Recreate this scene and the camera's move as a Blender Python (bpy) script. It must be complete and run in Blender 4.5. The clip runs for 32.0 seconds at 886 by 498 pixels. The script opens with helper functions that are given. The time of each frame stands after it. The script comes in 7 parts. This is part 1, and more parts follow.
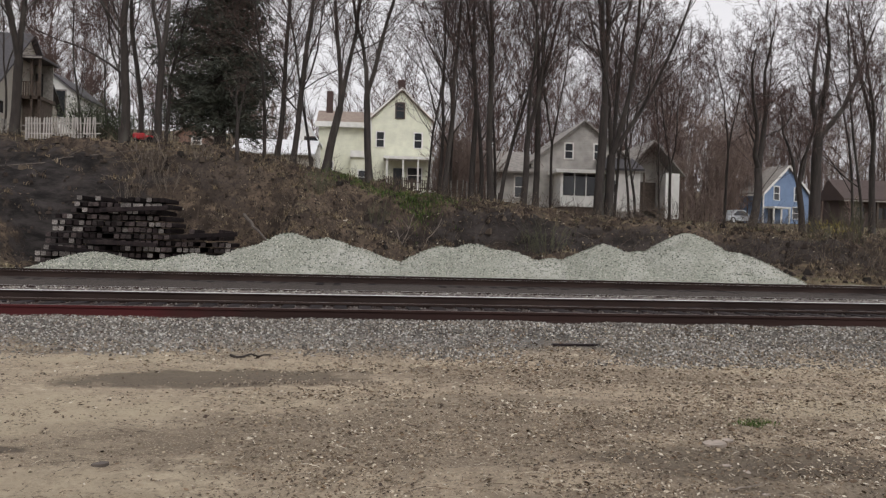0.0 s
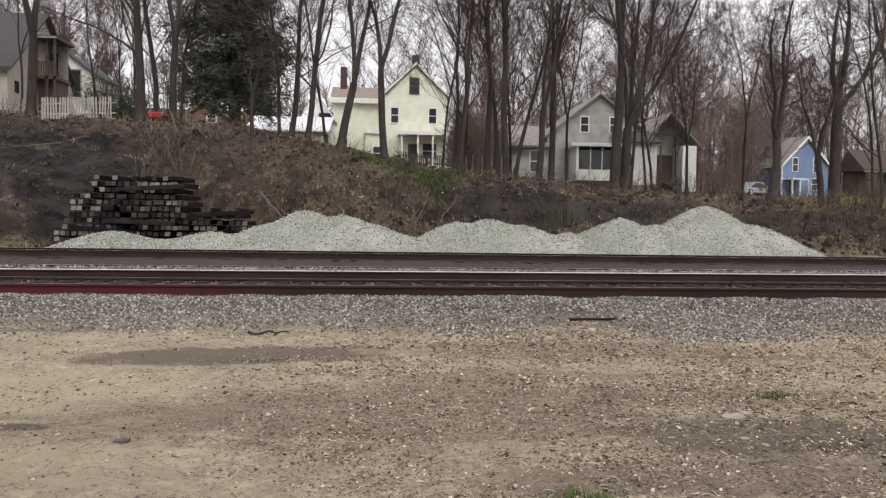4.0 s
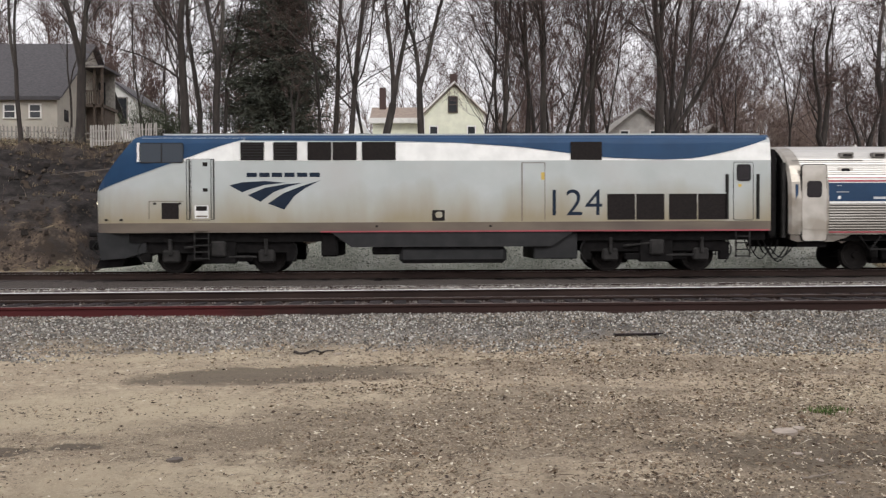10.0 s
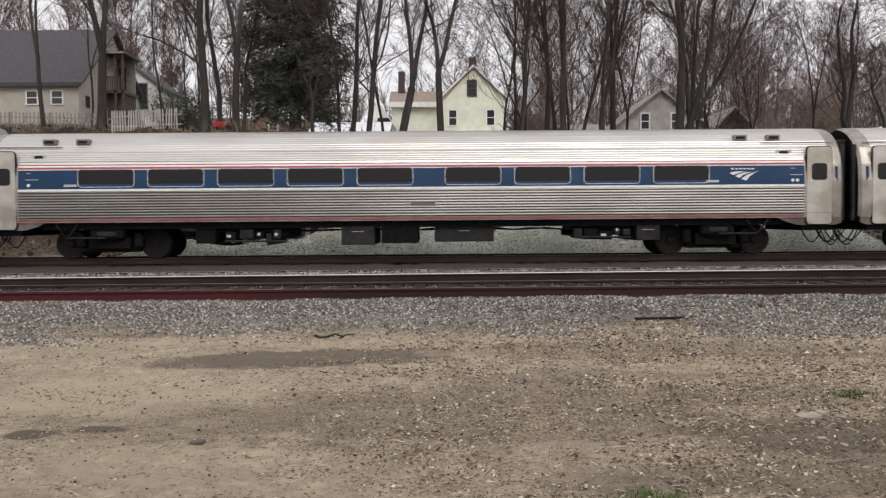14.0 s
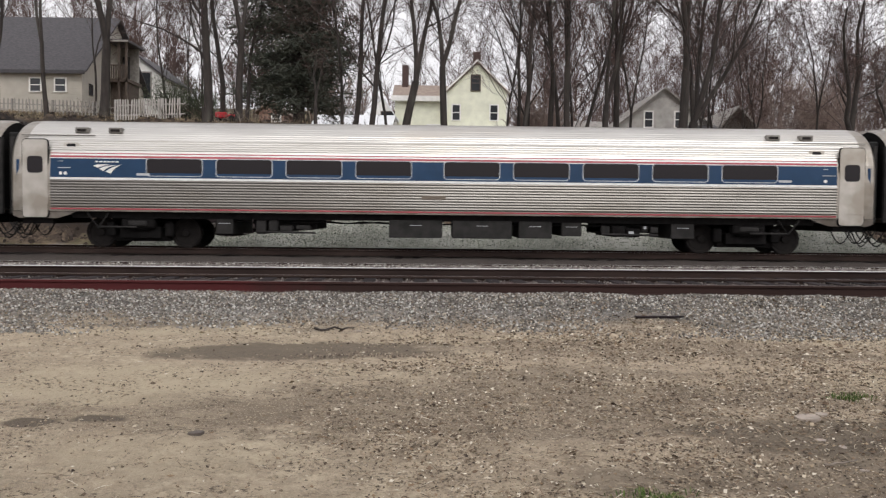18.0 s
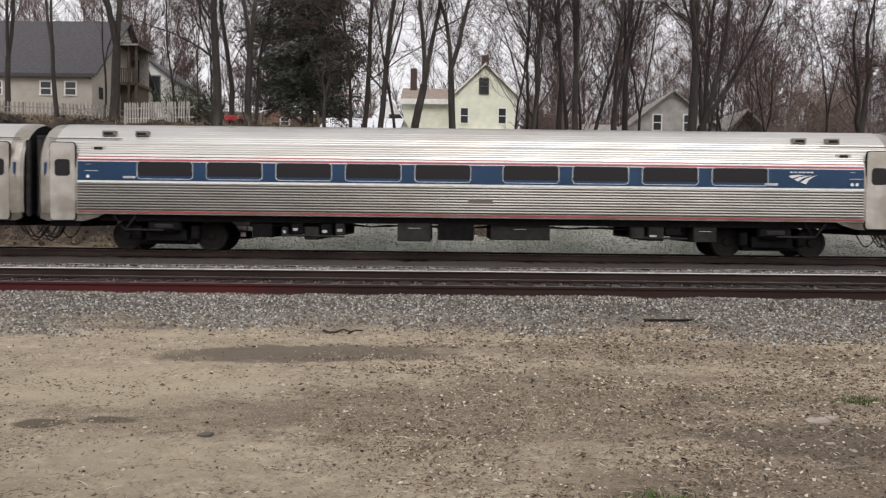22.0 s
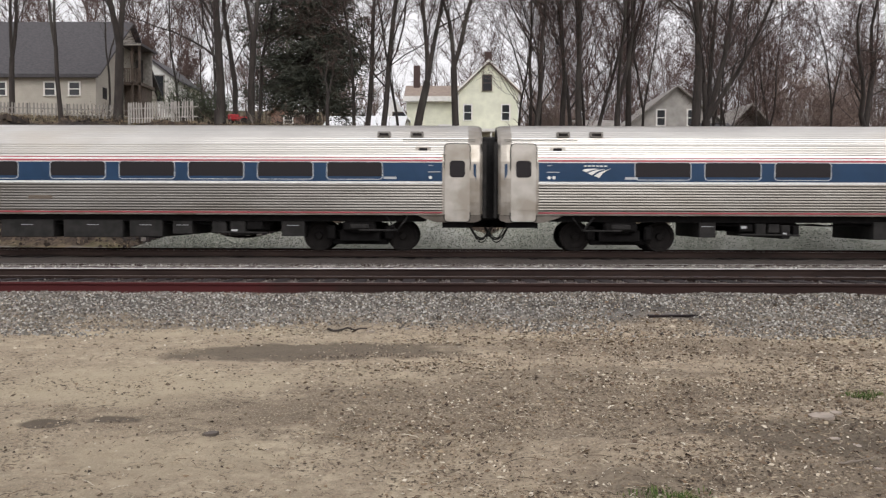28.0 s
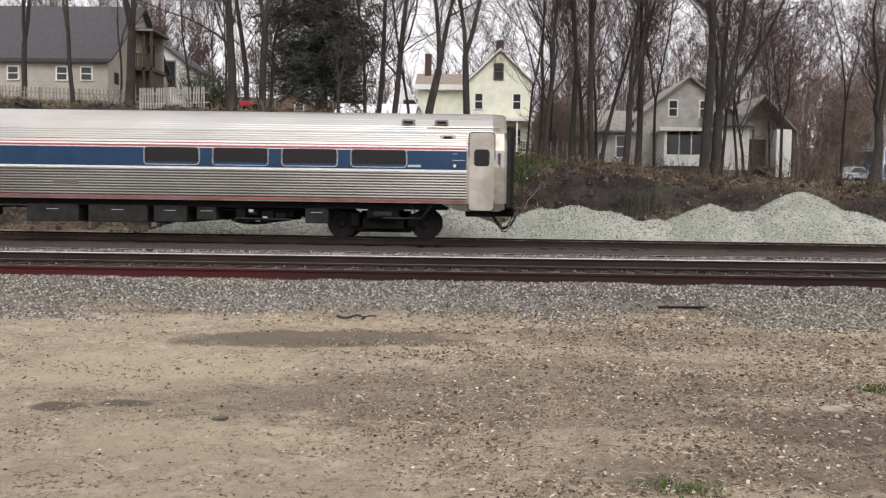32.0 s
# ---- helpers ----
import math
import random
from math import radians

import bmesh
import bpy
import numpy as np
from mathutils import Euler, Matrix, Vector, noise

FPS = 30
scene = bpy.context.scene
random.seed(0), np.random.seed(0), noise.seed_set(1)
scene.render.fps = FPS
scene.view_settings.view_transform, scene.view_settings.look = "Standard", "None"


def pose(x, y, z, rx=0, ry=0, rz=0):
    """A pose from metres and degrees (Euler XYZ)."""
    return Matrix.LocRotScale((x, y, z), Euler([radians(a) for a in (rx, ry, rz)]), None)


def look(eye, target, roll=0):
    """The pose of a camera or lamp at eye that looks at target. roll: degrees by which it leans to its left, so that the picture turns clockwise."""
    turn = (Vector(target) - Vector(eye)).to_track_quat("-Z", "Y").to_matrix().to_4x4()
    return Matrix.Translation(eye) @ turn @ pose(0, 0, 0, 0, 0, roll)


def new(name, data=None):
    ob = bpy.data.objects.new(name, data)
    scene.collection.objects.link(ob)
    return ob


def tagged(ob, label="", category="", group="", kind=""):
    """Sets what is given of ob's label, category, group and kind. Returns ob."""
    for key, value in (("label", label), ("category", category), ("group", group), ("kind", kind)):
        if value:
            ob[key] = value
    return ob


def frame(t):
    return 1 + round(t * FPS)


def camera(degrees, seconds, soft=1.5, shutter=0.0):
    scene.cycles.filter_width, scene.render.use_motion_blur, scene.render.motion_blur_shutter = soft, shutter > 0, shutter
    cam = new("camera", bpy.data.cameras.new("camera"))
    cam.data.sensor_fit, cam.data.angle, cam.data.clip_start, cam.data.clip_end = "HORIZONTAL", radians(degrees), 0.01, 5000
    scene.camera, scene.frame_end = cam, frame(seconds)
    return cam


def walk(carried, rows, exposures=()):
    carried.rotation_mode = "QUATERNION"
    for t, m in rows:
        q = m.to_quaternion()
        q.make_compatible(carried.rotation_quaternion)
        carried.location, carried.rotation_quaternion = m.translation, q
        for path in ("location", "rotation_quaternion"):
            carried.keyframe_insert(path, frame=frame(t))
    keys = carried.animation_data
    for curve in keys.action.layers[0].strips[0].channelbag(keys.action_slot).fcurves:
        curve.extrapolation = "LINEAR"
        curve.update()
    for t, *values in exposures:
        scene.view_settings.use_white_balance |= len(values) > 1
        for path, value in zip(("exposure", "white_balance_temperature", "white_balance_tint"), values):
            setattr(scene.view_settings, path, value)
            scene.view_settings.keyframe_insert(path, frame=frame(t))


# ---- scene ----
cam = camera(55.43, 32.0, soft=1.28, shutter=0.2)

# seconds, place, heading to the left of the track's normal, tilt, lean
CAMERA_ROWS = [
    (0.0, 0.024, -0.002, 1.554, -5.485, -0.399, 1.448),
    (0.5, 0.031, 0.003, 1.553, -5.701, -0.811, 1.411),
    (1.0, 0.028, 0.003, 1.552, -5.491, -1.241, 1.294),
    (1.5, 0.024, 0.012, 1.549, -5.147, -1.570, 1.354),
    (2.0, 0.023, 0.014, 1.552, -4.946, -1.600, 1.327),
    (2.5, 0.027, 0.010, 1.554, -4.889, -1.506, 0.981),
    (3.0, 0.026, 0.008, 1.555, -4.689, -1.760, 0.874),
    (3.5, 0.024, 0.015, 1.552, -4.408, -2.157, 0.914),
    (5.5, 0.029, -0.005, 1.557, -4.690, -1.661, 0.521),
    (6.0, 0.024, -0.009, 1.556, -4.471, -1.823, 0.537),
    (6.5, 0.027, -0.003, 1.553, -4.315, -1.899, 0.610),
    (7.0, 0.024, 0.008, 1.554, -3.875, -1.912, 0.698),
    (7.5, 0.013, 0.001, 1.550, -3.308, -1.226, 0.497),
    (8.0, 0.011, -0.011, 1.558, -2.714, -0.593, -0.202),
    (8.5, 0.008, -0.004, 1.555, -2.240, -0.503, -0.375),
    (9.0, 0.004, -0.013, 1.553, -1.986, -0.430, -0.209),
    (9.5, 0.008, -0.017, 1.555, -1.803, -0.489, -0.174),
    (10.0, 0.003, -0.018, 1.551, -1.661, -0.889, -0.245),
    (10.5, 0.004, -0.005, 1.550, -1.340, -1.291, -0.310),
    (11.0, 0.006, -0.006, 1.551, -1.301, -1.288, -0.203),
    (11.5, 0.006, -0.015, 1.555, -1.208, -1.305, -0.093),
    (12.0, 0.001, -0.001, 1.551, -1.074, -1.520, -0.130),
    (12.5, -0.005, 0.007, 1.554, -0.765, -1.789, -0.081),
    (13.0, -0.005, 0.003, 1.550, -0.394, -1.956, -0.145),
    (13.5, -0.005, 0.002, 1.546, -0.364, -1.951, -0.442),
    (15.5, -0.003, -0.010, 1.545, -0.282, -2.135, -0.182),
    (16.0, -0.005, 0.001, 1.543, -0.345, -2.589, -0.037),
    (16.5, -0.010, 0.011, 1.542, -0.254, -2.926, 0.049),
    (17.0, -0.014, 0.014, 1.542, -0.304, -2.958, 0.226),
    (17.5, -0.013, 0.013, 1.548, -0.269, -2.731, 0.386),
    (18.0, -0.012, 0.010, 1.551, -0.295, -2.327, 0.617),
    (18.5, -0.018, -0.003, 1.548, -0.172, -2.226, 0.768),
    (19.0, -0.010, 0.006, 1.547, -0.053, -2.559, 0.781),
    (19.5, -0.011, 0.012, 1.545, -0.067, -2.794, 0.736),
    (20.0, -0.022, -0.001, 1.543, 0.099, -2.673, 0.786),
    (20.5, -0.023, 0.003, 1.546, 0.384, -2.519, 0.803),
    (21.0, -0.015, 0.009, 1.546, 0.481, -2.226, 0.733),
    (21.5, -0.013, 0.001, 1.549, 0.373, -2.063, 0.727),
    (22.0, -0.018, -0.000, 1.546, 0.255, -2.121, 0.659),
    (22.5, -0.019, -0.006, 1.550, 0.109, -1.990, 0.585),
    (23.0, -0.015, -0.006, 1.554, 0.419, -1.589, 0.486),
    (23.5, -0.013, -0.008, 1.553, 0.714, -0.991, 0.073),
    (24.0, -0.006, -0.001, 1.554, 0.794, -0.982, -0.216),
    (24.5, -0.010, 0.010, 1.549, 0.715, -1.457, -0.127),
    (25.0, -0.012, 0.003, 1.553, 0.238, -1.782, -0.123),
    (25.5, -0.005, 0.008, 1.551, 0.103, -2.064, -0.385),
    (27.5, -0.004, -0.010, 1.551, 0.347, -2.112, 0.173),
    (28.0, -0.004, -0.011, 1.553, 0.567, -2.320, 0.186),
    (28.5, -0.012, -0.007, 1.547, 0.824, -2.602, 0.301),
    (29.0, -0.004, -0.008, 1.547, 0.989, -2.657, 0.460),
    (29.5, -0.006, -0.013, 1.550, 0.908, -2.796, 0.519),
    (30.0, -0.008, -0.000, 1.546, 0.677, -3.116, 0.520),
    (30.5, -0.010, -0.003, 1.547, 0.658, -3.134, 0.529),
    (31.0, -0.009, 0.002, 1.550, 0.737, -3.114, 0.563),
    (31.5, -0.007, 0.004, 1.545, 0.804, -3.205, 0.717),
    (32.0, -0.016, 0.004, 1.545, 1.186, -3.081, 0.832),
]
walk(cam, [(t, pose(x, y, z, 90 + tilt, 0, turn) @ pose(0, 0, 0, 0, 0, lean)) for t, x, y, z, turn, tilt, lean in CAMERA_ROWS],
     exposures=[(0.0, 0.1), (1.0, 0.1), (2.0, 0.36), (3.0, 0.4), (6.0, 0.42), (9.0, 0.38), (12.0, 0.32), (13.0, 0.2), (16.0, 0.34), (24.0, 0.26), (28.0, 0.34), (30.0, 0.38), (32.0, 0.52)])

# ---- light: an overcast spring day ----
world = bpy.data.worlds.new("overcast_sky")
scene.world = world
world.use_nodes = True
wn = world.node_tree
sky = wn.nodes.new("ShaderNodeTexSky")
sky.sky_type, sky.sun_disc = "NISHITA", False
sky.sun_elevation, sky.sun_rotation = radians(48), radians(165)
sky.dust_density, sky.air_density = 6.0, 1.0
grey = wn.nodes.new("ShaderNodeHueSaturation")
grey.inputs["Saturation"].default_value = 0.15
wn.links.new(sky.outputs[0], grey.inputs["Color"])
# a closed cloud deck: even and nearly white, with a little of the clear sky's gradient
deck = wn.nodes.new("ShaderNodeMix")
deck.data_type = "RGBA"
deck.inputs[0].default_value = 0.62
deck.inputs[7].default_value = (8.3, 8.1, 8.4, 1)
wn.links.new(grey.outputs[0], deck.inputs[6])
wn.links.new(deck.outputs[2], wn.nodes["Background"].inputs["Color"])
wn.nodes["Background"].inputs["Strength"].default_value = 0.125
sun_data = bpy.data.lights.new("sun", "SUN")
sun_data.energy, sun_data.angle, sun_data.color = 0.5, radians(30), (1.0, 0.97, 0.93)
sun = new("sun", sun_data)
sun.matrix_world = look((20, -48, 70), (0, 25, 0))


# ---- materials ----
def mat(name, c1, c2=None, scale=4.0, rough=0.8, metal=0.0, bump=0.0, fine=40.0, c3=None, scale3=0.6, cover=0.5, stretch=(1, 1, 1), vary=0.0, spec=0.5):
    """A surface of two colours mixed by fine noise, a third in larger patches, and relief."""
    m = bpy.data.materials.new(name)
    m.use_nodes = True
    nt = m.node_tree
    b = nt.nodes["Principled BSDF"]
    b.inputs["Roughness"].default_value, b.inputs["Metallic"].default_value = rough, metal
    b.inputs["Specular IOR Level"].default_value = spec
    c2 = c2 or tuple(v * 0.75 for v in c1)
    tc, mp = nt.nodes.new("ShaderNodeTexCoord"), nt.nodes.new("ShaderNodeMapping")
    mp.inputs["Scale"].default_value = stretch
    nt.links.new(tc.outputs["Object"], mp.inputs["Vector"])

    def noise_at(s, detail=5.0):
        n = nt.nodes.new("ShaderNodeTexNoise")
        n.inputs["Scale"].default_value, n.inputs["Detail"].default_value = s, detail
        nt.links.new(mp.outputs[0], n.inputs["Vector"])
        return n

    def ramp(src, lo, hi):
        r = nt.nodes.new("ShaderNodeMapRange")
        r.inputs["From Min"].default_value, r.inputs["From Max"].default_value = lo, hi
        nt.links.new(src, r.inputs["Value"])
        return r.outputs[0]

    def mix(fac, a, c):
        x = nt.nodes.new("ShaderNodeMix")
        x.data_type = "RGBA"
        nt.links.new(fac, x.inputs[0])
        for src, sock in ((a, x.inputs[6]), (c, x.inputs[7])):
            if isinstance(src, tuple):
                sock.default_value = (*src, 1)
            else:
                nt.links.new(src, sock)
        return x.outputs[2]

    col = mix(ramp(noise_at(scale).outputs[0], 0.35, 0.65), c1, c2)
    if c3:
        col = mix(ramp(noise_at(scale3, 6).outputs[0], cover - 0.08, cover + 0.12), col, c3)
    if vary:
        info, hsv = nt.nodes.new("ShaderNodeObjectInfo"), nt.nodes.new("ShaderNodeHueSaturation")
        r = nt.nodes.new("ShaderNodeMapRange")
        r.inputs["To Min"].default_value, r.inputs["To Max"].default_value = 1 - vary, 1 + vary
        nt.links.new(info.outputs["Random"], r.inputs["Value"])
        nt.links.new(r.outputs[0], hsv.inputs["Value"])
        nt.links.new(col, hsv.inputs["Color"])
        col = hsv.outputs[0]
    nt.links.new(col, b.inputs["Base Color"])
    if bump:
        bp = nt.nodes.new("ShaderNodeBump")
        bp.inputs["Strength"].default_value, bp.inputs["Distance"].default_value = 0.6, bump
        nt.links.new(noise_at(fine).outputs[0], bp.inputs["Height"])
        nt.links.new(bp.outputs[0], b.inputs["Normal"])
    return m


def glass_mat(name, tint, rough=0.06, spec=0.5):
    m = bpy.data.materials.new(name)
    m.use_nodes = True
    b = m.node_tree.nodes["Principled BSDF"]
    b.inputs["Base Color"].default_value, b.inputs["Roughness"].default_value = (*tint, 1), rough
    b.inputs["Specular IOR Level"].default_value = spec
    return m


M = {}
M["bark"] = mat("bark", (0.046, 0.037, 0.033), (0.024, 0.0195, 0.0175), 6, 0.95, bump=0.02, fine=14, stretch=(1, 1, 0.25), c3=(0.085, 0.078, 0.068), scale3=1.5, cover=0.6)
M["twig"] = mat("twig", (0.066, 0.043, 0.038), (0.095, 0.06, 0.052), 2, 0.95)
M["needle"] = mat("needle", (0.045, 0.054, 0.042), (0.085, 0.088, 0.066), 1.5, 0.8)
M["thicket"] = mat("thicket_stems", (0.19, 0.14, 0.118), (0.14, 0.1, 0.085), 1, 0.95)
M["willow"] = mat("green_barked_stems", (0.1, 0.105, 0.06), (0.075, 0.07, 0.045), 2, 0.9)
M["dry_stem"] = mat("dry_stems", (0.2, 0.165, 0.13), (0.13, 0.105, 0.085), 2, 0.9)
M["blossom"] = mat("yellow_blossom", (0.42, 0.34, 0.06), (0.3, 0.25, 0.05), 3, 0.8)
M["rail"] = mat("rail_rust", (0.044, 0.03, 0.026), (0.027, 0.019, 0.017), 3, 0.9, 0.0, bump=0.002, fine=60, stretch=(0.2, 1, 1), spec=0.08)
M["rail_red"] = mat("rail_dark_rust", (0.046, 0.026, 0.023), (0.029, 0.0185, 0.0165), 1.2, 0.9, 0.0, bump=0.002, fine=60, stretch=(0.2, 1, 1), spec=0.08)


def red_stretch(m):
    """Bright red rust on one stretch of the rail."""
    nt = m.node_tree
    b = nt.nodes["Principled BSDF"]
    old = b.inputs["Base Color"].links[0].from_socket
    tc, sep = nt.nodes.new("ShaderNodeTexCoord"), nt.nodes.new("ShaderNodeSeparateXYZ")
    nt.links.new(tc.outputs["Object"], sep.inputs[0])
    n = nt.nodes.new("ShaderNodeTexNoise")
    n.inputs["Scale"].default_value, n.inputs["Detail"].default_value = 0.8, 6
    nt.links.new(tc.outputs["Object"], n.inputs["Vector"])
    ma = nt.nodes.new("ShaderNodeMath")
    ma.operation = "MULTIPLY_ADD"
    ma.inputs[1].default_value = 3.0
    nt.links.new(n.outputs[0], ma.inputs[0])
    nt.links.new(sep.outputs[0], ma.inputs[2])
    r = nt.nodes.new("ShaderNodeMapRange")
    r.inputs["From Min"].default_value, r.inputs["From Max"].default_value, r.inputs["To Max"].default_value = -0.6, -1.8, 0.85
    nt.links.new(ma.outputs[0], r.inputs["Value"])
    mx = nt.nodes.new("ShaderNodeMix")
    mx.data_type = "RGBA"
    nt.links.new(r.outputs[0], mx.inputs[0])
    nt.links.new(old, mx.inputs[6])
    mx.inputs[7].default_value = (0.075, 0.019, 0.02, 1)
    nt.links.new(mx.outputs[2], b.inputs["Base Color"])


red_stretch(M["rail_red"])
# polished steel, with sky glare put into a pale, half-diffuse colour
M["rail_top"] = mat("rail_polished_glare", (0.62, 0.61, 0.6), (0.48, 0.47, 0.46), 2, 0.5, 0.45, stretch=(0.05, 1, 1))
M["rail_dull"] = mat("rail_dull_head", (0.2, 0.16, 0.14), (0.13, 0.1, 0.085), 2, 0.5, 0.5, stretch=(0.1, 1, 1))
M["tie"] = mat("creosoted_tie", (0.022, 0.016, 0.016), (0.01, 0.0075, 0.0085), 5, 0.9, bump=0.006, fine=30, c3=(0.05, 0.04, 0.038), scale3=2, cover=0.64, vary=0.45, spec=0.15)
M["tie_pale"] = mat("weathered_tie_end", (0.26, 0.235, 0.22), (0.075, 0.064, 0.06), 14, 0.95, bump=0.006, fine=40, vary=0.4)
M["tie_mid"] = mat("brown_tie_end", (0.07, 0.052, 0.05), (0.02, 0.015, 0.015), 12, 0.95, bump=0.006, fine=40, vary=0.5)
M["gravel"] = mat("crushed_stone", (0.36, 0.362, 0.31), (0.19, 0.2, 0.168), 16, 0.95, bump=0.05, fine=24, c3=(0.38, 0.378, 0.34), scale3=0.7, cover=0.55)


def island_mat(name, colours, rough=0.9):
    """Many small loose pieces in one mesh, each with a colour of its own."""
    m = bpy.data.materials.new(name)
    m.use_nodes = True
    nt = m.node_tree
    b = nt.nodes["Principled BSDF"]
    b.inputs["Roughness"].default_value = rough
    b.inputs["Specular IOR Level"].default_value = 0.25
    geo, ramp = nt.nodes.new("ShaderNodeNewGeometry"), nt.nodes.new("ShaderNodeValToRGB")
    ramp.color_ramp.interpolation = "CONSTANT"
    el = ramp.color_ramp.elements
    while len(el) < len(colours):
        el.new(0.5)
    for i, c in enumerate(colours):
        el[i].position, el[i].color = i / len(colours), (*c, 1)
    nt.links.new(geo.outputs["Random Per Island"], ramp.inputs[0])
    nt.links.new(ramp.outputs[0], b.inputs["Base Color"])
    return m


M["heap_stone"] = island_mat("crushed_stone_pieces", [(0.38, 0.385, 0.325), (0.22, 0.24, 0.198), (0.58, 0.56, 0.5), (0.13, 0.142, 0.118), (0.32, 0.338, 0.278), (0.46, 0.445, 0.385), (0.26, 0.277, 0.23), (0.09, 0.098, 0.082)])
M["ballast_stone"] = island_mat("ballast_stones", [(0.225, 0.208, 0.188), (0.075, 0.066, 0.059), (0.3, 0.285, 0.26), (0.14, 0.127, 0.114), (0.225, 0.2, 0.172), (0.175, 0.162, 0.143), (0.1, 0.088, 0.078), (0.37, 0.355, 0.328), (0.155, 0.15, 0.138), (0.25, 0.225, 0.196), (0.115, 0.1, 0.087), (0.48, 0.465, 0.43)])
M["infill_stone"] = island_mat("infill_stones", [(0.07, 0.058, 0.052), (0.035, 0.028, 0.025), (0.11, 0.095, 0.086), (0.05, 0.04, 0.036), (0.2, 0.18, 0.165), (0.08, 0.064, 0.056), (0.045, 0.034, 0.031)])
M["litter"] = island_mat("dead_leaves_and_chips", [(0.2, 0.14, 0.09), (0.13, 0.09, 0.06), (0.3, 0.235, 0.16), (0.16, 0.115, 0.08), (0.1, 0.073, 0.052), (0.46, 0.4, 0.31), (0.24, 0.185, 0.13), (0.06, 0.043, 0.033), (0.34, 0.28, 0.2), (0.09, 0.066, 0.048), (0.6, 0.54, 0.44)])
M["clod"] = island_mat("soil_clods", [(0.03, 0.022, 0.018), (0.06, 0.045, 0.034), (0.02, 0.016, 0.014), (0.09, 0.07, 0.052), (0.045, 0.034, 0.028)])
M["pebble"] = island_mat("pebbles", [(0.27, 0.22, 0.165), (0.17, 0.135, 0.105), (0.22, 0.178, 0.135), (0.33, 0.275, 0.21), (0.13, 0.103, 0.08), (0.24, 0.195, 0.145), (0.16, 0.13, 0.1), (0.3, 0.255, 0.195), (0.2, 0.16, 0.12), (0.12, 0.096, 0.076), (0.36, 0.31, 0.245), (0.085, 0.068, 0.054)])
M["yard_clod"] = island_mat("dirt_clods", [(0.3, 0.24, 0.175), (0.15, 0.117, 0.087), (0.42, 0.35, 0.265), (0.22, 0.172, 0.127), (0.085, 0.066, 0.05), (0.45, 0.385, 0.295), (0.33, 0.265, 0.195), (0.055, 0.043, 0.034), (0.25, 0.2, 0.147), (0.18, 0.14, 0.104)])
M["dead_grass"] = island_mat("dead_grass", [(0.22, 0.17, 0.11), (0.13, 0.1, 0.065), (0.33, 0.27, 0.18), (0.17, 0.13, 0.085), (0.25, 0.19, 0.12)])
M["brush"] = island_mat("brush_stems", [(0.085, 0.065, 0.052), (0.05, 0.037, 0.031), (0.2, 0.165, 0.13), (0.07, 0.046, 0.038), (0.035, 0.027, 0.024), (0.06, 0.05, 0.04), (0.13, 0.1, 0.08)])
M["grass"] = island_mat("green_grass", [(0.06, 0.1, 0.025), (0.09, 0.14, 0.035), (0.14, 0.15, 0.06), (0.05, 0.085, 0.02)])
M["pale_branch"] = mat("barkless_branch", (0.21, 0.175, 0.145), (0.13, 0.105, 0.09), 6, 0.9, bump=0.004)
M["slab"] = mat("flat_stone", (0.36, 0.305, 0.255), (0.25, 0.21, 0.178), 9, 0.9, bump=0.004)


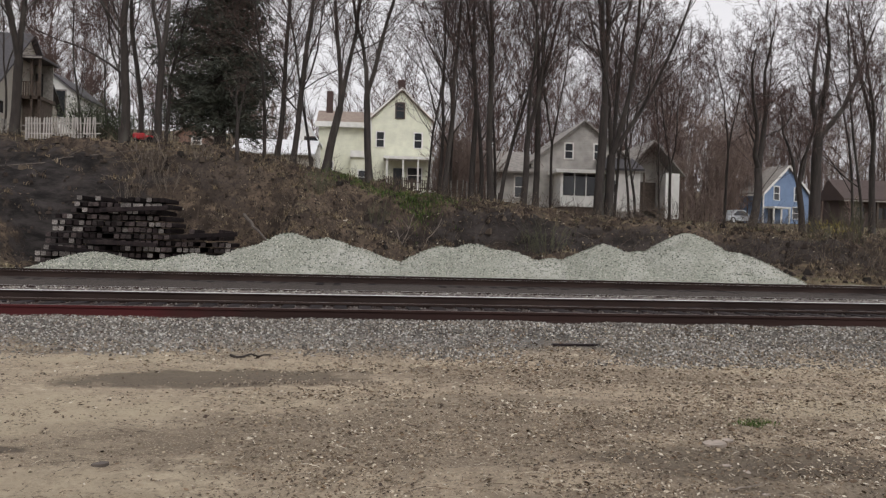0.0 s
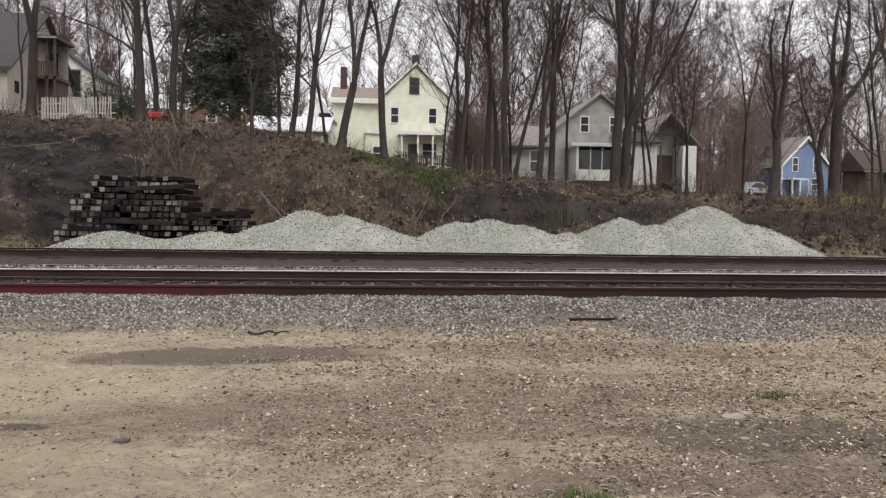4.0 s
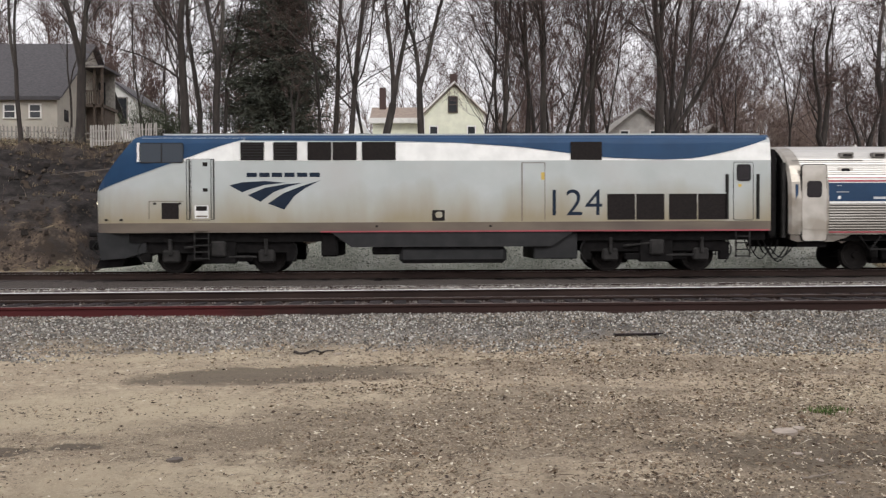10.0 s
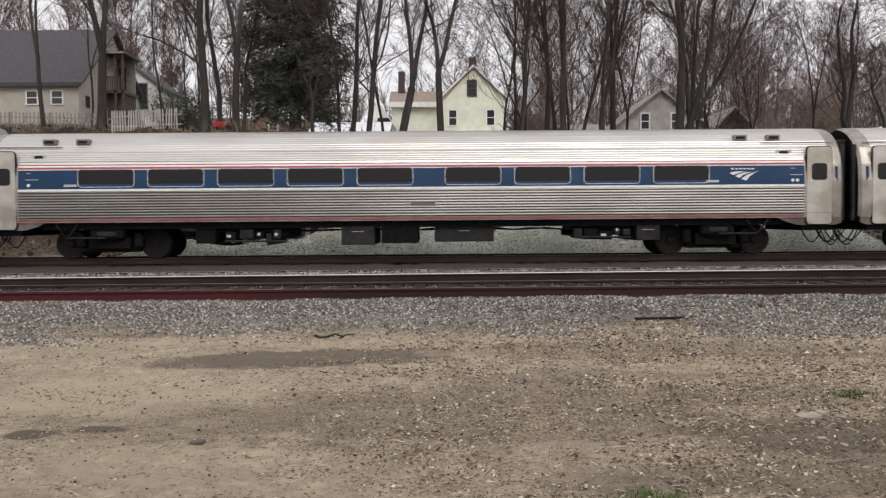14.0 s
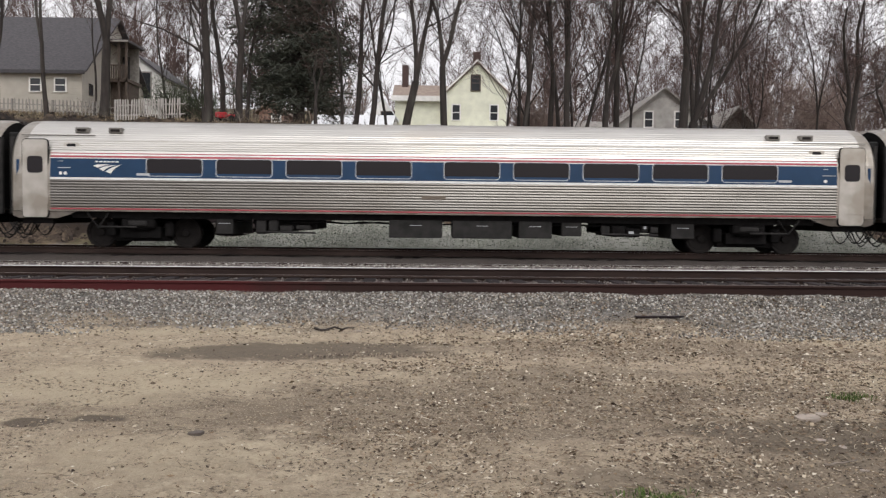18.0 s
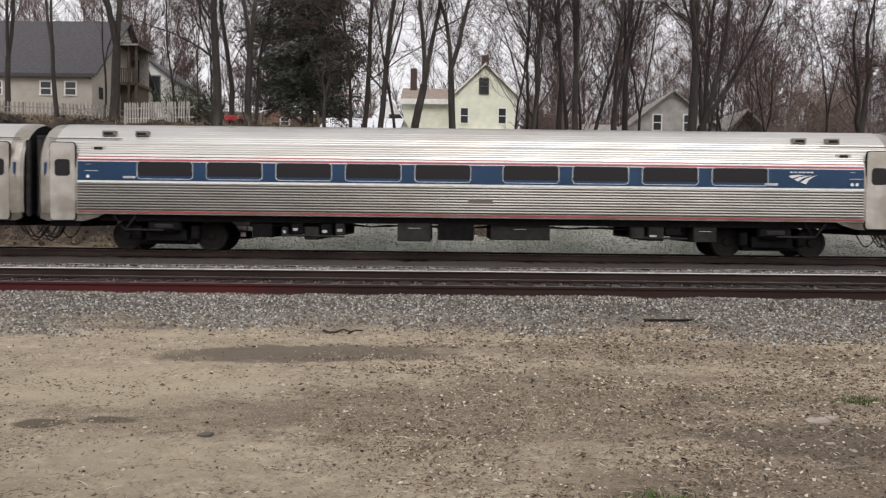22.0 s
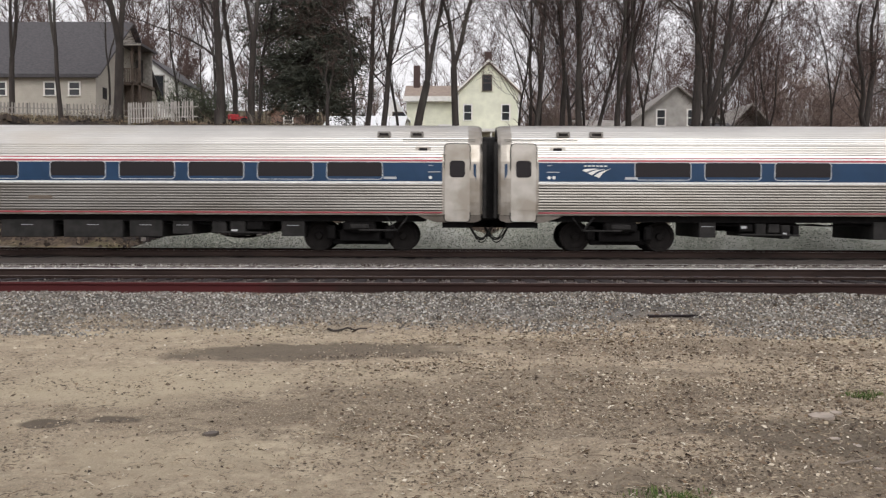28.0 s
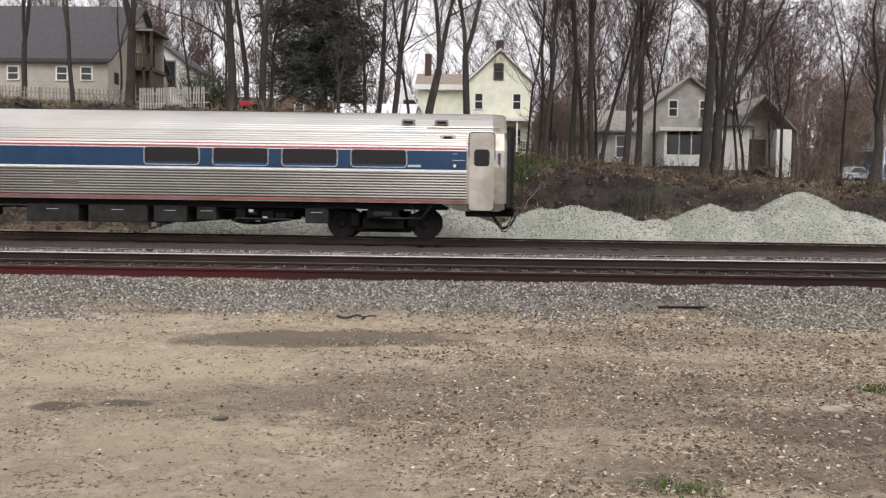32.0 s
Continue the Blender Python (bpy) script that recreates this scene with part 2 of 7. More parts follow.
def ground_material():
    """Dirt, ballast and hillside earth, one into the other across the tracks."""
    m = bpy.data.materials.new("ground_earth_and_ballast")
    m.use_nodes = True
    nt = m.node_tree
    b = nt.nodes["Principled BSDF"]
    b.inputs["Roughness"].default_value = 0.95
    b.inputs["Specular IOR Level"].default_value = 0.2
    geo, sep = nt.nodes.new("ShaderNodeNewGeometry"), nt.nodes.new("ShaderNodeSeparateXYZ")
    nt.links.new(geo.outputs["Position"], sep.inputs[0])

    def nz(s, detail=6.0, rough=0.6):
        n = nt.nodes.new("ShaderNodeTexNoise")
        n.inputs["Scale"].default_value, n.inputs["Detail"].default_value, n.inputs["Roughness"].default_value = s, detail, rough
        nt.links.new(geo.outputs["Position"], n.inputs["Vector"])
        return n.outputs[0]

    def rng(src, lo, hi):
        r = nt.nodes.new("ShaderNodeMapRange")
        r.inputs["From Min"].default_value, r.inputs["From Max"].default_value = lo, hi
        nt.links.new(src, r.inputs["Value"])
        return r.outputs[0]

    def op(kind, a, c):
        x = nt.nodes.new("ShaderNodeMath")
        x.operation = kind
        for i, v in enumerate((a, c)):
            if isinstance(v, (int, float)):
                x.inputs[i].default_value = v
            else:
                nt.links.new(v, x.inputs[i])
        return x.outputs[0]

    def mix(fac, a, c):
        x = nt.nodes.new("ShaderNodeMix")
        x.data_type = "RGBA"
        nt.links.new(fac, x.inputs[0])
        for src, sock in ((a, x.inputs[6]), (c, x.inputs[7])):
            if isinstance(src, tuple):
                sock.default_value = (*src, 1)
            else:
                nt.links.new(src, sock)
        return x.outputs[2]

    def blob(cx, cy, rx, ry, turn=0.0):
        """How far inside a stain: 1 at its middle, 0 past its ragged rim."""
        mp = nt.nodes.new("ShaderNodeMapping")
        mp.vector_type = "TEXTURE"
        mp.inputs["Location"].default_value, mp.inputs["Rotation"].default_value, mp.inputs["Scale"].default_value = (cx, cy, 0), (0, 0, radians(turn)), (rx, ry, 9)
        nt.links.new(geo.outputs["Position"], mp.inputs["Vector"])
        ln = nt.nodes.new("ShaderNodeVectorMath")
        ln.operation = "LENGTH"
        nt.links.new(mp.outputs[0], ln.inputs[0])
        warped = op("ADD", ln.outputs["Value"], op("MULTIPLY", op("SUBTRACT", nz(1.6, 5), 0.5), 1.5))
        r = rng(warped, 1.1, 0.75)
        return r

    y = sep.outputs[1]
    dirt = mix(rng(nz(0.6), 0.4, 0.6), (0.53, 0.445, 0.325), (0.41, 0.338, 0.245))
    dirt = mix(rng(nz(2.2), 0.48, 0.62), dirt, (0.32, 0.26, 0.19))
    dirt = mix(rng(nz(1.3, 7, 0.72), 0.5, 0.56), dirt, (0.38, 0.312, 0.228))
    dirt = mix(rng(nz(5, 5), 0.5, 0.6), dirt, (0.36, 0.3, 0.22))
    side = rng(op("ADD", sep.outputs[0], op("MULTIPLY", op("SUBTRACT", nz(0.55, 5), 0.5), 5.0)), -1.2, 1.4)
    brown = mix(rng(nz(2.6, 6, 0.7), 0.42, 0.6), (0.46, 0.375, 0.278), (0.27, 0.212, 0.158))
    dirt = mix(op("MULTIPLY", side, 0.65), dirt, brown)
    dirt = mix(op("MULTIPLY", rng(nz(7, 8, 0.78), 0.47, 0.6), 0.55), dirt, (0.27, 0.213, 0.155))
    dirt = mix(op("MULTIPLY", rng(nz(3.3, 8, 0.75), 0.54, 0.66), 0.5), dirt, (0.58, 0.49, 0.365))
    # trodden litter, darker
    for cx, cy, rx, ry, turn, k in ((0.3, 6.8, 2.4, 1.2, 5, 0.5), (2.6, 9.9, 2.6, 0.7, 3, 0.45), (-2.2, 6.6, 1.2, 0.7, 0, 0.3), (3.4, 7.4, 1.6, 0.6, 0, 0.4)):
        dirt = mix(op("MULTIPLY", blob(cx, cy, rx, ry, turn), k), dirt, (0.11, 0.084, 0.063))
    # dry pale dirt
    for cx, cy, rx, ry, turn, k in ((-2.9, 7.6, 1.3, 0.9, 0, 0.8), (-3.6, 11.0, 2.2, 0.45, 3, 0.7), (5.7, 10.8, 1.9, 0.6, 3, 0.65), (4.9, 8.0, 1.4, 0.55, 5, 0.75), (-1.7, 5.3, 0.9, 0.45, 0, 0.4), (1.2, 10.6, 0.9, 0.25, 3, 0.5), (-0.6, 8.2, 0.9, 0.3, 0, 0.4)):
        dirt = mix(op("MULTIPLY", blob(cx, cy, rx, ry, turn), k), dirt, (0.44, 0.37, 0.265))
    dirt = mix(rng(nz(60, 3), 0.56, 0.64), dirt, (0.46, 0.38, 0.275))
    dirt = mix(op("MULTIPLY", rng(nz(22, 6, 0.75), 0.52, 0.62), rng(nz(1.9, 3), 0.4, 0.6)), dirt, (0.085, 0.066, 0.05))
    # wet mud and old wheel ruts
    for cx, cy, rx, ry, turn, k in ((-1.4, 9.55, 1.9, 0.62, 10, 0.85), (2.9, 5.95, 1.3, 0.55, 0, 0.8), (2.4, 4.9, 1.7, 0.4, 0, 0.55), (3.9, 5.6, 1.3, 0.5, 0, 0.6), (-3.0, 6.1, 0.2, 0.14, 0, 0.95), (-2.5, 6.25, 0.22, 0.13, 0, 0.95), (1.3, 8.2, 1.4, 0.35, 4, 0.4), (4.6, 9.4, 1.2, 0.2, 3, 0.4), (-4.0, 11.5, 1.4, 0.18, 3, 0.5)):
        dirt = mix(op("MULTIPLY", blob(cx, cy, rx, ry, turn), k), dirt, (0.125, 0.101, 0.077))
    stone = mix(rng(nz(26, 4, 0.7), 0.42, 0.58), (0.045, 0.041, 0.037), (0.16, 0.15, 0.136))
    stone = mix(rng(nz(0.8), 0.5, 0.7), stone, (0.15, 0.128, 0.108))
    stone = mix(op("MULTIPLY", blob(-0.8, 12.5, 4.2, 0.5, 2), 0.5), stone, (0.26, 0.245, 0.235))
    edge = op("ADD", y, op("MULTIPLY", op("SUBTRACT", nz(0.9), 0.5), 4.0))
    col = mix(rng(edge, 11.0, 12.9), dirt, stone)
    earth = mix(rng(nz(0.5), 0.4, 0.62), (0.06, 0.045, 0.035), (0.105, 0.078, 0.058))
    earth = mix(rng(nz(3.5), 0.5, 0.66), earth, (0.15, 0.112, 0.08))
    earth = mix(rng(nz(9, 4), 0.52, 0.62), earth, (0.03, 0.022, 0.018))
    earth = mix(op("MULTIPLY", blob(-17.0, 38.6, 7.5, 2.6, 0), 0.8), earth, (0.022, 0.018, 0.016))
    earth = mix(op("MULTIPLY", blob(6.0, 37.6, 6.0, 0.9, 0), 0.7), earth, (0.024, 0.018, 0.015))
    tilt = nt.nodes.new("ShaderNodeMapping")
    tilt.inputs["Rotation"].default_value, tilt.inputs["Scale"].default_value = (0, radians(-24), 0), (0.5, 0.6, 1.7)
    nt.links.new(geo.outputs["Position"], tilt.inputs["Vector"])
    strata = nt.nodes.new("ShaderNodeTexNoise")
    strata.inputs["Scale"].default_value, strata.inputs["Detail"].default_value, strata.inputs["Roughness"].default_value = 1.3, 8, 0.72
    nt.links.new(tilt.outputs[0], strata.inputs["Vector"])
    rock = mix(rng(strata.outputs[0], 0.4, 0.66), (0.012, 0.0105, 0.0105), (0.06, 0.052, 0.05))
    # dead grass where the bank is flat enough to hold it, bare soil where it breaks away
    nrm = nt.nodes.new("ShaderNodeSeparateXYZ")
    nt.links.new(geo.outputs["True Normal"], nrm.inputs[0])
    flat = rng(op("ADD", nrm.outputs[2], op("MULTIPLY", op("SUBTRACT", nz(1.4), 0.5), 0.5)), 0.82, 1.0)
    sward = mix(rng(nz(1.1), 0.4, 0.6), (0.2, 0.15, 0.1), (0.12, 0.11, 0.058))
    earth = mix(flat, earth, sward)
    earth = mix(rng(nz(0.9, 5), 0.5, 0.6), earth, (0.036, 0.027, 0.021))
    for cx, cy, rx, ry, k in ((-20.0, 39.0, 9.5, 4.2, 0.92), (-13.0, 38.6, 4.0, 2.6, 0.85), (8.5, 37.9, 9.0, 1.0, 0.8), (21.0, 37.9, 6.0, 1.0, 0.7), (-6.5, 39.4, 2.4, 1.0, 0.45)):
        earth = mix(op("MULTIPLY", blob(cx, cy, rx, ry, 0), k), earth, rock)
    pale = mix(rng(nz(24, 3), 0.4, 0.6), (0.3, 0.3, 0.285), (0.46, 0.455, 0.44))
    cinder = mix(rng(nz(14, 5, 0.7), 0.42, 0.6), (0.034, 0.027, 0.0245), (0.085, 0.07, 0.062))
    col = mix(op("MULTIPLY", rng(y, 14.6, 15.4), 0.9), col, cinder)
    edge2 = op("ADD", y, op("MULTIPLY", op("SUBTRACT", nz(0.5), 0.5), 1.6))
    col = mix(rng(edge2, 28.2, 28.9), col, pale)
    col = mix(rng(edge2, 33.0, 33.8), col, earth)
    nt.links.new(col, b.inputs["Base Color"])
    bp = nt.nodes.new("ShaderNodeBump")
    bp.inputs["Strength"].default_value, bp.inputs["Distance"].default_value = 1.0, 0.035
    nt.links.new(nz(20, 7, 0.75), bp.inputs["Height"])
    nt.links.new(bp.outputs[0], b.inputs["Normal"])
    return m


M["ground"] = ground_material()


# ---- mesh helpers ----
def mesh_ob(name, verts, faces, material, parent=None, smooth=False, label=""):
    me = bpy.data.meshes.new(name)
    me.from_pydata([tuple(v) for v in verts], [], faces)
    for mm in (material if isinstance(material, (list, tuple)) else [material]):
        me.materials.append(mm)
    if smooth:
        me.polygons.foreach_set("use_smooth", [True] * len(me.polygons))
    me.update()
    ob = new(name, me)
    if parent:
        ob.parent = parent
    if label:
        ob["label"] = label
    return ob


def part(name, bm, material, parent, label="", smooth=False):
    me = bpy.data.meshes.new(name)
    bm.to_mesh(me)
    bm.free()
    me.materials.append(material)
    if smooth:
        me.polygons.foreach_set("use_smooth", [True] * len(me.polygons))
    ob = new(name, me)
    ob.parent = parent
    if label:
        ob["label"] = label
    return ob


def box(bm, x0, x1, y0, y1, z0, z1, bevel=0.0):
    r = bmesh.ops.create_cube(bm, size=1.0, matrix=Matrix.LocRotScale(((x0 + x1) / 2, (y0 + y1) / 2, (z0 + z1) / 2), None, (abs(x1 - x0), abs(y1 - y0), abs(z1 - z0))))
    if bevel:
        edges = list({e for v in r["verts"] for e in v.link_edges})
        bmesh.ops.bevel(bm, geom=edges, offset=bevel, segments=1, affect="EDGES")
    return bm


def boxes(*rows, bevel=0.0):
    bm = bmesh.new()
    for r in rows:
        box(bm, *r, bevel=bevel)
    return bm


def tube(verts, faces, pts, radii, n=6, cap=True):
    """A tapered tube along a line of points, added to verts and faces."""
    base = len(verts)
    k = len(pts)
    for i, p in enumerate(pts):
        d = (pts[min(i + 1, k - 1)] - pts[max(i - 1, 0)]).normalized()
        a = d.orthogonal().normalized()
        c = d.cross(a)
        for j in range(n):
            ang = 2 * math.pi * j / n
            verts.append(p + (a * math.cos(ang) + c * math.sin(ang)) * radii[i])
    for i in range(k - 1):
        for j in range(n):
            s, e = base + i * n + j, base + i * n + (j + 1) % n
            faces.append((s, e, e + n, s + n))
    if cap and n > 2:
        faces.append(tuple(base + (k - 1) * n + j for j in range(n)))


def prism(bm, outline, lo, hi, axis="y"):
    """A plate with the given outline (pairs), from lo to hi along the axis."""
    def at(p, v):
        return (p[0], v, p[1]) if axis == "y" else ((v, p[0], p[1]) if axis == "x" else (p[0], p[1], v))
    a = [bm.verts.new(at(p, lo)) for p in outline]
    c = [bm.verts.new(at(p, hi)) for p in outline]
    n = len(outline)
    bm.faces.new(a)
    bm.faces.new(c[::-1])
    for i in range(n):
        bm.faces.new((a[i], c[i], c[(i + 1) % n], a[(i + 1) % n]))
    bmesh.ops.recalc_face_normals(bm, faces=bm.faces)
    return bm


def empty(name, m, label, category, group="", kind=""):
    ob = new(name)
    ob.matrix_world = m
    return tagged(ob, label, category, group, kind)


# ---- ground ----
def smooth(a, b, v):
    v = min(1.0, max(0.0, (v - a) / (b - a)))
    return v * v * (3 - 2 * v)


CREST_X = [-60, -24, -17.7, -13.7, -9.6, -6.3, -2.4, 0.2, 4.6, 10.5, 15, 19.6, 26, 60]
CREST_Z = [7.0, 6.7, 6.3, 6.25, 6.2, 5.95, 5.25, 4.65, 4.05, 3.4, 3.05, 2.8, 2.55, 2.4]


def crest(x):
    return float(np.interp(x, CREST_X, CREST_Z))


RAIL_Z = 0.445
TRACKS = {"main": (26.0, 0.0, RAIL_Z), "siding_far": (18.0, 0.045, 0.41), "siding_near": (14.45, 0.02, 0.385)}


def ground_z(x, y):
    z = 0.02 * noise.noise((x * 0.5, y * 0.5, 0)) * smooth(2, 8, abs(y) + 3)
    if 2 < y < 13.5:
        k = smooth(2, 3.5, y) * (1 - smooth(12, 13.5, y))
        z += k * (0.02 * noise.noise((x * 1.6, y * 1.6, 21)) + 0.016 * noise.noise((x * 5, y * 5, 22)) + 0.017 * noise.noise((x * 13, y * 10, 23)))
    if y > 10:
        z += 0.17 * smooth(11.2, 14.2, y) + 0.03 * noise.noise((x * 1.3, y * 1.3, 3))
        z += 0.04 * smooth(12.9, 14.2, y) * (1 - smooth(15.2, 16.6, y))
        z += 0.05 * smooth(23.5, 25.2, y) * (1 - smooth(28.6, 30, y))
    if y > 33:
        c, foot = crest(x), 0.3
        cut = smooth(-4, 5, x)
        w = 0.9 * noise.noise((x * 0.22, 7.0, 1.0)) + 0.35 * noise.noise((x * 0.9, 2.0, 1.0))
        c = c - cut * 0.07 * (c - 1.5)
        f = (1 - cut) * (0.35 * smooth(33.4 + w, 36.4 + w, y) + 0.65 * smooth(33.6 + w, 42.6 + w, y))
        f += cut * (0.3 * smooth(33.4 + w, 37.0 + w, y) + 0.55 * smooth(37.2 + w, 38.9 + w, y) + 0.15 * smooth(38.5 + w, 41.5, y))
        bumpy = noise.noise((x * 0.6, y * 0.6, 5)) * 0.4 + noise.noise((x * 1.7, y * 1.7, 9)) * 0.28 + noise.noise((x * 4, y * 4, 2)) * 0.1
        shelf = smooth(-15.5, -13.2, x) * (1 - smooth(-4.6, -2.6, x)) * (1 - smooth(36.8, 39.6, y))
        f, bumpy = f * (1 - shelf), bumpy * (1 - shelf)
        z += (c - foot) * f + bumpy * smooth(33.6, 36, y) * (1 - 0.75 * smooth(41, 44, y))
        # rock ledges in the broken bank
        rk = (1 - smooth(-11.5, -8.5, x)) * smooth(34.5, 36, y) * (1 - smooth(42, 43.5, y))
        if rk > 0:
            q = (z + 0.25 * x + 0.7 * noise.noise((x * 0.3, y * 0.3, 13)) + 0.3 * noise.noise((x * 1.3, y * 1.3, 14))) / 1.05
            part_up = q - math.floor(q)
            z += rk * 1.05 * 0.75 * (smooth(0.5, 0.95, part_up) - part_up)
        rise = 0.05 + 0.06 * (1 - smooth(-14, -6, x))
        z += rise * max(0.0, min(y, 100) - 43)
        z += 14 * smooth(105, 330, y) + 6 * smooth(100, 150, y) * (1 - smooth(-30, 30, x) * 0.3)
    return z


def build_ground():
    xs = sorted(set([-900, -500, -250, -150, -100, -75, -60, -50] + [-40 + 0.25 * i for i in range(341)] + [-8.03 + 0.06 * i for i in range(280)] + [50, 58, 66, 75, 90, 110, 150, 250, 500, 900]))
    ys = sorted(set([-900, -400, -150, -60, -25, -10, -4] + [0.3 * i for i in range(13)] + [3.9 + 0.055 * i for i in range(147)] + [12 + 0.5 * i for i in range(42)] + [33 + 0.22 * i for i in range(60)] + [46, 48, 51, 55, 60, 66, 74, 84, 95, 110, 130, 160, 200, 260, 340, 500, 900]))
    verts = [(x, y, ground_z(x, y)) for y in ys for x in xs]
    n = len(xs)
    faces = [(j * n + i, j * n + i + 1, (j + 1) * n + i + 1, (j + 1) * n + i) for j in range(len(ys) - 1) for i in range(n - 1)]
    g = mesh_ob("ground", verts, faces, M["ground"], smooth=True)
    tagged(g, "brown dirt yard, grey track ballast and leaf-strewn hillside", "ground", kind="structure")


build_ground()


# ---- tracks ----
def rail_profile():
    return [(-0.07, -0.186), (0.07, -0.186), (0.07, -0.172), (0.012, -0.155), (0.010, -0.05), (0.036, -0.038), (0.036, -0.011), (0.028, 0), (-0.028, 0), (-0.036, -0.011), (-0.036, -0.038), (-0.010, -0.05), (-0.012, -0.155), (-0.07, -0.172)]


def build_rail(parent, offset, side_mat, top_mat, glare_bevel=False):
    pr = rail_profile()
    n = len(pr)
    verts = [(x, offset + p[0], p[1]) for x in (-160.0, 160.0) for p in pr]
    faces = [(i, (i + 1) % n, n + (i + 1) % n, n + i) for i in range(n)] + [tuple(range(n))[::-1], tuple(range(n, 2 * n))]
    ob = mesh_ob("rail", verts, faces, [side_mat, top_mat], parent)
    # on the far siding the bevel is pale too, widening the painted glare
    for i in ((7, 8) if glare_bevel else (7,)):
        ob.data.polygons[i].material_index = 1
    return ob


def build_track(name, key, side, top, label):
    y0, slope, z = TRACKS[key]
    tr = empty(name, pose(0, y0, z, 0, 0, math.degrees(math.atan(slope))), label, "railway track", "railway tracks", "structure")
    build_rail(tr, 0.0, side, top, key == "siding_far")
    build_rail(tr, 1.505, M["rail"], top)
    return tr


def build_ties(track, x0, x1, pitch, proud, seed, y0=-0.56, y1=2.06):
    """Sleepers under a track, each one a piece of it."""
    bm = boxes((-0.115, 0.115, y0, y1, -0.17, 0.0), bevel=0.01)
    me = bpy.data.meshes.new("tie")
    bm.to_mesh(me)
    bm.free()
    me.materials.append(M["tie"])
    rng = random.Random(seed)
    n = int((x1 - x0) / pitch)
    for i in range(n):
        t = new("tie", me)
        t.parent = track
        t.matrix_local = pose(x0 + pitch * i + rng.uniform(-0.03, 0.03), rng.uniform(-0.05, 0.05) if y0 < 0 else 0, -0.186 + proud, 0, 0, rng.uniform(-1.5, 1.5))


def build_infill(track, y0, y1, z, seed, stones):
    """Ballast heaped between the rails, up to their heads."""
    rng = random.Random(seed)
    v, f = [], []
    nx, ny = 260, 7
    for j in range(ny + 1):
        for i in range(nx + 1):
            x = -40 + 85 * i / nx
            y = y0 + (y1 - y0) * j / ny
            e = min(j, ny - j) / 2.0
            v.append((x, y, z - 0.1 * (1 - min(1, e)) + 0.02 * noise.noise((x * 2, y * 3, seed)) + 0.012 * noise.noise((x * 9, y * 9, seed))))
    f = [(j * (nx + 1) + i, j * (nx + 1) + i + 1, (j + 1) * (nx + 1) + i + 1, (j + 1) * (nx + 1) + i) for j in range(ny) for i in range(nx)]
    tagged(mesh_ob("infill", v, f, M["infill"], track, smooth=True), "ballast heaped between the rails", kind="stuff")
    v, f = [], []
    for _ in range(6000):
        x, y = rng.uniform(-16, 20), rng.uniform(y0, y1)
        b = len(v)
        r, a0 = rng.uniform(0.016, 0.038), rng.uniform(0, 6.28)
        zz = z + 0.0
        for k in range(4):
            a = a0 + k * 1.57 + rng.uniform(-0.4, 0.4)
            v.append((x + r * math.cos(a), y + r * math.sin(a), zz - r * 0.3))
        v.append((x, y, zz + r * rng.uniform(0.4, 0.9)))
        f += [(b + k, b + (k + 1) % 4, b + 4) for k in range(4)]
    tagged(mesh_ob("infill_stone", v, f, stones, track), "loose ballast stones between rails", kind="stuff")


M["infill"] = mat("ballast_infill", (0.085, 0.066, 0.06), (0.032, 0.023, 0.021), 26, 0.95, bump=0.02, fine=30, c3=(0.035, 0.019, 0.018), scale3=0.8, cover=0.5)
track_main = build_track("track_main", "main", M["rail"], M["rail_top"], "main line track of steel rails on wooden ties")
track_far = build_track("track_siding", "siding_far", M["rail"], M["rail_top"], "siding track with rusty rails in grey ballast")
track_near = build_track("track_siding", "siding_near", M["rail_red"], M["rail_dull"], "disused siding with red rust, half buried in ballast")
build_ties(track_main, -18, 24, 0.54, -0.04, 1)
build_ties(track_near, -10, 12, 0.46, 0.145, 3, 0.08, 1.42)
build_ties(track_far, -14, 18, 0.55, 0.03, 2)
build_infill(track_far, 0.1, 1.42, -0.02, 5, M["ballast_stone"])
build_infill(track_near, 0.1, 1.42, -0.06, 6, M["infill_stone"])


# ---- the train ----
def train_x(t):
    """Where the first coach's front door is along the track."""
    k, late = (t - 20) / 10, max(0.0, t - 12.5)
    coasting = float(np.interp(t, [0, 5, 6, 7, 7.5, 8, 8.5, 9, 9.5, 10, 10.5, 11, 12, 14, 16], [3.3, 1.5, 1.1, 0.72, 0.5, 0.32, 0.2, 0.115, 0.055, 0, -0.05, -0.085, -0.1, -0.05, 0]))
    return -50.642 - 63.816 * k - 0.664 * k * k + 0.441 * k ** 3 - 0.0425 * late - 0.00121 * late * late + coasting


TRACK_MID = TRACKS["main"][0] + 0.7525
COACH_PITCH = 26.27
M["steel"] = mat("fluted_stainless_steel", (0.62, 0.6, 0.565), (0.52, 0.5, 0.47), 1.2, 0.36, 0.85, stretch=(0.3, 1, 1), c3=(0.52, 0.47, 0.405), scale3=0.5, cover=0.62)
# a darker copy of the steel: mirrored ground put into colour, with grime patches
M["steel_dim"] = mat("dimmed_grimy_stainless_steel", (0.235, 0.222, 0.203), (0.185, 0.173, 0.157), 1.5, 0.38, 0.85, stretch=(0.3, 1, 1), c3=(0.15, 0.132, 0.108), scale3=0.6, cover=0.6)
M["door_steel"] = mat("brushed_door_steel", (0.54, 0.51, 0.47), (0.45, 0.425, 0.385), 2.5, 0.36, 0.8, c3=(0.36, 0.325, 0.28), scale3=1.2, cover=0.5)
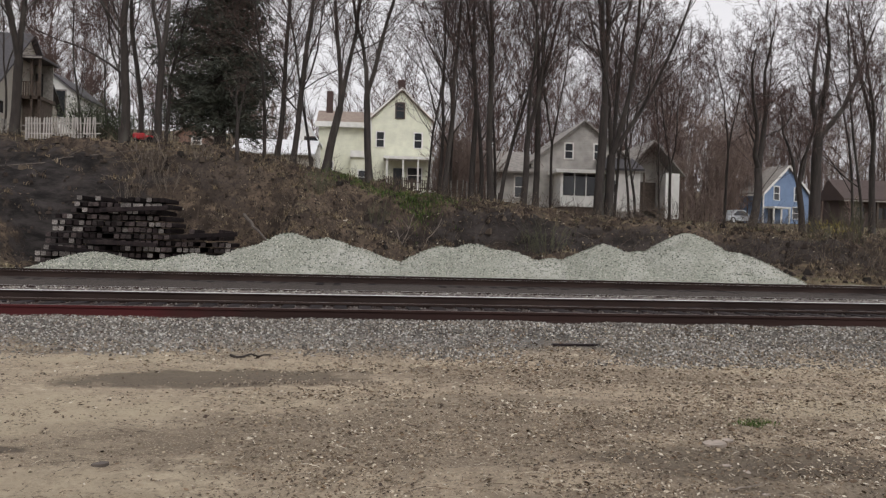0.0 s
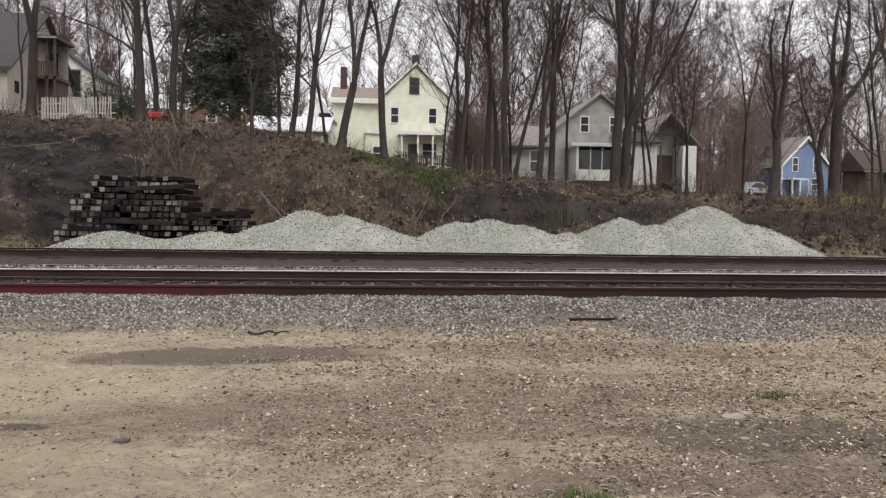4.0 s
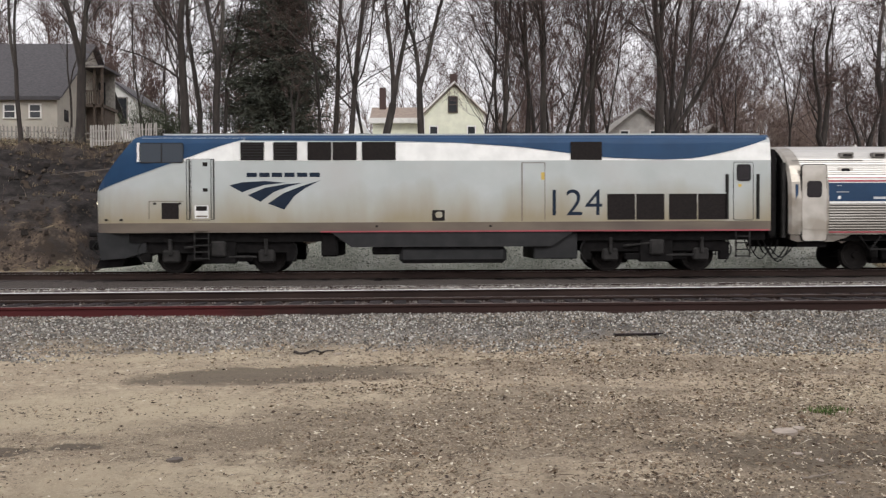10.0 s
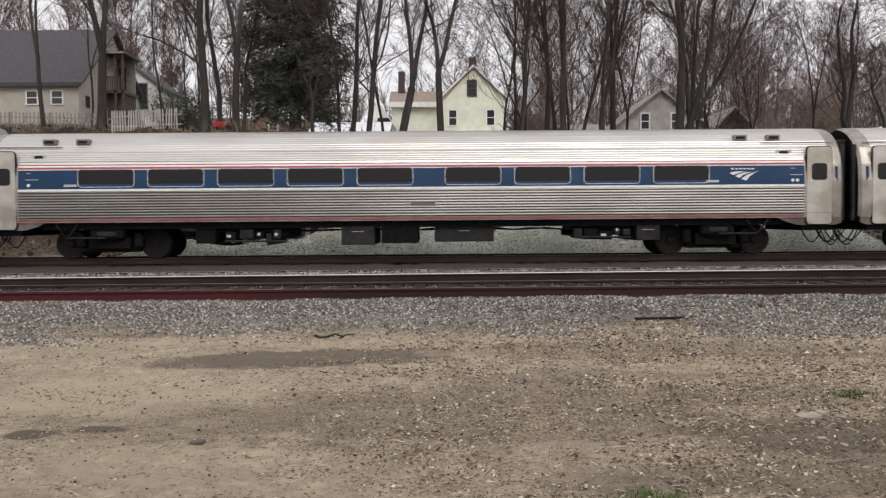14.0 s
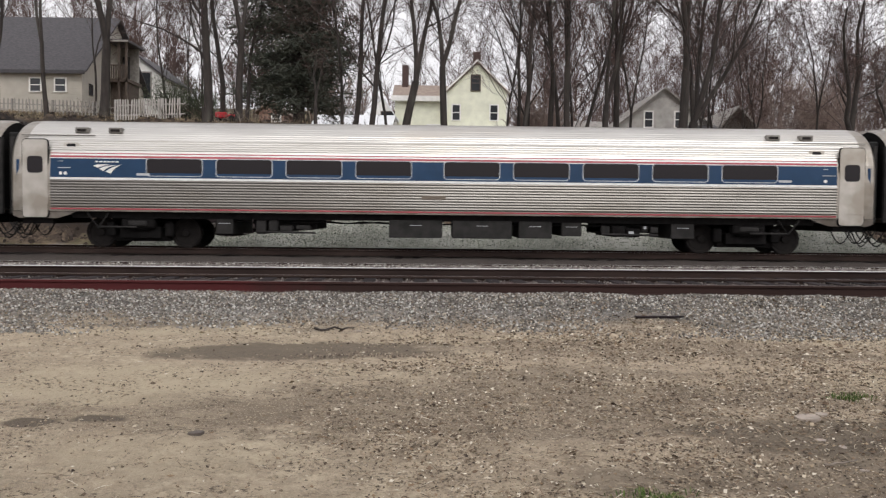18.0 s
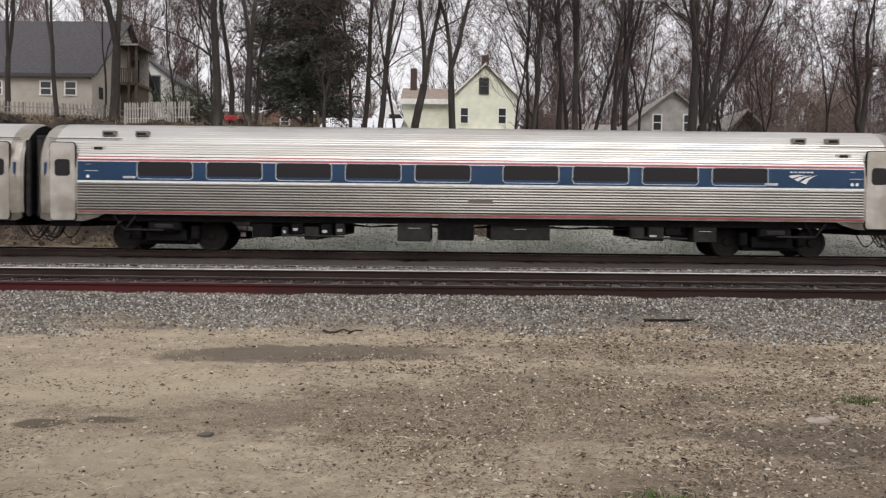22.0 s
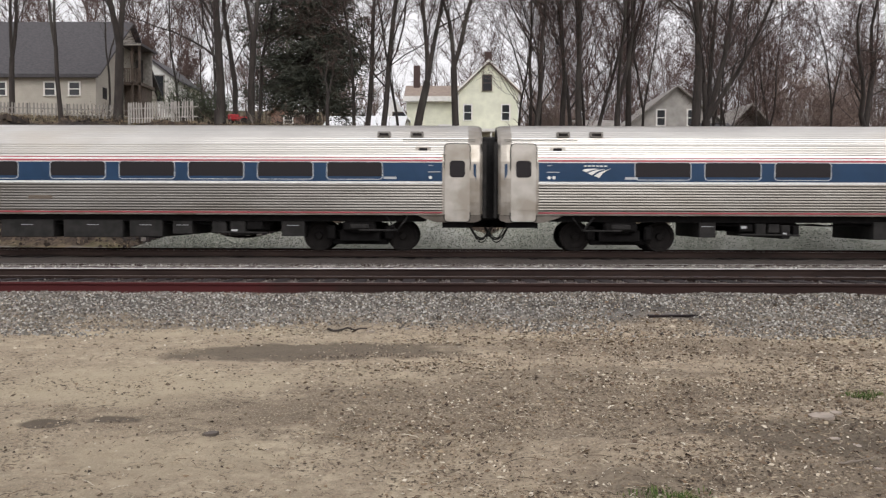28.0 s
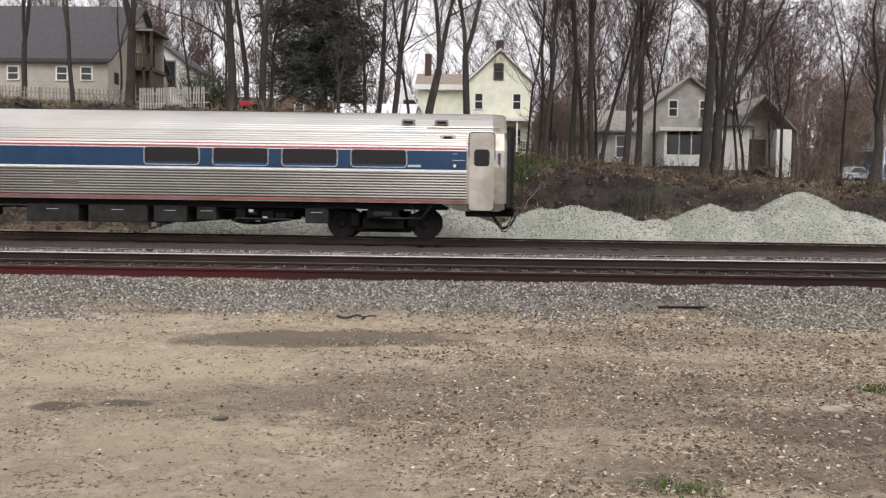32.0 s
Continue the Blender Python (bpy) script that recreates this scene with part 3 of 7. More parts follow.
M["shell_steel"] = mat("dull_end_steel", (0.4, 0.37, 0.33), (0.3, 0.275, 0.24), 2.5, 0.38, 0.8, c3=(0.25, 0.215, 0.175), scale3=1.2, cover=0.56)
M["apron_steel"] = mat("dirty_apron_steel", (0.2, 0.178, 0.155), (0.13, 0.112, 0.096), 2.5, 0.5, 0.6, c3=(0.09, 0.074, 0.06), scale3=1.2, cover=0.55)
M["blue"] = mat("blue_stripe_paint", (0.0065, 0.036, 0.092), (0.0055, 0.03, 0.076), 1.5, 0.5, c3=(0.013, 0.046, 0.11), scale3=0.8, cover=0.62, spec=0.3)
M["red"] = mat("red_stripe_paint", (0.36, 0.055, 0.075), (0.27, 0.05, 0.06), 2, 0.55)
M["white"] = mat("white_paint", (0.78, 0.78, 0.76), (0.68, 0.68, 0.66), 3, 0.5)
M["under"] = mat("sooty_underframe", (0.011, 0.01, 0.01), (0.006, 0.0055, 0.0055), 6, 0.9, bump=0.004, spec=0.12)
M["undergrey"] = mat("grey_equipment_box", (0.034, 0.032, 0.031), (0.02, 0.019, 0.0185), 4, 0.8, bump=0.003, spec=0.15)
M["wheel"] = mat("wheel_steel", (0.017, 0.014, 0.013), (0.01, 0.0085, 0.008), 8, 0.75, 0.2, spec=0.2)
M["rubber"] = mat("black_rubber", (0.02, 0.019, 0.019), (0.011, 0.011, 0.011), 8, 0.75, spec=0.2)
M["window"] = glass_mat("tinted_coach_glass", (0.009, 0.006, 0.0075), 0.1, 0.3)
M["gasket"] = mat("pale_window_gasket", (0.55, 0.56, 0.57), (0.42, 0.43, 0.45), 5, 0.5, 0.4)
M["grime"] = mat("road_grime_on_paint", (0.15, 0.12, 0.092), (0.11, 0.087, 0.068), 1.5, 0.7, c3=(0.08, 0.06, 0.05), scale3=0.7, cover=0.55, stretch=(0.4, 1, 1))
M["loco_blue"] = mat("blue_locomotive_paint", (0.008, 0.043, 0.11), (0.0065, 0.036, 0.092), 1.2, 0.5, c3=(0.012, 0.05, 0.115), scale3=0.7, cover=0.6, spec=0.25)


def streaked_silver():
    """Silver paint with brown road spray that thins out upwards and runs in streaks."""
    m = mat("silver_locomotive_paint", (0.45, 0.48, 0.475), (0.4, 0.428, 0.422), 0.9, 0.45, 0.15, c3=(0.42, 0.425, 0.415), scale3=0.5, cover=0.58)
    nt = m.node_tree
    b = nt.nodes["Principled BSDF"]
    clean = b.inputs["Base Color"].links[0].from_socket
    tc, sep, mp = nt.nodes.new("ShaderNodeTexCoord"), nt.nodes.new("ShaderNodeSeparateXYZ"), nt.nodes.new("ShaderNodeMapping")
    nt.links.new(tc.outputs["Object"], sep.inputs[0])
    nt.links.new(tc.outputs["Object"], mp.inputs["Vector"])
    mp.inputs["Scale"].default_value = (1.0, 1.0, 0.25)
    n = nt.nodes.new("ShaderNodeTexNoise")
    n.inputs["Scale"].default_value, n.inputs["Detail"].default_value = 1.1, 6
    nt.links.new(mp.outputs[0], n.inputs["Vector"])
    add = nt.nodes.new("ShaderNodeMath")
    add.operation = "MULTIPLY_ADD"
    add.inputs[1].default_value = -1.5
    nt.links.new(n.outputs[0], add.inputs[0])
    nt.links.new(sep.outputs[2], add.inputs[2])
    r = nt.nodes.new("ShaderNodeMapRange")
    r.inputs["From Min"].default_value, r.inputs["From Max"].default_value = 1.95, 0.75
    r.inputs["To Max"].default_value = 0.88
    nt.links.new(add.outputs[0], r.inputs["Value"])
    mx = nt.nodes.new("ShaderNodeMix")
    mx.data_type = "RGBA"
    nt.links.new(r.outputs[0], mx.inputs[0])
    nt.links.new(clean, mx.inputs[6])
    mx.inputs[7].default_value = (0.27, 0.22, 0.13, 1)
    nt.links.new(mx.outputs[2], b.inputs["Base Color"])
    return m


M["silver"] = streaked_silver()
M["skirt"] = mat("charcoal_skirt", (0.03, 0.03, 0.031), (0.02, 0.02, 0.021), 2, 0.7, spec=0.2)
M["grille"] = mat("dark_grille", (0.018, 0.014, 0.013), (0.01, 0.008, 0.008), 20, 0.7, spec=0.15)
M["lamp"] = bpy.data.materials.new("headlight_glow")
M["lamp"].use_nodes = True
M["lamp"].node_tree.nodes["Principled BSDF"].inputs["Emission Color"].default_value = (1, 0.85, 0.6, 1)
M["lamp"].node_tree.nodes["Principled BSDF"].inputs["Emission Strength"].default_value = 3.0


def coach_half(z):
    """Half the coach's width at a height over the rail."""
    return float(np.interp(z, [0.8, 1.15, 1.5, 2.2, 2.7, 2.95, 3.21, 3.47, 3.66, 3.8, 3.88, 3.92], [1.55, 1.58, 1.597, 1.6, 1.56, 1.49, 1.36, 1.12, 0.86, 0.56, 0.28, 0.0]))


def skin(name, zs, x0, x1, material, parent, out=0.0, flute=0.0, both=True, slices=1, label="", groove=2):
    """A strip of the coach's skin between heights, on both sides, as sheets a little out of the side."""
    verts, faces = [], []
    for side in ((-1, 1) if both else (-1,)):
        base = len(verts)
        xs = [x0 + (x1 - x0) * i / slices for i in range(slices + 1)]
        for x in xs:
            for i, z in enumerate(zs):
                w = coach_half(z) + out + (flute if i % groove else 0.0)
                verts.append((x, side * w, z))
        n = len(zs)
        for k in range(slices):
            for i in range(n - 1):
                q = (base + k * n + i, base + (k + 1) * n + i, base + (k + 1) * n + i + 1, base + k * n + i + 1)
                faces.append(q if side < 0 else q[::-1])
    return mesh_ob(name, verts, faces, material, parent, label=label)


def rounded(w, h, r, n=4):
    pts = []
    for cx, cz, a0 in ((w / 2 - r, h / 2 - r, 0), (-w / 2 + r, h / 2 - r, 90), (-w / 2 + r, -h / 2 + r, 180), (w / 2 - r, -h / 2 + r, 270)):
        for i in range(n + 1):
            a = radians(a0 + 90 * i / n)
            pts.append((cx + r * math.cos(a), cz + r * math.sin(a)))
    return pts


def plate(name, cx, cz, w, h, r, side, y, thick, material, parent, label=""):
    bm = bmesh.new()
    prism(bm, [(cx + a, cz + c) for a, c in rounded(w, h, r)], side * y, side * (y + thick), "y")
    return part(name, bm, material, parent, label)


def ring(name, cx, cz, w, h, r, t, side, y, thick, material, parent):
    """A rounded frame of bar width t."""
    outer, inner = rounded(w + 2 * t, h + 2 * t, r + t), rounded(w, h, r)
    n = len(outer)
    verts = [(cx + a, side * (y + d), cz + c) for d in (0, thick) for loop in (outer, inner) for a, c in loop]
    faces = []
    for i in range(n):
        j = (i + 1) % n
        faces += [(2 * n + i, 2 * n + j, 3 * n + j, 3 * n + i), (i, j, 2 * n + j, 2 * n + i), (n + j, n + i, 3 * n + i, 3 * n + j)]
    return mesh_ob(name, verts, faces, material, parent)


def wheel_mesh(radius):
    """A solid railway wheel pair on its axle, turned about y."""
    prof = [(0.0, -0.86), (0.1, -0.86), (0.12, -0.8), (radius * 0.45, -0.79), (radius * 0.75, -0.8), (radius * 0.8, -0.825), (radius, -0.825), (radius, -0.72), (radius + 0.026, -0.715), (radius + 0.026, -0.69), (radius * 0.8, -0.69), (0.1, -0.72), (0.085, 0.0)]
    prof = prof + [(r, -y) for r, y in prof[::-1][1:]]
    n, verts, faces = 24, [], []
    for r, y in prof:
        for j in range(n):
            a = 2 * math.pi * j / n
            verts.append((r * math.cos(a), y, r * math.sin(a)))
    for i in range(len(prof) - 1):
        for j in range(n):
            faces.append((i * n + j, i * n + (j + 1) % n, (i + 1) * n + (j + 1) % n, (i + 1) * n + j))
    return verts, faces


SPINNERS = []


def wheelset(x, radius, parent, material):
    v, f = wheel_mesh(radius)
    w = mesh_ob("wheelset", v, f, material, parent, smooth=False)
    w.location = (x, 0, radius)
    SPINNERS.append((w, x, radius))
    return w


def coach_truck(xc, parent, outer):
    """An inside-bearing passenger truck: side frame between the wheels, bolster, springs, brace."""
    t = part("truck", boxes((xc - 0.3, xc + 0.3, -1.3, 1.3, 0.55, 0.95), (xc - 0.75, xc + 0.75, -0.5, 0.5, 0.3, 0.85), bevel=0.03), M["under"], parent, "black inside-bearing truck")
    ox = xc + outer * 1.15
    for s in (-1, 1):
        bm = boxes((xc - 1.75, xc + 1.75, s * 0.52, s * 0.68, 0.38, 0.62), (xc - 0.62, xc + 0.62, s * 0.6, s * 1.15, 0.3, 0.64), (xc - 0.85, xc + 0.85, s * 0.7, s * 0.95, 0.2, 0.36), bevel=0.02)
        part("side_frame", bm, M["under"], t)
        part("spring_seat", boxes((xc - 0.5, xc + 0.5, s * 1.0, s * 1.38, 0.6, 0.9), bevel=0.06), M["under"], t)
        part("air_spring", boxes((xc - 0.3, xc + 0.3, s * 1.15, s * 1.42, 0.66, 0.84), bevel=0.05), M["undergrey"], t)
        for e in (-1, 1):
            part("brake_unit", boxes((xc + e * 0.75, xc + e * 1.0, s * 0.9, s * 1.2, 0.34, 0.78), bevel=0.05), M["under"], t)
        v, f = [], []
        y = s * 1.45
        tube(v, f, [Vector((ox - 0.32, y, 1.05)), Vector((ox, y, 0.62)), Vector((ox + 0.32, y, 1.05))], [0.035, 0.04, 0.035], 6)
        mesh_ob("rod_bracket", v, f, M["undergrey"], t)
        v, f = [], []
        tube(v, f, [Vector((ox, y, 0.64)), Vector((xc, y, 0.64))], [0.03, 0.03], 6)
        mesh_ob("anchor_rod", v, f, M["undergrey"], t)
    for dx in (-1.295, 1.295):
        wheelset(xc + dx, 0.457, parent, M["wheel"])
    return t


FAN = (  # each band: upper edge from its blunt end to the tip, then the lower edge back
    ((0.0, 0.17), (0.14, 0.06), (0.39, 0.02), (0.62, 0.08), (0.39, 0.15), (0.2, 0.33), (0.14, 0.41)),
    ((0.2, 0.5), (0.39, 0.25), (0.62, 0.13), (0.81, 0.08), (0.65, 0.21), (0.49, 0.39), (0.34, 0.73)),
    ((0.42, 0.79), (0.59, 0.44), (0.78, 0.21), (1.0, 0.0), (0.84, 0.25), (0.71, 0.54), (0.6, 1.0)),
)


def swoosh(parent, x0, ztop, w, side, y, material, label):
    """Three tapering bands that fan out from one point."""
    h = w * 0.33
    for pts in FAN:
        bm = bmesh.new()
        prism(bm, [(x0 + p[0] * w, ztop - p[1] * h) for p in pts], side * y, side * (y + 0.004), "y")
        part("logo_band", bm, material, parent, label)


OFFSETS = []


def build_coach(name, k, mirrored, windows, logo_front, label, equip):
    """One coach, its origin under the front door's window, x to the rear."""
    c = empty(name, pose(0, TRACK_MID, RAIL_Z), label, "railway coach", "coaches of the train")
    xm = lambda u: 24.1 - u if mirrored else u
    A, B, DOOR = -0.85, 24.95, 0.35
    f0, f1 = DOOR, 24.1 - DOOR
    # smooth core behind the flutes, closed at the ends with a rounded shoulder
    zs = [1.1, 1.2, 1.5, 2.2, 2.7, 2.95, 3.21, 3.47, 3.66, 3.8, 3.88, 3.92]
    prof = [(-coach_half(z), z) for z in zs] + [(coach_half(z), z) for z in zs[::-1][1:]]
    verts, faces = [], []
    stations = [(A, 0.93), (A + 0.08, 0.98), (A + 0.25, 0.995), (A + 0.5, 1.0), (B - 0.5, 1.0), (B - 0.25, 0.995), (B - 0.08, 0.98), (B, 0.93)]
    n = len(prof)
    for x, s in stations:
        verts += [(x, p[0] * s - 0.0, (p[1] - 2.2) * (0.5 + 0.5 * s) + 2.2) for p in prof]
    for i in range(len(stations) - 1):
        faces += [(i * n + j, (i + 1) * n + j, (i + 1) * n + (j + 1) % n, i * n + (j + 1) % n) for j in range(n)]
    faces += [tuple(range(n)), tuple(range((len(stations) - 1) * n, len(stations) * n))[::-1]]
    shell = mesh_ob("body_shell", verts, [f[::-1] for f in faces], [M["shell_steel"], M["under"]], c, smooth=False)
    for p in shell.data.polygons[-2:]:
        p.material_index = 1
    # fluted sides: lower wall toned dark for mirrored ground, upper wall with the roof
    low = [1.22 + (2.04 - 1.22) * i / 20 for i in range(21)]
    skin("lower_fluting", low, f0, f1, M["steel_dim"], c, 0.004, 0.013, label="grimy fluted stainless steel below the windows, darkened for mirrored ground")
    up = [2.9 + (3.89 - 2.9) * i / 42 for i in range(43)]
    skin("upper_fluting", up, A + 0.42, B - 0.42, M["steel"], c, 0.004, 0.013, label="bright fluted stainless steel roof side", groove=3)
    skin("sill_stripe", [1.15, 1.195], f0, f1, M["red"], c, 0.02, label="thin dull red stripe along the sill")
    skin("white_stripe", [2.035, 2.1], f0, f1, M["white"], c, 0.016)
    skin("blue_stripe", [2.1, 2.4, 2.66], f0, f1, M["blue"], c, 0.012, label="broad blue stripe along the windows")
    skin("white_line", [2.665, 2.69], f0, f1, M["white"], c, 0.014)
    skin("red_line", [2.69, 2.75], f0, f1, M["red"], c, 0.016)
    skin("pale_line", [2.75, 2.8], f0, f1, M["white"], c, 0.014)
    skin("red_line", [2.8, 2.83], f0, f1, M["red"], c, 0.016)
    skin("pale_line", [2.83, 2.9], f0, f1, M["steel"], c, 0.01)
    # windows
    for u in windows:
        for s in (-1, 1):
            yy = coach_half(2.45) + 0.012
            p = plate("window", xm(u) + (-0.83 if mirrored else 0.83), 2.42, 1.64, 0.5, 0.09, s, yy, 0.012, M["window"], c)
            ring("window_frame", xm(u) + (-0.83 if mirrored else 0.83), 2.42, 1.64, 0.5, 0.09, 0.022, s, yy, 0.018, M["gasket"], p)
    # vestibule doors
    for xd, outer in ((-0.1, -1), (24.2, 1)):
        for s in (-1, 1):
            yd = 1.592
            d = plate("door", xd, 2.06, 0.74, 2.3, 0.1, s, yd - 0.06, 0.075, M["door_steel"], c, "plain stainless steel vestibule door")
            plate("door_window", xd, 2.47, 0.46, 0.5, 0.1, s, yd + 0.013, 0.008, M["window"], d)
            ring("door_seal", xd, 2.06, 0.74, 2.3, 0.1, 0.03, s, yd - 0.05, 0.035, M["rubber"], d)
            apron = bmesh.new()
            prism(apron, [(xd + outer * 0.7, 1.13), (xd + outer * 0.7, 0.95), (xd + outer * 0.5, 0.88), (xd - outer * 0.6, 0.88), (xd - outer * 1.0, 1.0), (xd - outer * 1.25, 1.13)], s * 1.44, s * 1.535, "y")
            part("vestibule_apron", apron, M["apron_steel"], c)
            bm = boxes((xd - 0.36, xd + 0.36, s * (yd + 0.01), s * (yd + 0.035), 1.26, 1.285))
            part("threshold", bm, M["door_steel"], d)
            # end strip in stripe colour, marker and number bars
            ex = xd + outer * 0.52
            part("end_stripe", boxes((ex - 0.04, ex + 0.04, s * 1.53, s * 1.585, 2.15, 2.62)), M["blue"], c)
            vent_x = xd - outer * 1.02
            plate("marker_box", vent_x, 3.05, 0.46, 0.18, 0.03, s, 1.43, 0.035, M["door_steel"], c)
            plate("marker_lamp", vent_x, 3.05, 0.27, 0.11, 0.05, s, 1.467, 0.006, M["rubber"], c)
            nx = xd - outer * (3.2 if (xd < 1) == logo_front else 2.0)
            part("number_bar", boxes((nx - 0.19, nx + 0.19, s * 1.607, s * 1.612, 2.17, 2.24)), M["gasket"], c)
            bx = xd - outer * 0.78
            part("lettering_bar", boxes((bx - 0.1, bx + 0.28, s * 1.6, s * 1.606, 2.375, 2.395)), M["gasket"], c)
            part("lettering_bar", boxes((bx - 0.08, bx + 0.06, s * 1.598, s * 1.604, 2.57, 2.585)), M["gasket"], c)
            dots = (0.0, 0.14) if (xd < 1) == logo_front else (0.0,)
            for dx in dots:
                plate("round_decal", bx + dx - 0.02, 2.22, 0.1, 0.1, 0.049, s, 1.606, 0.005, M["white"], c)
        # roof scoops by the ends
        for dx in (1.22, 2.22):
            for s in (-1, 1):
                xx = xd - outer * dx
                part("roof_vent", boxes((xx - 0.2, xx + 0.2, s * 0.98, s * 1.2, 3.46, 3.62), bevel=0.015), M["steel_dim"], c)
                part("vent_louvre", boxes((xx - 0.14, xx + 0.14, s * 1.195, s * 1.206, 3.49, 3.57)), M["grille"], c)
        # drip rail over the door
        for s in (-1, 1):
            xx = xd - outer * 0.55
            part("drip_rail", boxes((min(xx - 1.1, xx + 1.1), max(xx - 1.1, xx + 1.1), s * 1.24, s * 1.27, 3.36, 3.385)), M["steel_dim"], c)
        # end diaphragm and buffer gear
        ex = A if outer < 0 else B
        bm = boxes((min(ex, ex + outer * 0.28), max(ex, ex + outer * 0.28), -0.75, 0.75, 0.95, 3.5), bevel=0.05)
        part("diaphragm", bm, M["rubber"], c, "black rubber gangway bellows")
        for s in (-1, 1):
            part("end_post", boxes((min(ex, ex + outer * 0.12), max(ex, ex + outer * 0.12), s * 1.2, s * 1.35, 1.0, 3.3), bevel=0.02), M["undergrey"], c)
        part("coupler", boxes((min(ex - outer * 0.5, ex + outer * 0.33), max(ex - outer * 0.5, ex + outer * 0.33), -0.14, 0.14, 0.72, 1.0), bevel=0.03), M["under"], c)
        for y0, sag, dy in ((-0.55, 0.42, 0.0), (-0.8, 0.5, 0.1), (-1.05, 0.36, 0.15), (0.6, 0.45, 0.0)):
            pts = [Vector((ex - outer * 0.35 + outer * 0.7 * i / 8, y0 + dy * i / 8, 0.86 - sag * math.sin(math.pi * i / 8) - 0.1)) for i in range(9)]
            v, f = [], []
            tube(v, f, pts, [0.022] * 9, 5)
            mesh_ob("air_hose", v, f, M["rubber"], c, label="drooping black hose")
        part("step_well", boxes((min(xd - 0.45, xd + 0.45), max(xd - 0.45, xd + 0.45), -1.42, 1.42, 0.72, 0.97)), M["under"], c)
        coach_truck(xd - outer * 2.95, c, outer)
    # side skirt notch over the trucks and the under-floor gear
    part("underframe", boxes((0.9, 23.2, -1.36, 1.36, 0.9, 1.15)), M["under"], c)
    for i, (x0, x1, z0, grey, inset) in enumerate(equip):
        if not grey and x1 - x0 > 1.2:
            rng = random.Random(int(x0 * 10) + k)
            part("equipment_frame", boxes((x0, x1, -1.1, 1.1, 0.62, 0.93), bevel=0.02), M["under"], c)
            x = x0
            while x < x1 - 0.15:
                w = rng.uniform(0.16, 0.5)
                zb = z0 + rng.uniform(-0.02, 0.22)
                part("machine_unit", boxes((x, min(x1, x + w), -1.36, 1.36, zb, rng.uniform(0.72, 0.9)), bevel=0.03), M["undergrey"] if rng.random() < 0.45 else M["under"], c)
                if rng.random() < 0.5:
                    part("machine_plate", boxes((x + 0.05, x + 0.05 + w * 0.4, -1.372, -1.362, zb + 0.1, zb + 0.18)), M["gasket"], c)
                x += w + rng.uniform(0.03, 0.12)
            v, f = [], []
            tube(v, f, [Vector((x0, -1.38, z0 + 0.12)), Vector((x1, -1.38, z0 + 0.1))], [0.03, 0.03], 7)
            mesh_ob("conduit", v, f, M["undergrey"], c)
            continue
        part("equipment_box", boxes((x0, x1, -1.4 + inset, 1.4 - inset, z0, 0.93), bevel=0.02), M["undergrey"] if grey else M["under"], c)
        if grey:
            part("nameplate", boxes(((x0 + x1) / 2 - 0.18, (x0 + x1) / 2 + 0.18, -1.405 + inset, -1.4 + inset, 0.77, 0.785)), M["gasket"], c)
    for y in (-1.2, -1.05):
        v, f = [], []
        tube(v, f, [Vector((5.6 + 0.5 * i, y, 0.83 + 0.03 * math.sin(i * 2.1 + y * 9))) for i in range(27)], [0.022] * 27, 5)
        mesh_ob("brake_pipe", v, f, M["under"], c)
    px = xm(12.37)
    for s in (-1, 1):
        part("plate_panel", boxes((px - 0.36, px + 0.36, s * 1.612, s * 1.622, 1.55, 1.66)), M["grime"], c, "weathered plate with worn bars")
        if logo_front is not None:
            lx = (1.75 if k == 3 else 2.05) if logo_front else 24.22 - 2.3
            swoosh(c, lx - 0.42, 2.5, 0.86, s, 1.614, M["white"], "white fan of three bands")
            for i in range(6):
                part("wordmark_bar", boxes((lx - 0.36 + 0.12 * i, lx - 0.28 + 0.12 * i, s * 1.59, s * 1.606, 2.55, 2.59)), M["white"], c)
    OFFSETS.append((c, k * COACH_PITCH))
    return c


FULL = [2.13 + 2.07 * i for i in range(5)] + [13.03 + 2.07 * i for i in range(4)]
CAFE = [2.13 + 2.07 * i for i in range(4)] + [15.1 + 2.07 * i for i in range(3)]
GEAR1 = [(5.5, 6.1, 0.45, 0, 0.1), (6.4, 8.3, 0.4, 0, 0.05), (9.9, 10.9, 0.38, 1, 0.02), (11.1, 12.2, 0.42, 0, 0.05), (12.7, 14.5, 0.45, 1, 0.15), (16.9, 18.6, 0.45, 0, 0.05), (18.8, 19.5, 0.45, 1, 0.05)]
GEAR2 = [(5.2, 5.7, 0.45, 1, 0.05), (6.4, 8.2, 0.42, 0, 0.05), (10.4, 12.0, 0.4, 1, 0.02), (12.3, 14.1, 0.4, 1, 0.02), (14.3, 15.3, 0.42, 1, 0.02), (15.6, 16.2, 0.5, 1, 0.05), (16.8, 18.5, 0.45, 0, 0.05), (18.9, 19.6, 0.45, 1, 0.05)]
coaches = [
    build_coach("passenger_coach", 0, False, FULL, False, "stainless steel coach with blue window stripe, behind the locomotive", GEAR1),
    build_coach("passenger_coach", 1, True, FULL, True, "stainless steel coach with blue stripe and white fan mark", GEAR2),
    build_coach("passenger_coach", 2, False, FULL, False, "stainless steel coach with blue window stripe, mid-train", GEAR1),
    build_coach("passenger_coach", 3, True, FULL, True, "grimy stainless steel coach with blue window stripe", GEAR2),
    build_coach("cafe_coach", 4, True, CAFE, True, "stainless steel cafe coach with few windows, last in train", GEAR2),
]


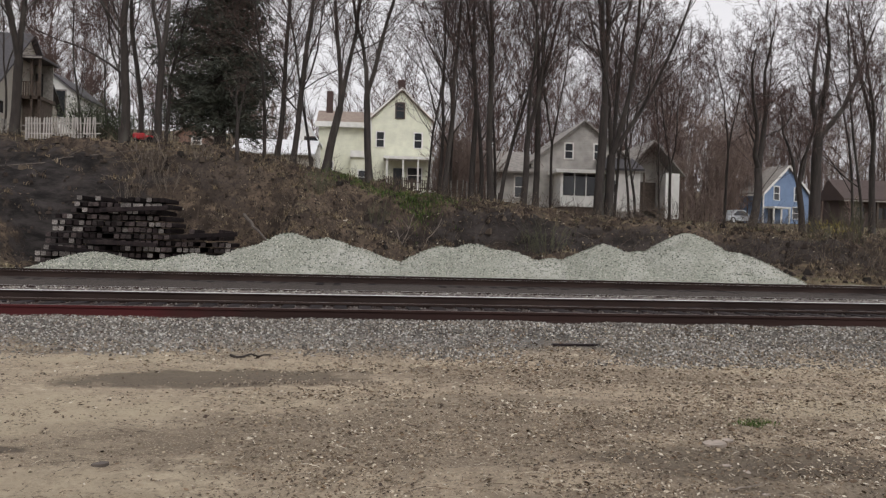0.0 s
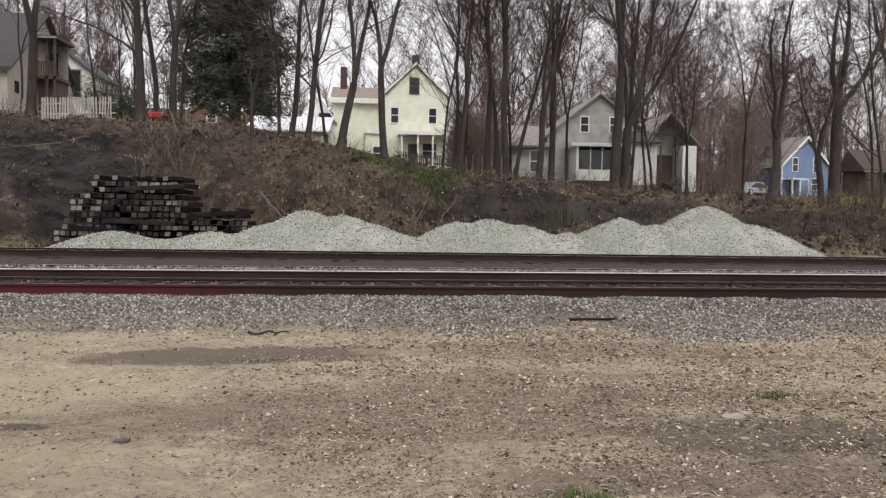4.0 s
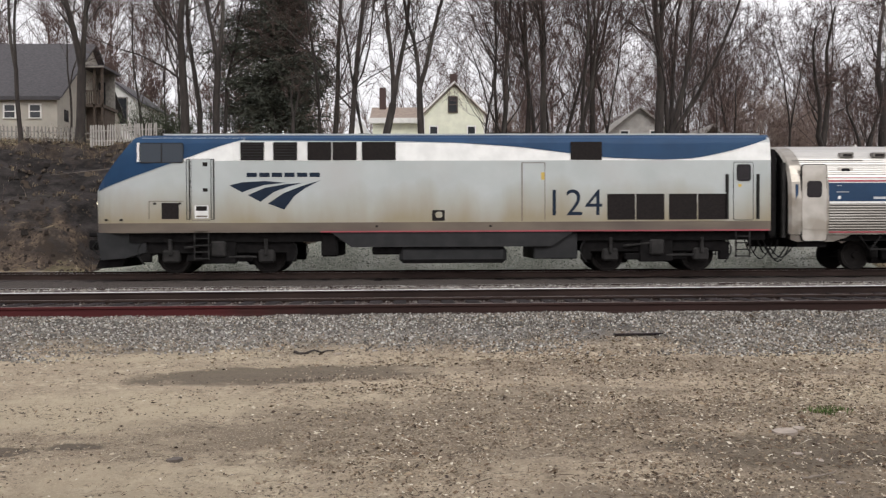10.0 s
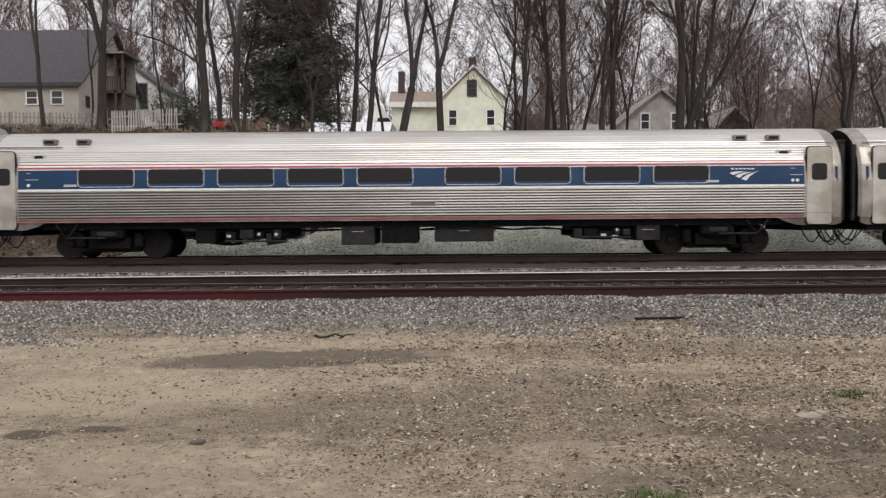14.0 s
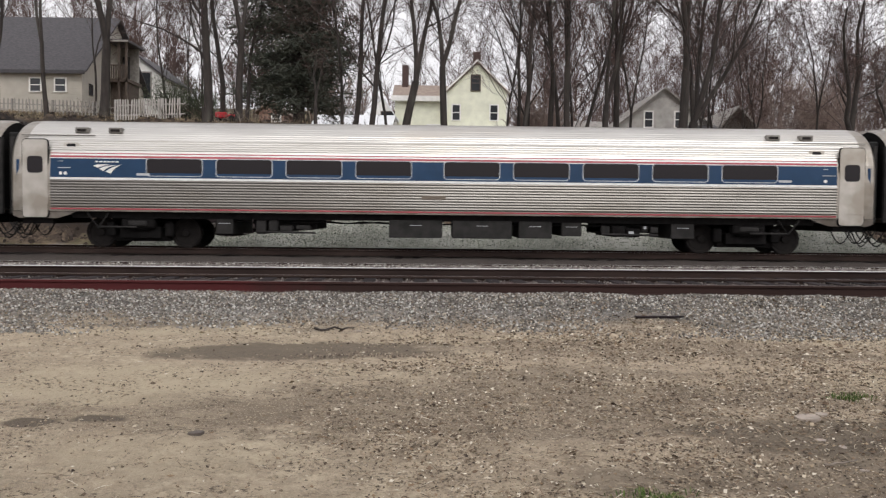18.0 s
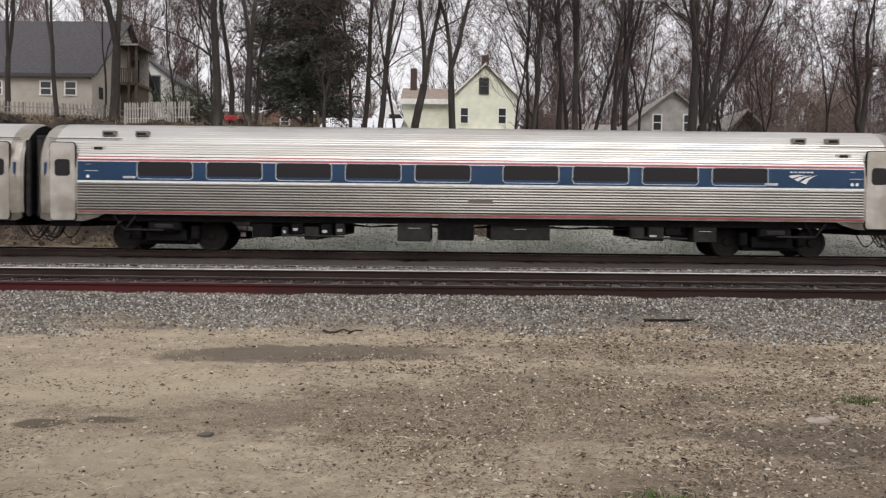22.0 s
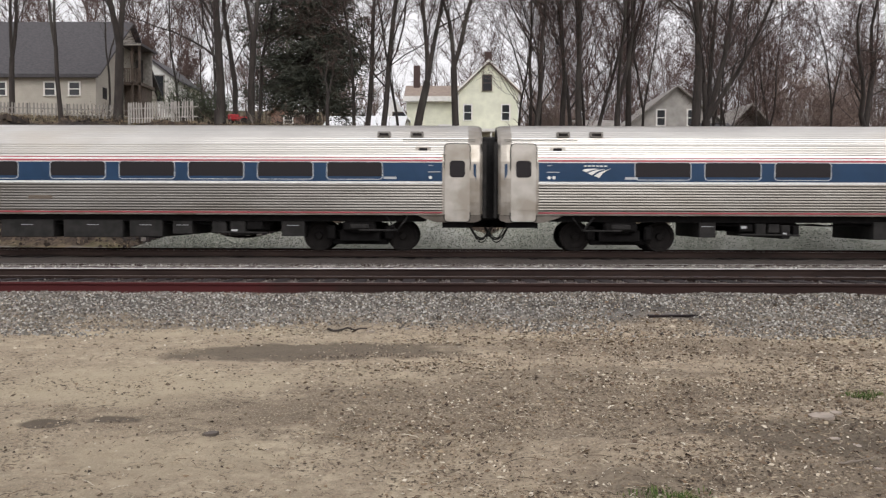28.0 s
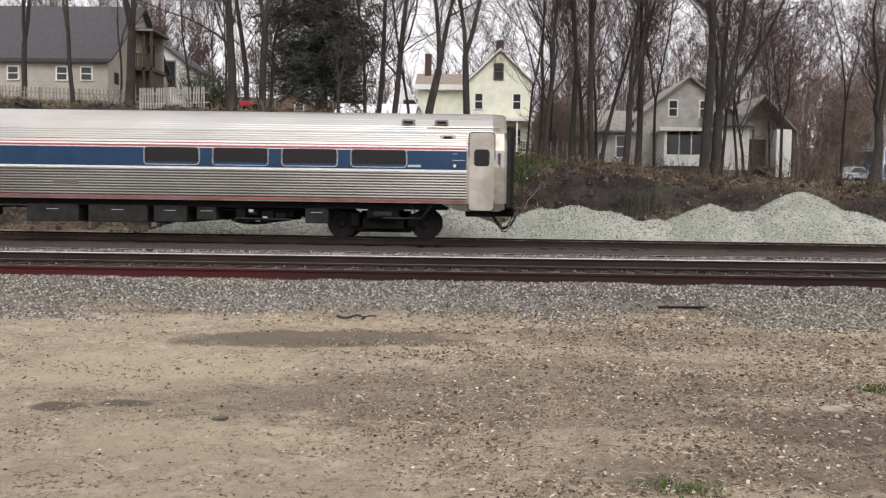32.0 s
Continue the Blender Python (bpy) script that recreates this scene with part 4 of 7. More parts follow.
def loco_section(u):
    """Half width scale and top height along the locomotive (u from -21.5 at the nose to -1.5)."""
    w = float(np.interp(u, [-21.5, -21.42, -21.3, -21.1, -20.9, -20.6, -20.2, -19.6], [0.5, 0.8, 1.02, 1.2, 1.3, 1.39, 1.46, 1.5]))
    top = float(np.interp(u, [-21.5, -21.3, -20.18, -20.0], [2.42, 2.62, 4.1, 4.2]))
    return w, top


def build_locomotive():
    c = empty("locomotive", pose(0, TRACK_MID, RAIL_Z), "silver diesel passenger locomotive with blue nose and roof band", "locomotive")
    us = [-21.5, -21.42, -21.3, -21.1, -20.9, -20.6, -20.2, -20.0, -19.6, -18, -14, -10, -6, -3, -1.6, -1.5]
    verts, faces = [], []
    for u in us:
        w, top = loco_section(u)
        back = 0.98 if u == -1.5 else 1.0
        pr = [(1.0, 1.23), (1.0, 1.52), (1.0, 2.0), (1.0, 2.4), (1.0, 3.36), (0.955, 3.9), (0.9, 4.06), (0.8, 4.15), (0.5, 4.2)]
        half = [(w * a * back, min(z, top + 0.06 * (a - 0.5) * 0)) for a, z in pr]
        loop = [(-a, z) for a, z in half] + [(a, z) for a, z in half[::-1]]
        verts += [(u, a, z) for a, z in loop]
    n = 18
    for i in range(len(us) - 1):
        faces += [(i * n + j, i * n + (j + 1) % n, (i + 1) * n + (j + 1) % n, (i + 1) * n + j) for j in range(n)]
    faces += [tuple(range(n))[::-1], tuple(range((len(us) - 1) * n, len(us) * n))]
    body = mesh_ob("body", verts, faces, [M["silver"], M["grime"], M["loco_blue"], M["white"]], c, label="silver body with brown road grime low down")
    for p in body.data.polygons:
        if len(p.vertices) == 4:
            j = min(v % n for v in p.vertices)
            js = sorted(v % n for v in p.vertices)
            if js in ([0, 0, 1, 1], [16, 16, 17, 17]):
                p.material_index = 1
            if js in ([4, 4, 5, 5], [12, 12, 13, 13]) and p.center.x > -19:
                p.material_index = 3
            if p.center.z > 4.0 or (p.center.x < -20.0 and p.center.z > 2.5 and 4 <= js[0] and js[3] <= 13):
                p.material_index = 2
    # paint: blue nose wedge, roof band that swells towards the rear
    for s in (-1, 1):
        def side_y(z, u, out):
            w, _ = loco_section(u)
            return s * (w * float(np.interp(z, [3.36, 3.9, 4.06], [1, 0.955, 0.9])) + out)

        def band(name, cols, material, label=""):
            verts, faces = [], []
            for u, lo, hi in cols:
                for i in range(11):
                    z = lo + (hi - lo) * i / 10
                    verts.append((u, side_y(z, u, 0.016), z))
            for i in range(len(cols) - 1):
                for j in range(10):
                    q = (i * 11 + j, (i + 1) * 11 + j, (i + 1) * 11 + j + 1, i * 11 + j + 1)
                    faces.append(q if s < 0 else q[::-1])
            mesh_ob(name, verts, faces, material, c, label=label)

        wedge = []
        for u in sorted({-21.3, -21.1, -20.9, -20.6, -20.2, -20.0, -19.6, -18.0} | {round(-21.3 + 4.2 * i / 24, 3) for i in range(25)}):
            _, top = loco_section(u)
            lo = float(np.interp(u, [-21.3, -18.85, -17.9, -17.1], [2.5, 3.42, 3.78, 4.02]))
            wedge.append((u, min(lo, top - 0.02), min(top, 4.05)))
        band("nose_wedge", wedge, M["loco_blue"], "blue wedge of paint from the nose to the roof")
        roof = []
        for i in range(41):
            u = -17.1 + (-1.6 + 17.1) * i / 40
            lo = float(np.interp(u, [-17.1, -12.5, -10.8, -9.1, -7.4, -6.4, -4.7, -3.8, -2.9, -2.1, -1.6], [3.98, 3.95, 3.9, 3.78, 3.56, 3.44, 3.38, 3.42, 3.6, 3.82, 4.0]))
            roof.append((u, min(lo, 4.03), 4.06))
        band("roof_band", roof, M["loco_blue"], "blue band that swells towards the rear")
        y = 1.5
        part("red_line", boxes((-14.9, -1.55, s * y, s * (y + 0.008), 1.225, 1.265)), M["red"], c)
        # cab window
        cw = plate("cab_window", -19.44, 3.6, 1.16, 0.56, 0.05, s, 1.478, 0.04, M["cab_glass"], c)
        ring("window_frame", -19.44, 3.6, 1.16, 0.56, 0.05, 0.02, s, 1.478, 0.045, M["rubber"], cw)
        part("window_bar", boxes((-19.45, -19.42, s * 1.5, s * 1.523, 3.33, 3.87)), M["rubber"], cw)
        part("window_post", boxes((-20.1, -20.04, s * 1.46, s * 1.515, 3.34, 3.9)), M["white"], c)
        # louvres and upper grilles
        for x0, x1 in ((-17.2, -16.53), (-16.25, -15.57)):
            g = part("louvre_panel", boxes((x0, x1, s * 1.43, s * 1.508, 3.375, 3.915)), M["grille"], c)
            for i in range(6):
                zz = 3.43 + 0.083 * i
                part("louvre_slat", boxes((x0 + 0.02, x1 - 0.02, s * 1.5, s * 1.52, zz, zz + 0.022)), M["skirt"], g)
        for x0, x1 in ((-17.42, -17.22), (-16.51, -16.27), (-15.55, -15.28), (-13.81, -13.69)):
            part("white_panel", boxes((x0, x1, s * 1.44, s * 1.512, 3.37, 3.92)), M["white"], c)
        for x0, x1 in ((-15.26, -14.57), (-14.53, -13.83), (-13.67, -12.68), (-7.52, -6.59)):
            part("upper_grille", boxes((x0, x1, s * 1.44, s * 1.51, 3.375, 3.92)), M["grille"], c)
        for x0, x1 in ((-6.43, -5.6), (-5.56, -4.72), (-4.58, -3.74), (-3.7, -2.85)):
            g = part("radiator_grille", boxes((x0, x1, s * 1.47, s * 1.512, 1.57, 2.35)), M["grille"], c)
            part("grille_frame", boxes((x0, x1, s * 1.5, s * 1.518, 2.35, 2.385), (x0, x1, s * 1.5, s * 1.518, 1.54, 1.57)), M["silver"], g)
        # cab door with grab rails and steps
        d = part("cab_door", boxes((-18.62, -18.08, s * 1.49, s * 1.508, 1.62, 3.4)), M["silver"], c)
        rc = part("door_recess", boxes((-18.54, -18.14, s * 1.5, s * 1.511, 1.66, 2.04)), M["white"], d)
        part("recess_pocket", boxes((-18.5, -18.18, s * 1.505, s * 1.514, 1.88, 2.02)), M["grille"], rc)
        part("recess_pocket", boxes((-18.5, -18.18, s * 1.505, s * 1.514, 1.69, 1.74)), M["grime"], rc)
        ring("door_gap", -18.35, 2.51, 0.56, 1.8, 0.04, 0.012, s, 1.495, 0.008, M["undergrey"], c)
        part("door_window", boxes((-18.3, -18.16, s * 1.5, s * 1.512, 3.2, 3.32), (-18.3, -18.16, s * 1.5, s * 1.512, 2.45, 2.55)), M["grille"], d)
        for x in (-18.72, -18.02):
            part("grab_recess", boxes((x - 0.055, x + 0.055, s * 1.498, s * 1.51, 1.62, 3.42)), M["undergrey"], c)
            part("grab_rail", boxes((x - 0.02, x + 0.02, s * 1.52, s * 1.555, 1.64, 3.4)), M["silver"], c)
        part("equipment_hatch", boxes((-19.45, -18.98, s * 1.49, s * 1.51, 1.64, 2.12)), M["grille"], c)
        part("hatch_rail", boxes((-19.8, -18.85, s * 1.5, s * 1.508, 2.16, 2.175), (-19.8, -19.79, s * 1.49, s * 1.508, 1.65, 2.16)), M["grime"], c)
        for x0, z0 in ((-19.64, 2.1), (-18.95, 2.1), (-20.58, 1.62), (-21.0, 1.62)):
            plate("lift_hole", x0, z0, 0.09, 0.06, 0.028, s, 1.36 if x0 < -20 else 1.5, 0.012 + (0.05 if -20.8 < x0 < -20 else 0), M["grille"], c)
        for x, zs in ((-18.36, 1.42), (-2.34, 1.42)):
            for i in range(5):
                part("ladder_step", boxes((x - 0.2, x + 0.2, s * 1.36, s * 1.5, zs - 0.18 - 0.2 * i, zs - 0.145 - 0.2 * i)), M["undergrey"], c)
            part("ladder_rail", boxes((x - 0.22, x - 0.19, s * 1.44, s * 1.49, 0.42, 1.3), (x + 0.19, x + 0.22, s * 1.44, s * 1.49, 0.42, 1.3)), M["undergrey"], c)
        # rear door
        d = part("engine_room_door", boxes((-2.62, -2.06, s * 1.49, s * 1.508, 1.57, 3.28)), M["silver"], c)
        plate("door_window", -2.33, 2.98, 0.38, 0.46, 0.06, s, 1.508, 0.006, M["window"], d)
        ring("window_seal", -2.33, 2.98, 0.38, 0.46, 0.06, 0.025, s, 1.508, 0.012, M["rubber"], d)
        for x in (-2.83, -1.9):
            part("grab_rail", boxes((x - 0.02, x + 0.02, s * 1.52, s * 1.555, 1.6, 2.92), (x - 0.05, x + 0.05, s * 1.5, s * 1.512, 1.58, 2.94)), M["undergrey"], c)
        ring("door_gap", -2.34, 2.425, 0.58, 1.73, 0.05, 0.018, s, 1.495, 0.01, M["undergrey"], c)
        part("door_latch", boxes((-2.5, -2.4, s * 1.505, s * 1.52, 2.55, 2.64)), M["yellow"], d)
        part("end_post", boxes((-1.5, -1.28, s * 1.02, s * 1.3, 1.1, 3.7)), M["under"], c)
        # side door, filler, small plates
        part("access_door", boxes((-8.95, -8.3, s * 1.496, s * 1.506, 1.55, 3.28)), M["silver"], c)
        part("door_shut_line", boxes((-8.98, -8.95, s * 1.498, s * 1.508, 1.55, 3.3), (-8.95, -8.3, s * 1.498, s * 1.508, 3.28, 3.3), (-8.3, -8.28, s * 1.498, s * 1.508, 1.55, 3.3)), M["grime"], c)
        part("yellow_decal", boxes((-8.4, -8.3, s * 1.505, s * 1.512, 2.78, 3.0)), M["yellow"], c)
        fl = part("fuel_filler", boxes((-11.62, -11.25, s * 1.47, s * 1.512, 1.56, 1.88)), M["grille"], c)
        plate("filler_cap", -11.42, 1.74, 0.2, 0.18, 0.06, s, 1.512, 0.012, M["silver"], fl)
        part("maker_plate", boxes((-14.05, -13.85, s * 1.498, s * 1.508, 1.75, 1.87)), M["silver"], c)
        for x in (-13.25, -9.9):
            plate("jack_pad", x, 1.4, 0.08, 0.06, 0.028, s, 1.5, 0.012, M["grille"], c)
        # fan mark and a row of plain bars for the wordmark, dark blue
        swoosh(c, -17.53, 2.78, 2.64, s, 1.503, M["navy"], "dark blue fan of three bands")
        for i in range(6):
            x = -17.03 + 0.365 * i
            part("wordmark_bar", boxes((x, x + 0.3, s * 1.5, s * 1.508, 2.88, 3.01)), M["navy"], c)
        # fleet number
        fc = bpy.data.curves.new("fleet_number", "FONT")
        fc.body, fc.size, fc.extrude, fc.align_x, fc.offset = "124", 1.13, 0.004, "CENTER", -0.004
        fc.space_character = 1.07
        fo = bpy.data.objects.new("fleet_number", fc)
        scene.collection.objects.link(fo)
        me = bpy.data.meshes.new_from_object(fo)
        bpy.data.objects.remove(fo)
        me.materials.clear()
        me.materials.append(M["navy"])
        t = new("fleet_number", me)
        t.parent = c
        t["label"] = "dark fleet number 124"
        t.matrix_local = pose(-7.42, s * 1.506, 1.71, 90, 0, 0 if s < 0 else 180)
        # dark skirt between the trucks, tank, boxes
        bm = bmesh.new()
        prism(bm, [(-14.6, 1.23), (-7.4, 1.23), (-8.1, 0.78), (-14.0, 0.78)], s * 1.3, s * 1.47, "y")
        part("skirt", bm, M["skirt"], c, "charcoal skirt between the trucks")
    part("fuel_tank", boxes((-12.6, -9.4, -1.35, 1.35, 0.28, 0.8), bevel=0.12), M["skirt"], c)
    part("battery_box", boxes((-8.6, -7.3, -1.35, 1.35, 0.4, 1.2), bevel=0.03), M["skirt"], c)
    part("air_reservoir", boxes((-14.9, -14.4, -1.35, 1.35, 0.5, 1.2), (-13.4, -12.5, -1.3, 1.3, 0.55, 0.8), bevel=0.05), M["under"], c)
    part("underframe", boxes((-20.4, -1.6, -1.3, 1.3, 0.95, 1.25)), M["under"], c)
    # pilot and plough
    bm = bmesh.new()
    prism(bm, [(-21.3, 1.24), (-19.95, 1.24), (-19.95, 0.66), (-20.5, 0.48), (-21.2, 0.42)], -1.25, 1.25, "y")
    part("pilot", bm, M["skirt"], c, "dark grey front pilot")
    bm = bmesh.new()
    prism(bm, [(-21.3, 0.5), (-20.5, 0.52), (-20.75, 0.2), (-21.42, 0.16)], -1.0, 1.0, "y")
    part("plough", bm, M["under"], c)
    part("coupler", boxes((-21.95, -21.3, -0.15, 0.15, 0.72, 1.02), bevel=0.04), M["under"], c)
    part("coupler", boxes((-1.6, -1.0, -0.15, 0.15, 0.72, 1.02), bevel=0.04), M["under"], c)
    part("nose_hatch", boxes((-21.52, -21.45, -0.4, 0.4, 1.62, 1.86), bevel=0.01), M["grille"], c)
    part("anticlimber", boxes((-21.62, -21.3, -1.0, 1.0, 1.12, 1.25), bevel=0.03), M["under"], c)
    for y0, sag in ((-0.5, 0.35), (-0.8, 0.42), (0.6, 0.4), (0.85, 0.35)):
        v, f = [], []
        tube(v, f, [Vector((-21.4 - 0.18 * math.sin(math.pi * i / 6), y0, 1.0 - sag * i / 6)) for i in range(7)], [0.025] * 7, 5)
        mesh_ob("air_hose", v, f, M["rubber"], c)
    for y0 in (-0.9, -0.5, 0.6):
        v, f = [], []
        tube(v, f, [Vector((-1.5 + 0.5 * i / 8, y0, 0.95 - 0.45 * math.sin(math.pi * i / 8))) for i in range(9)], [0.025] * 9, 5)
        mesh_ob("air_hose", v, f, M["rubber"], c)
    # cab front: windscreen, headlights, ditch lights
    def on_nose(z, y, w, h, out, name, material, label=""):
        u = float(np.interp(z, [2.62, 4.1], [-21.3, -20.18]))
        ang = math.degrees(math.atan2(1.12, 1.48))
        ob = part(name, boxes((-0.02 - out, 0.0, y - w / 2, y + w / 2, -h / 2, h / 2), bevel=0.01), material, c, label)
        ob.matrix_local = pose(u, 0, z, 0, ang, 0)
        return ob
    for y in (-0.62, 0.62):
        on_nose(3.5, y, 1.05, 0.75, 0.01, "windscreen", M["window"])
    for y in (-0.13, 0.13):
        on_nose(2.64, y, 0.12, 0.12, 0.02, "headlight", M["lamp"], "lit headlight")
    for y in (-0.72, 0.72):
        part("ditch_light", boxes((-21.45, -21.36, y - 0.07, y + 0.07, 2.08, 2.21), bevel=0.03), M["lamp"], c, "lit ditch light")
    # roof gear
    for x0, x1, h in ((-18.9, -18.3, 0.08), (-15.6, -15.2, 0.05), (-9.8, -8.6, 0.1), (-14.5, -14.3, 0.05), (-3.2, -2.9, 0.05)):
        part("roof_hatch", boxes((x0, x1, -0.6, 0.6, 4.18, 4.2 + h), bevel=0.02), M["under"], c)
    part("exhaust_housing", boxes((-9.6, -8.0, -0.5, 0.5, 4.18, 4.32), bevel=0.03), M["under"], c)
    part("roof_walkway", boxes((-19.5, -1.7, -1.1, 1.1, 4.17, 4.215)), M["silver"], c)
    # trucks
    for xc in (-17.9, -4.9):
        t = part("truck", boxes((xc - 0.6, xc + 0.6, -1.0, 1.0, 0.4, 1.1), bevel=0.04), M["under"], c, "black four-wheel power truck")
        for e in (-1, 1):
            part("traction_motor", boxes((xc + e * 0.65, xc + e * 1.95, -0.6, 0.6, 0.24, 0.95), bevel=0.1), M["under"], t)
        for s in (-1, 1):
            bm = boxes((xc - 2.15, xc + 2.15, s * 1.02, s * 1.2, 0.6, 1.0), (xc - 0.5, xc + 0.5, s * 1.05, s * 1.3, 0.3, 1.0), (xc - 0.95, xc + 0.95, s * 1.1, s * 1.24, 0.36, 0.56), (xc - 2.25, xc - 1.95, s * 1.0, s * 1.2, 0.35, 0.9), (xc + 1.95, xc + 2.25, s * 1.0, s * 1.2, 0.35, 0.9), bevel=0.03)
            part("side_frame", bm, M["under"], t)
        for dx in (-1.38, 1.38):
            for s in (-1, 1):
                bb = boxes((xc + dx - 0.24, xc + dx + 0.24, s * 1.0, s * 1.26, 0.32, 0.72), bevel=0.06)
                part("axle_box", bb, M["undergrey"], t)
                part("damper", boxes((xc + dx - 0.05, xc + dx + 0.05, s * 1.24, s * 1.34, 0.55, 1.05), bevel=0.02), M["undergrey"], t)
            wheelset(xc + dx, 0.51, c, M["wheel"])
        for s in (-1, 1):
            v, f = [], []
            tube(v, f, [Vector((xc - 1.0, s * 1.28, 0.78)), Vector((xc + 0.1, s * 1.3, 0.9))], [0.035, 0.035], 6)
            mesh_ob("traction_rod", v, f, M["undergrey"], t)
            v, f = [], []
            tube(v, f, [Vector((xc + 0.3, s * 1.28, 0.5)), Vector((xc + 1.1, s * 1.3, 0.5))], [0.035, 0.035], 6)
            mesh_ob("traction_rod", v, f, M["undergrey"], t)
            part("truck_spring", boxes((xc - 0.22, xc + 0.22, s * 1.28, s * 1.4, 0.5, 0.98), bevel=0.05), M["undergrey"], t)
        for y0 in (-1.25, 1.25):
            for e in (-2.2, 2.2):
                v, f = [], []
                tube(v, f, [Vector((xc + e * (0.95 + 0.09 * math.sin(math.pi * i / 7)), y0, 1.05 - 0.11 * i)) for i in range(8)], [0.02] * 8, 5)
                mesh_ob("sand_pipe", v, f, M["rubber"], t)
    return c


M["navy"] = mat("dark_blue_lettering", (0.0075, 0.017, 0.035), (0.006, 0.013, 0.028), 4, 0.5, spec=0.2)
M["cab_glass"] = glass_mat("grey_cab_glass", (0.018, 0.027, 0.04), 0.12)
M["yellow"] = mat("faded_yellow_decal", (0.6, 0.42, 0.08), (0.5, 0.36, 0.1), 8, 0.6)
loco = build_locomotive()


def to_true_length(c):
    """Draws the drawing-board lengths out to the built ones, front and rear."""
    def along(u):
        return float(np.interp(u, [-22.0, -21.5, -18.7, -15.3, -7.5, -2.85, -1.5, -1.0], [-22.4, -21.9, -18.87, -15.4, -7.46, -2.75, -1.38, -0.9]))
    for ob in c.children_recursive:
        if ob.location.x == 0 and abs(ob.rotation_euler.z) < 1e-6:
            for v in ob.data.vertices:
                v.co.x = along(v.co.x)
        else:
            ob.location.x = along(ob.location.x)
    for i, (w, x, r) in enumerate(SPINNERS):
        if w.parent is c:
            SPINNERS[i] = (w, along(x), r)


to_true_length(loco)


# ---- gravel heaps behind the main line ----
def build_heap(cx, cy, peaks, seed, label):
    """A heap of crushed stone: rounded cones at the angle of repose, with slumped edges. peaks: dx, dy, height, slope."""
    ob = empty("gravel_heap", pose(cx, cy, 0.2), label, "gravel heap", "heaps of crushed stone")
    ext = max(abs(p[0]) + p[2] / p[3] for p in peaks) + 0.8
    nx, ny = int(ext * 2 / 0.14), 60
    yr = max(p[2] / p[3] for p in peaks) + 0.6
    verts = []
    for j in range(ny + 1):
        y = -yr + 2 * yr * j / ny
        for i in range(nx + 1):
            x = -ext + 2 * ext * i / nx
            hs = [-0.3]
            for dx, dy, hh, sl in peaks:
                d = math.hypot(x - dx, (y - dy) * 1.02)
                wob = 0.26 * noise.noise((x * 0.7 + seed, y * 0.7, 2.0)) + 0.05 * noise.noise((x * 2 + seed, y * 2, 4))
                hs.append(hh + 0.24 - sl * math.sqrt(max(0.0, d + wob) ** 2 + 0.22) + 0.1 * sl)
            m = max(hs)
            h = m + 0.13 * math.log(sum(math.exp((q - m) / 0.13) for q in hs))
            h += 0.022 * noise.noise((x * 6 + seed, y * 6, 6)) + 0.014 * noise.noise((x * 15, y * 15, seed))
            verts.append((x, y, max(h, -0.25)))
    faces = [(j * (nx + 1) + i, j * (nx + 1) + i + 1, (j + 1) * (nx + 1) + i + 1, (j + 1) * (nx + 1) + i) for j in range(ny) for i in range(nx)]
    faces = [f for f in faces if max(verts[k][2] for k in f) > -0.2]
    mesh_ob("stone_mound", verts, faces, M["gravel"], ob)
    rng = random.Random(seed)
    v2, f2 = [], []
    for _ in range(int(ext * 3000)):
        k = rng.randrange(len(verts))
        x, y, z = verts[k]
        if z < -0.1 or y > 0.8:
            continue
        chip(v2, f2, x + rng.uniform(-0.07, 0.07), y + rng.uniform(-0.05, 0.05), z + 0.01, rng.uniform(0.016, 0.036), rng)
    tagged(mesh_ob("loose_stone", v2, f2, M["heap_stone"], ob), kind="stuff")
    return ob


def chip(v, f, x, y, z, r, rng, flat=1.0):
    """A small uneven stone: a ragged rim and a smaller top."""
    b = len(v)
    a0, e, t = rng.uniform(0, 6.28), rng.uniform(0.55, 1.0), rng.uniform(0, 3.14)
    ct, st = math.cos(t), math.sin(t)
    top = r * rng.uniform(0.35, 0.85) * flat
    for ring_r, zz in ((1.0, -0.35 * r), (rng.uniform(0.4, 0.7), top)):
        for k in range(4):
            a = a0 + k * 1.57 + rng.uniform(-0.35, 0.35)
            q, w = r * ring_r * math.cos(a), r * ring_r * math.sin(a) * e
            v.append((x + q * ct - w * st, y + q * st + w * ct, z + zz + rng.uniform(-0.15, 0.15) * r))
    for k in range(4):
        f.append((b + k, b + (k + 1) % 4, b + 4 + (k + 1) % 4, b + 4 + k))
    f.append((b + 4, b + 5, b + 6, b + 7))


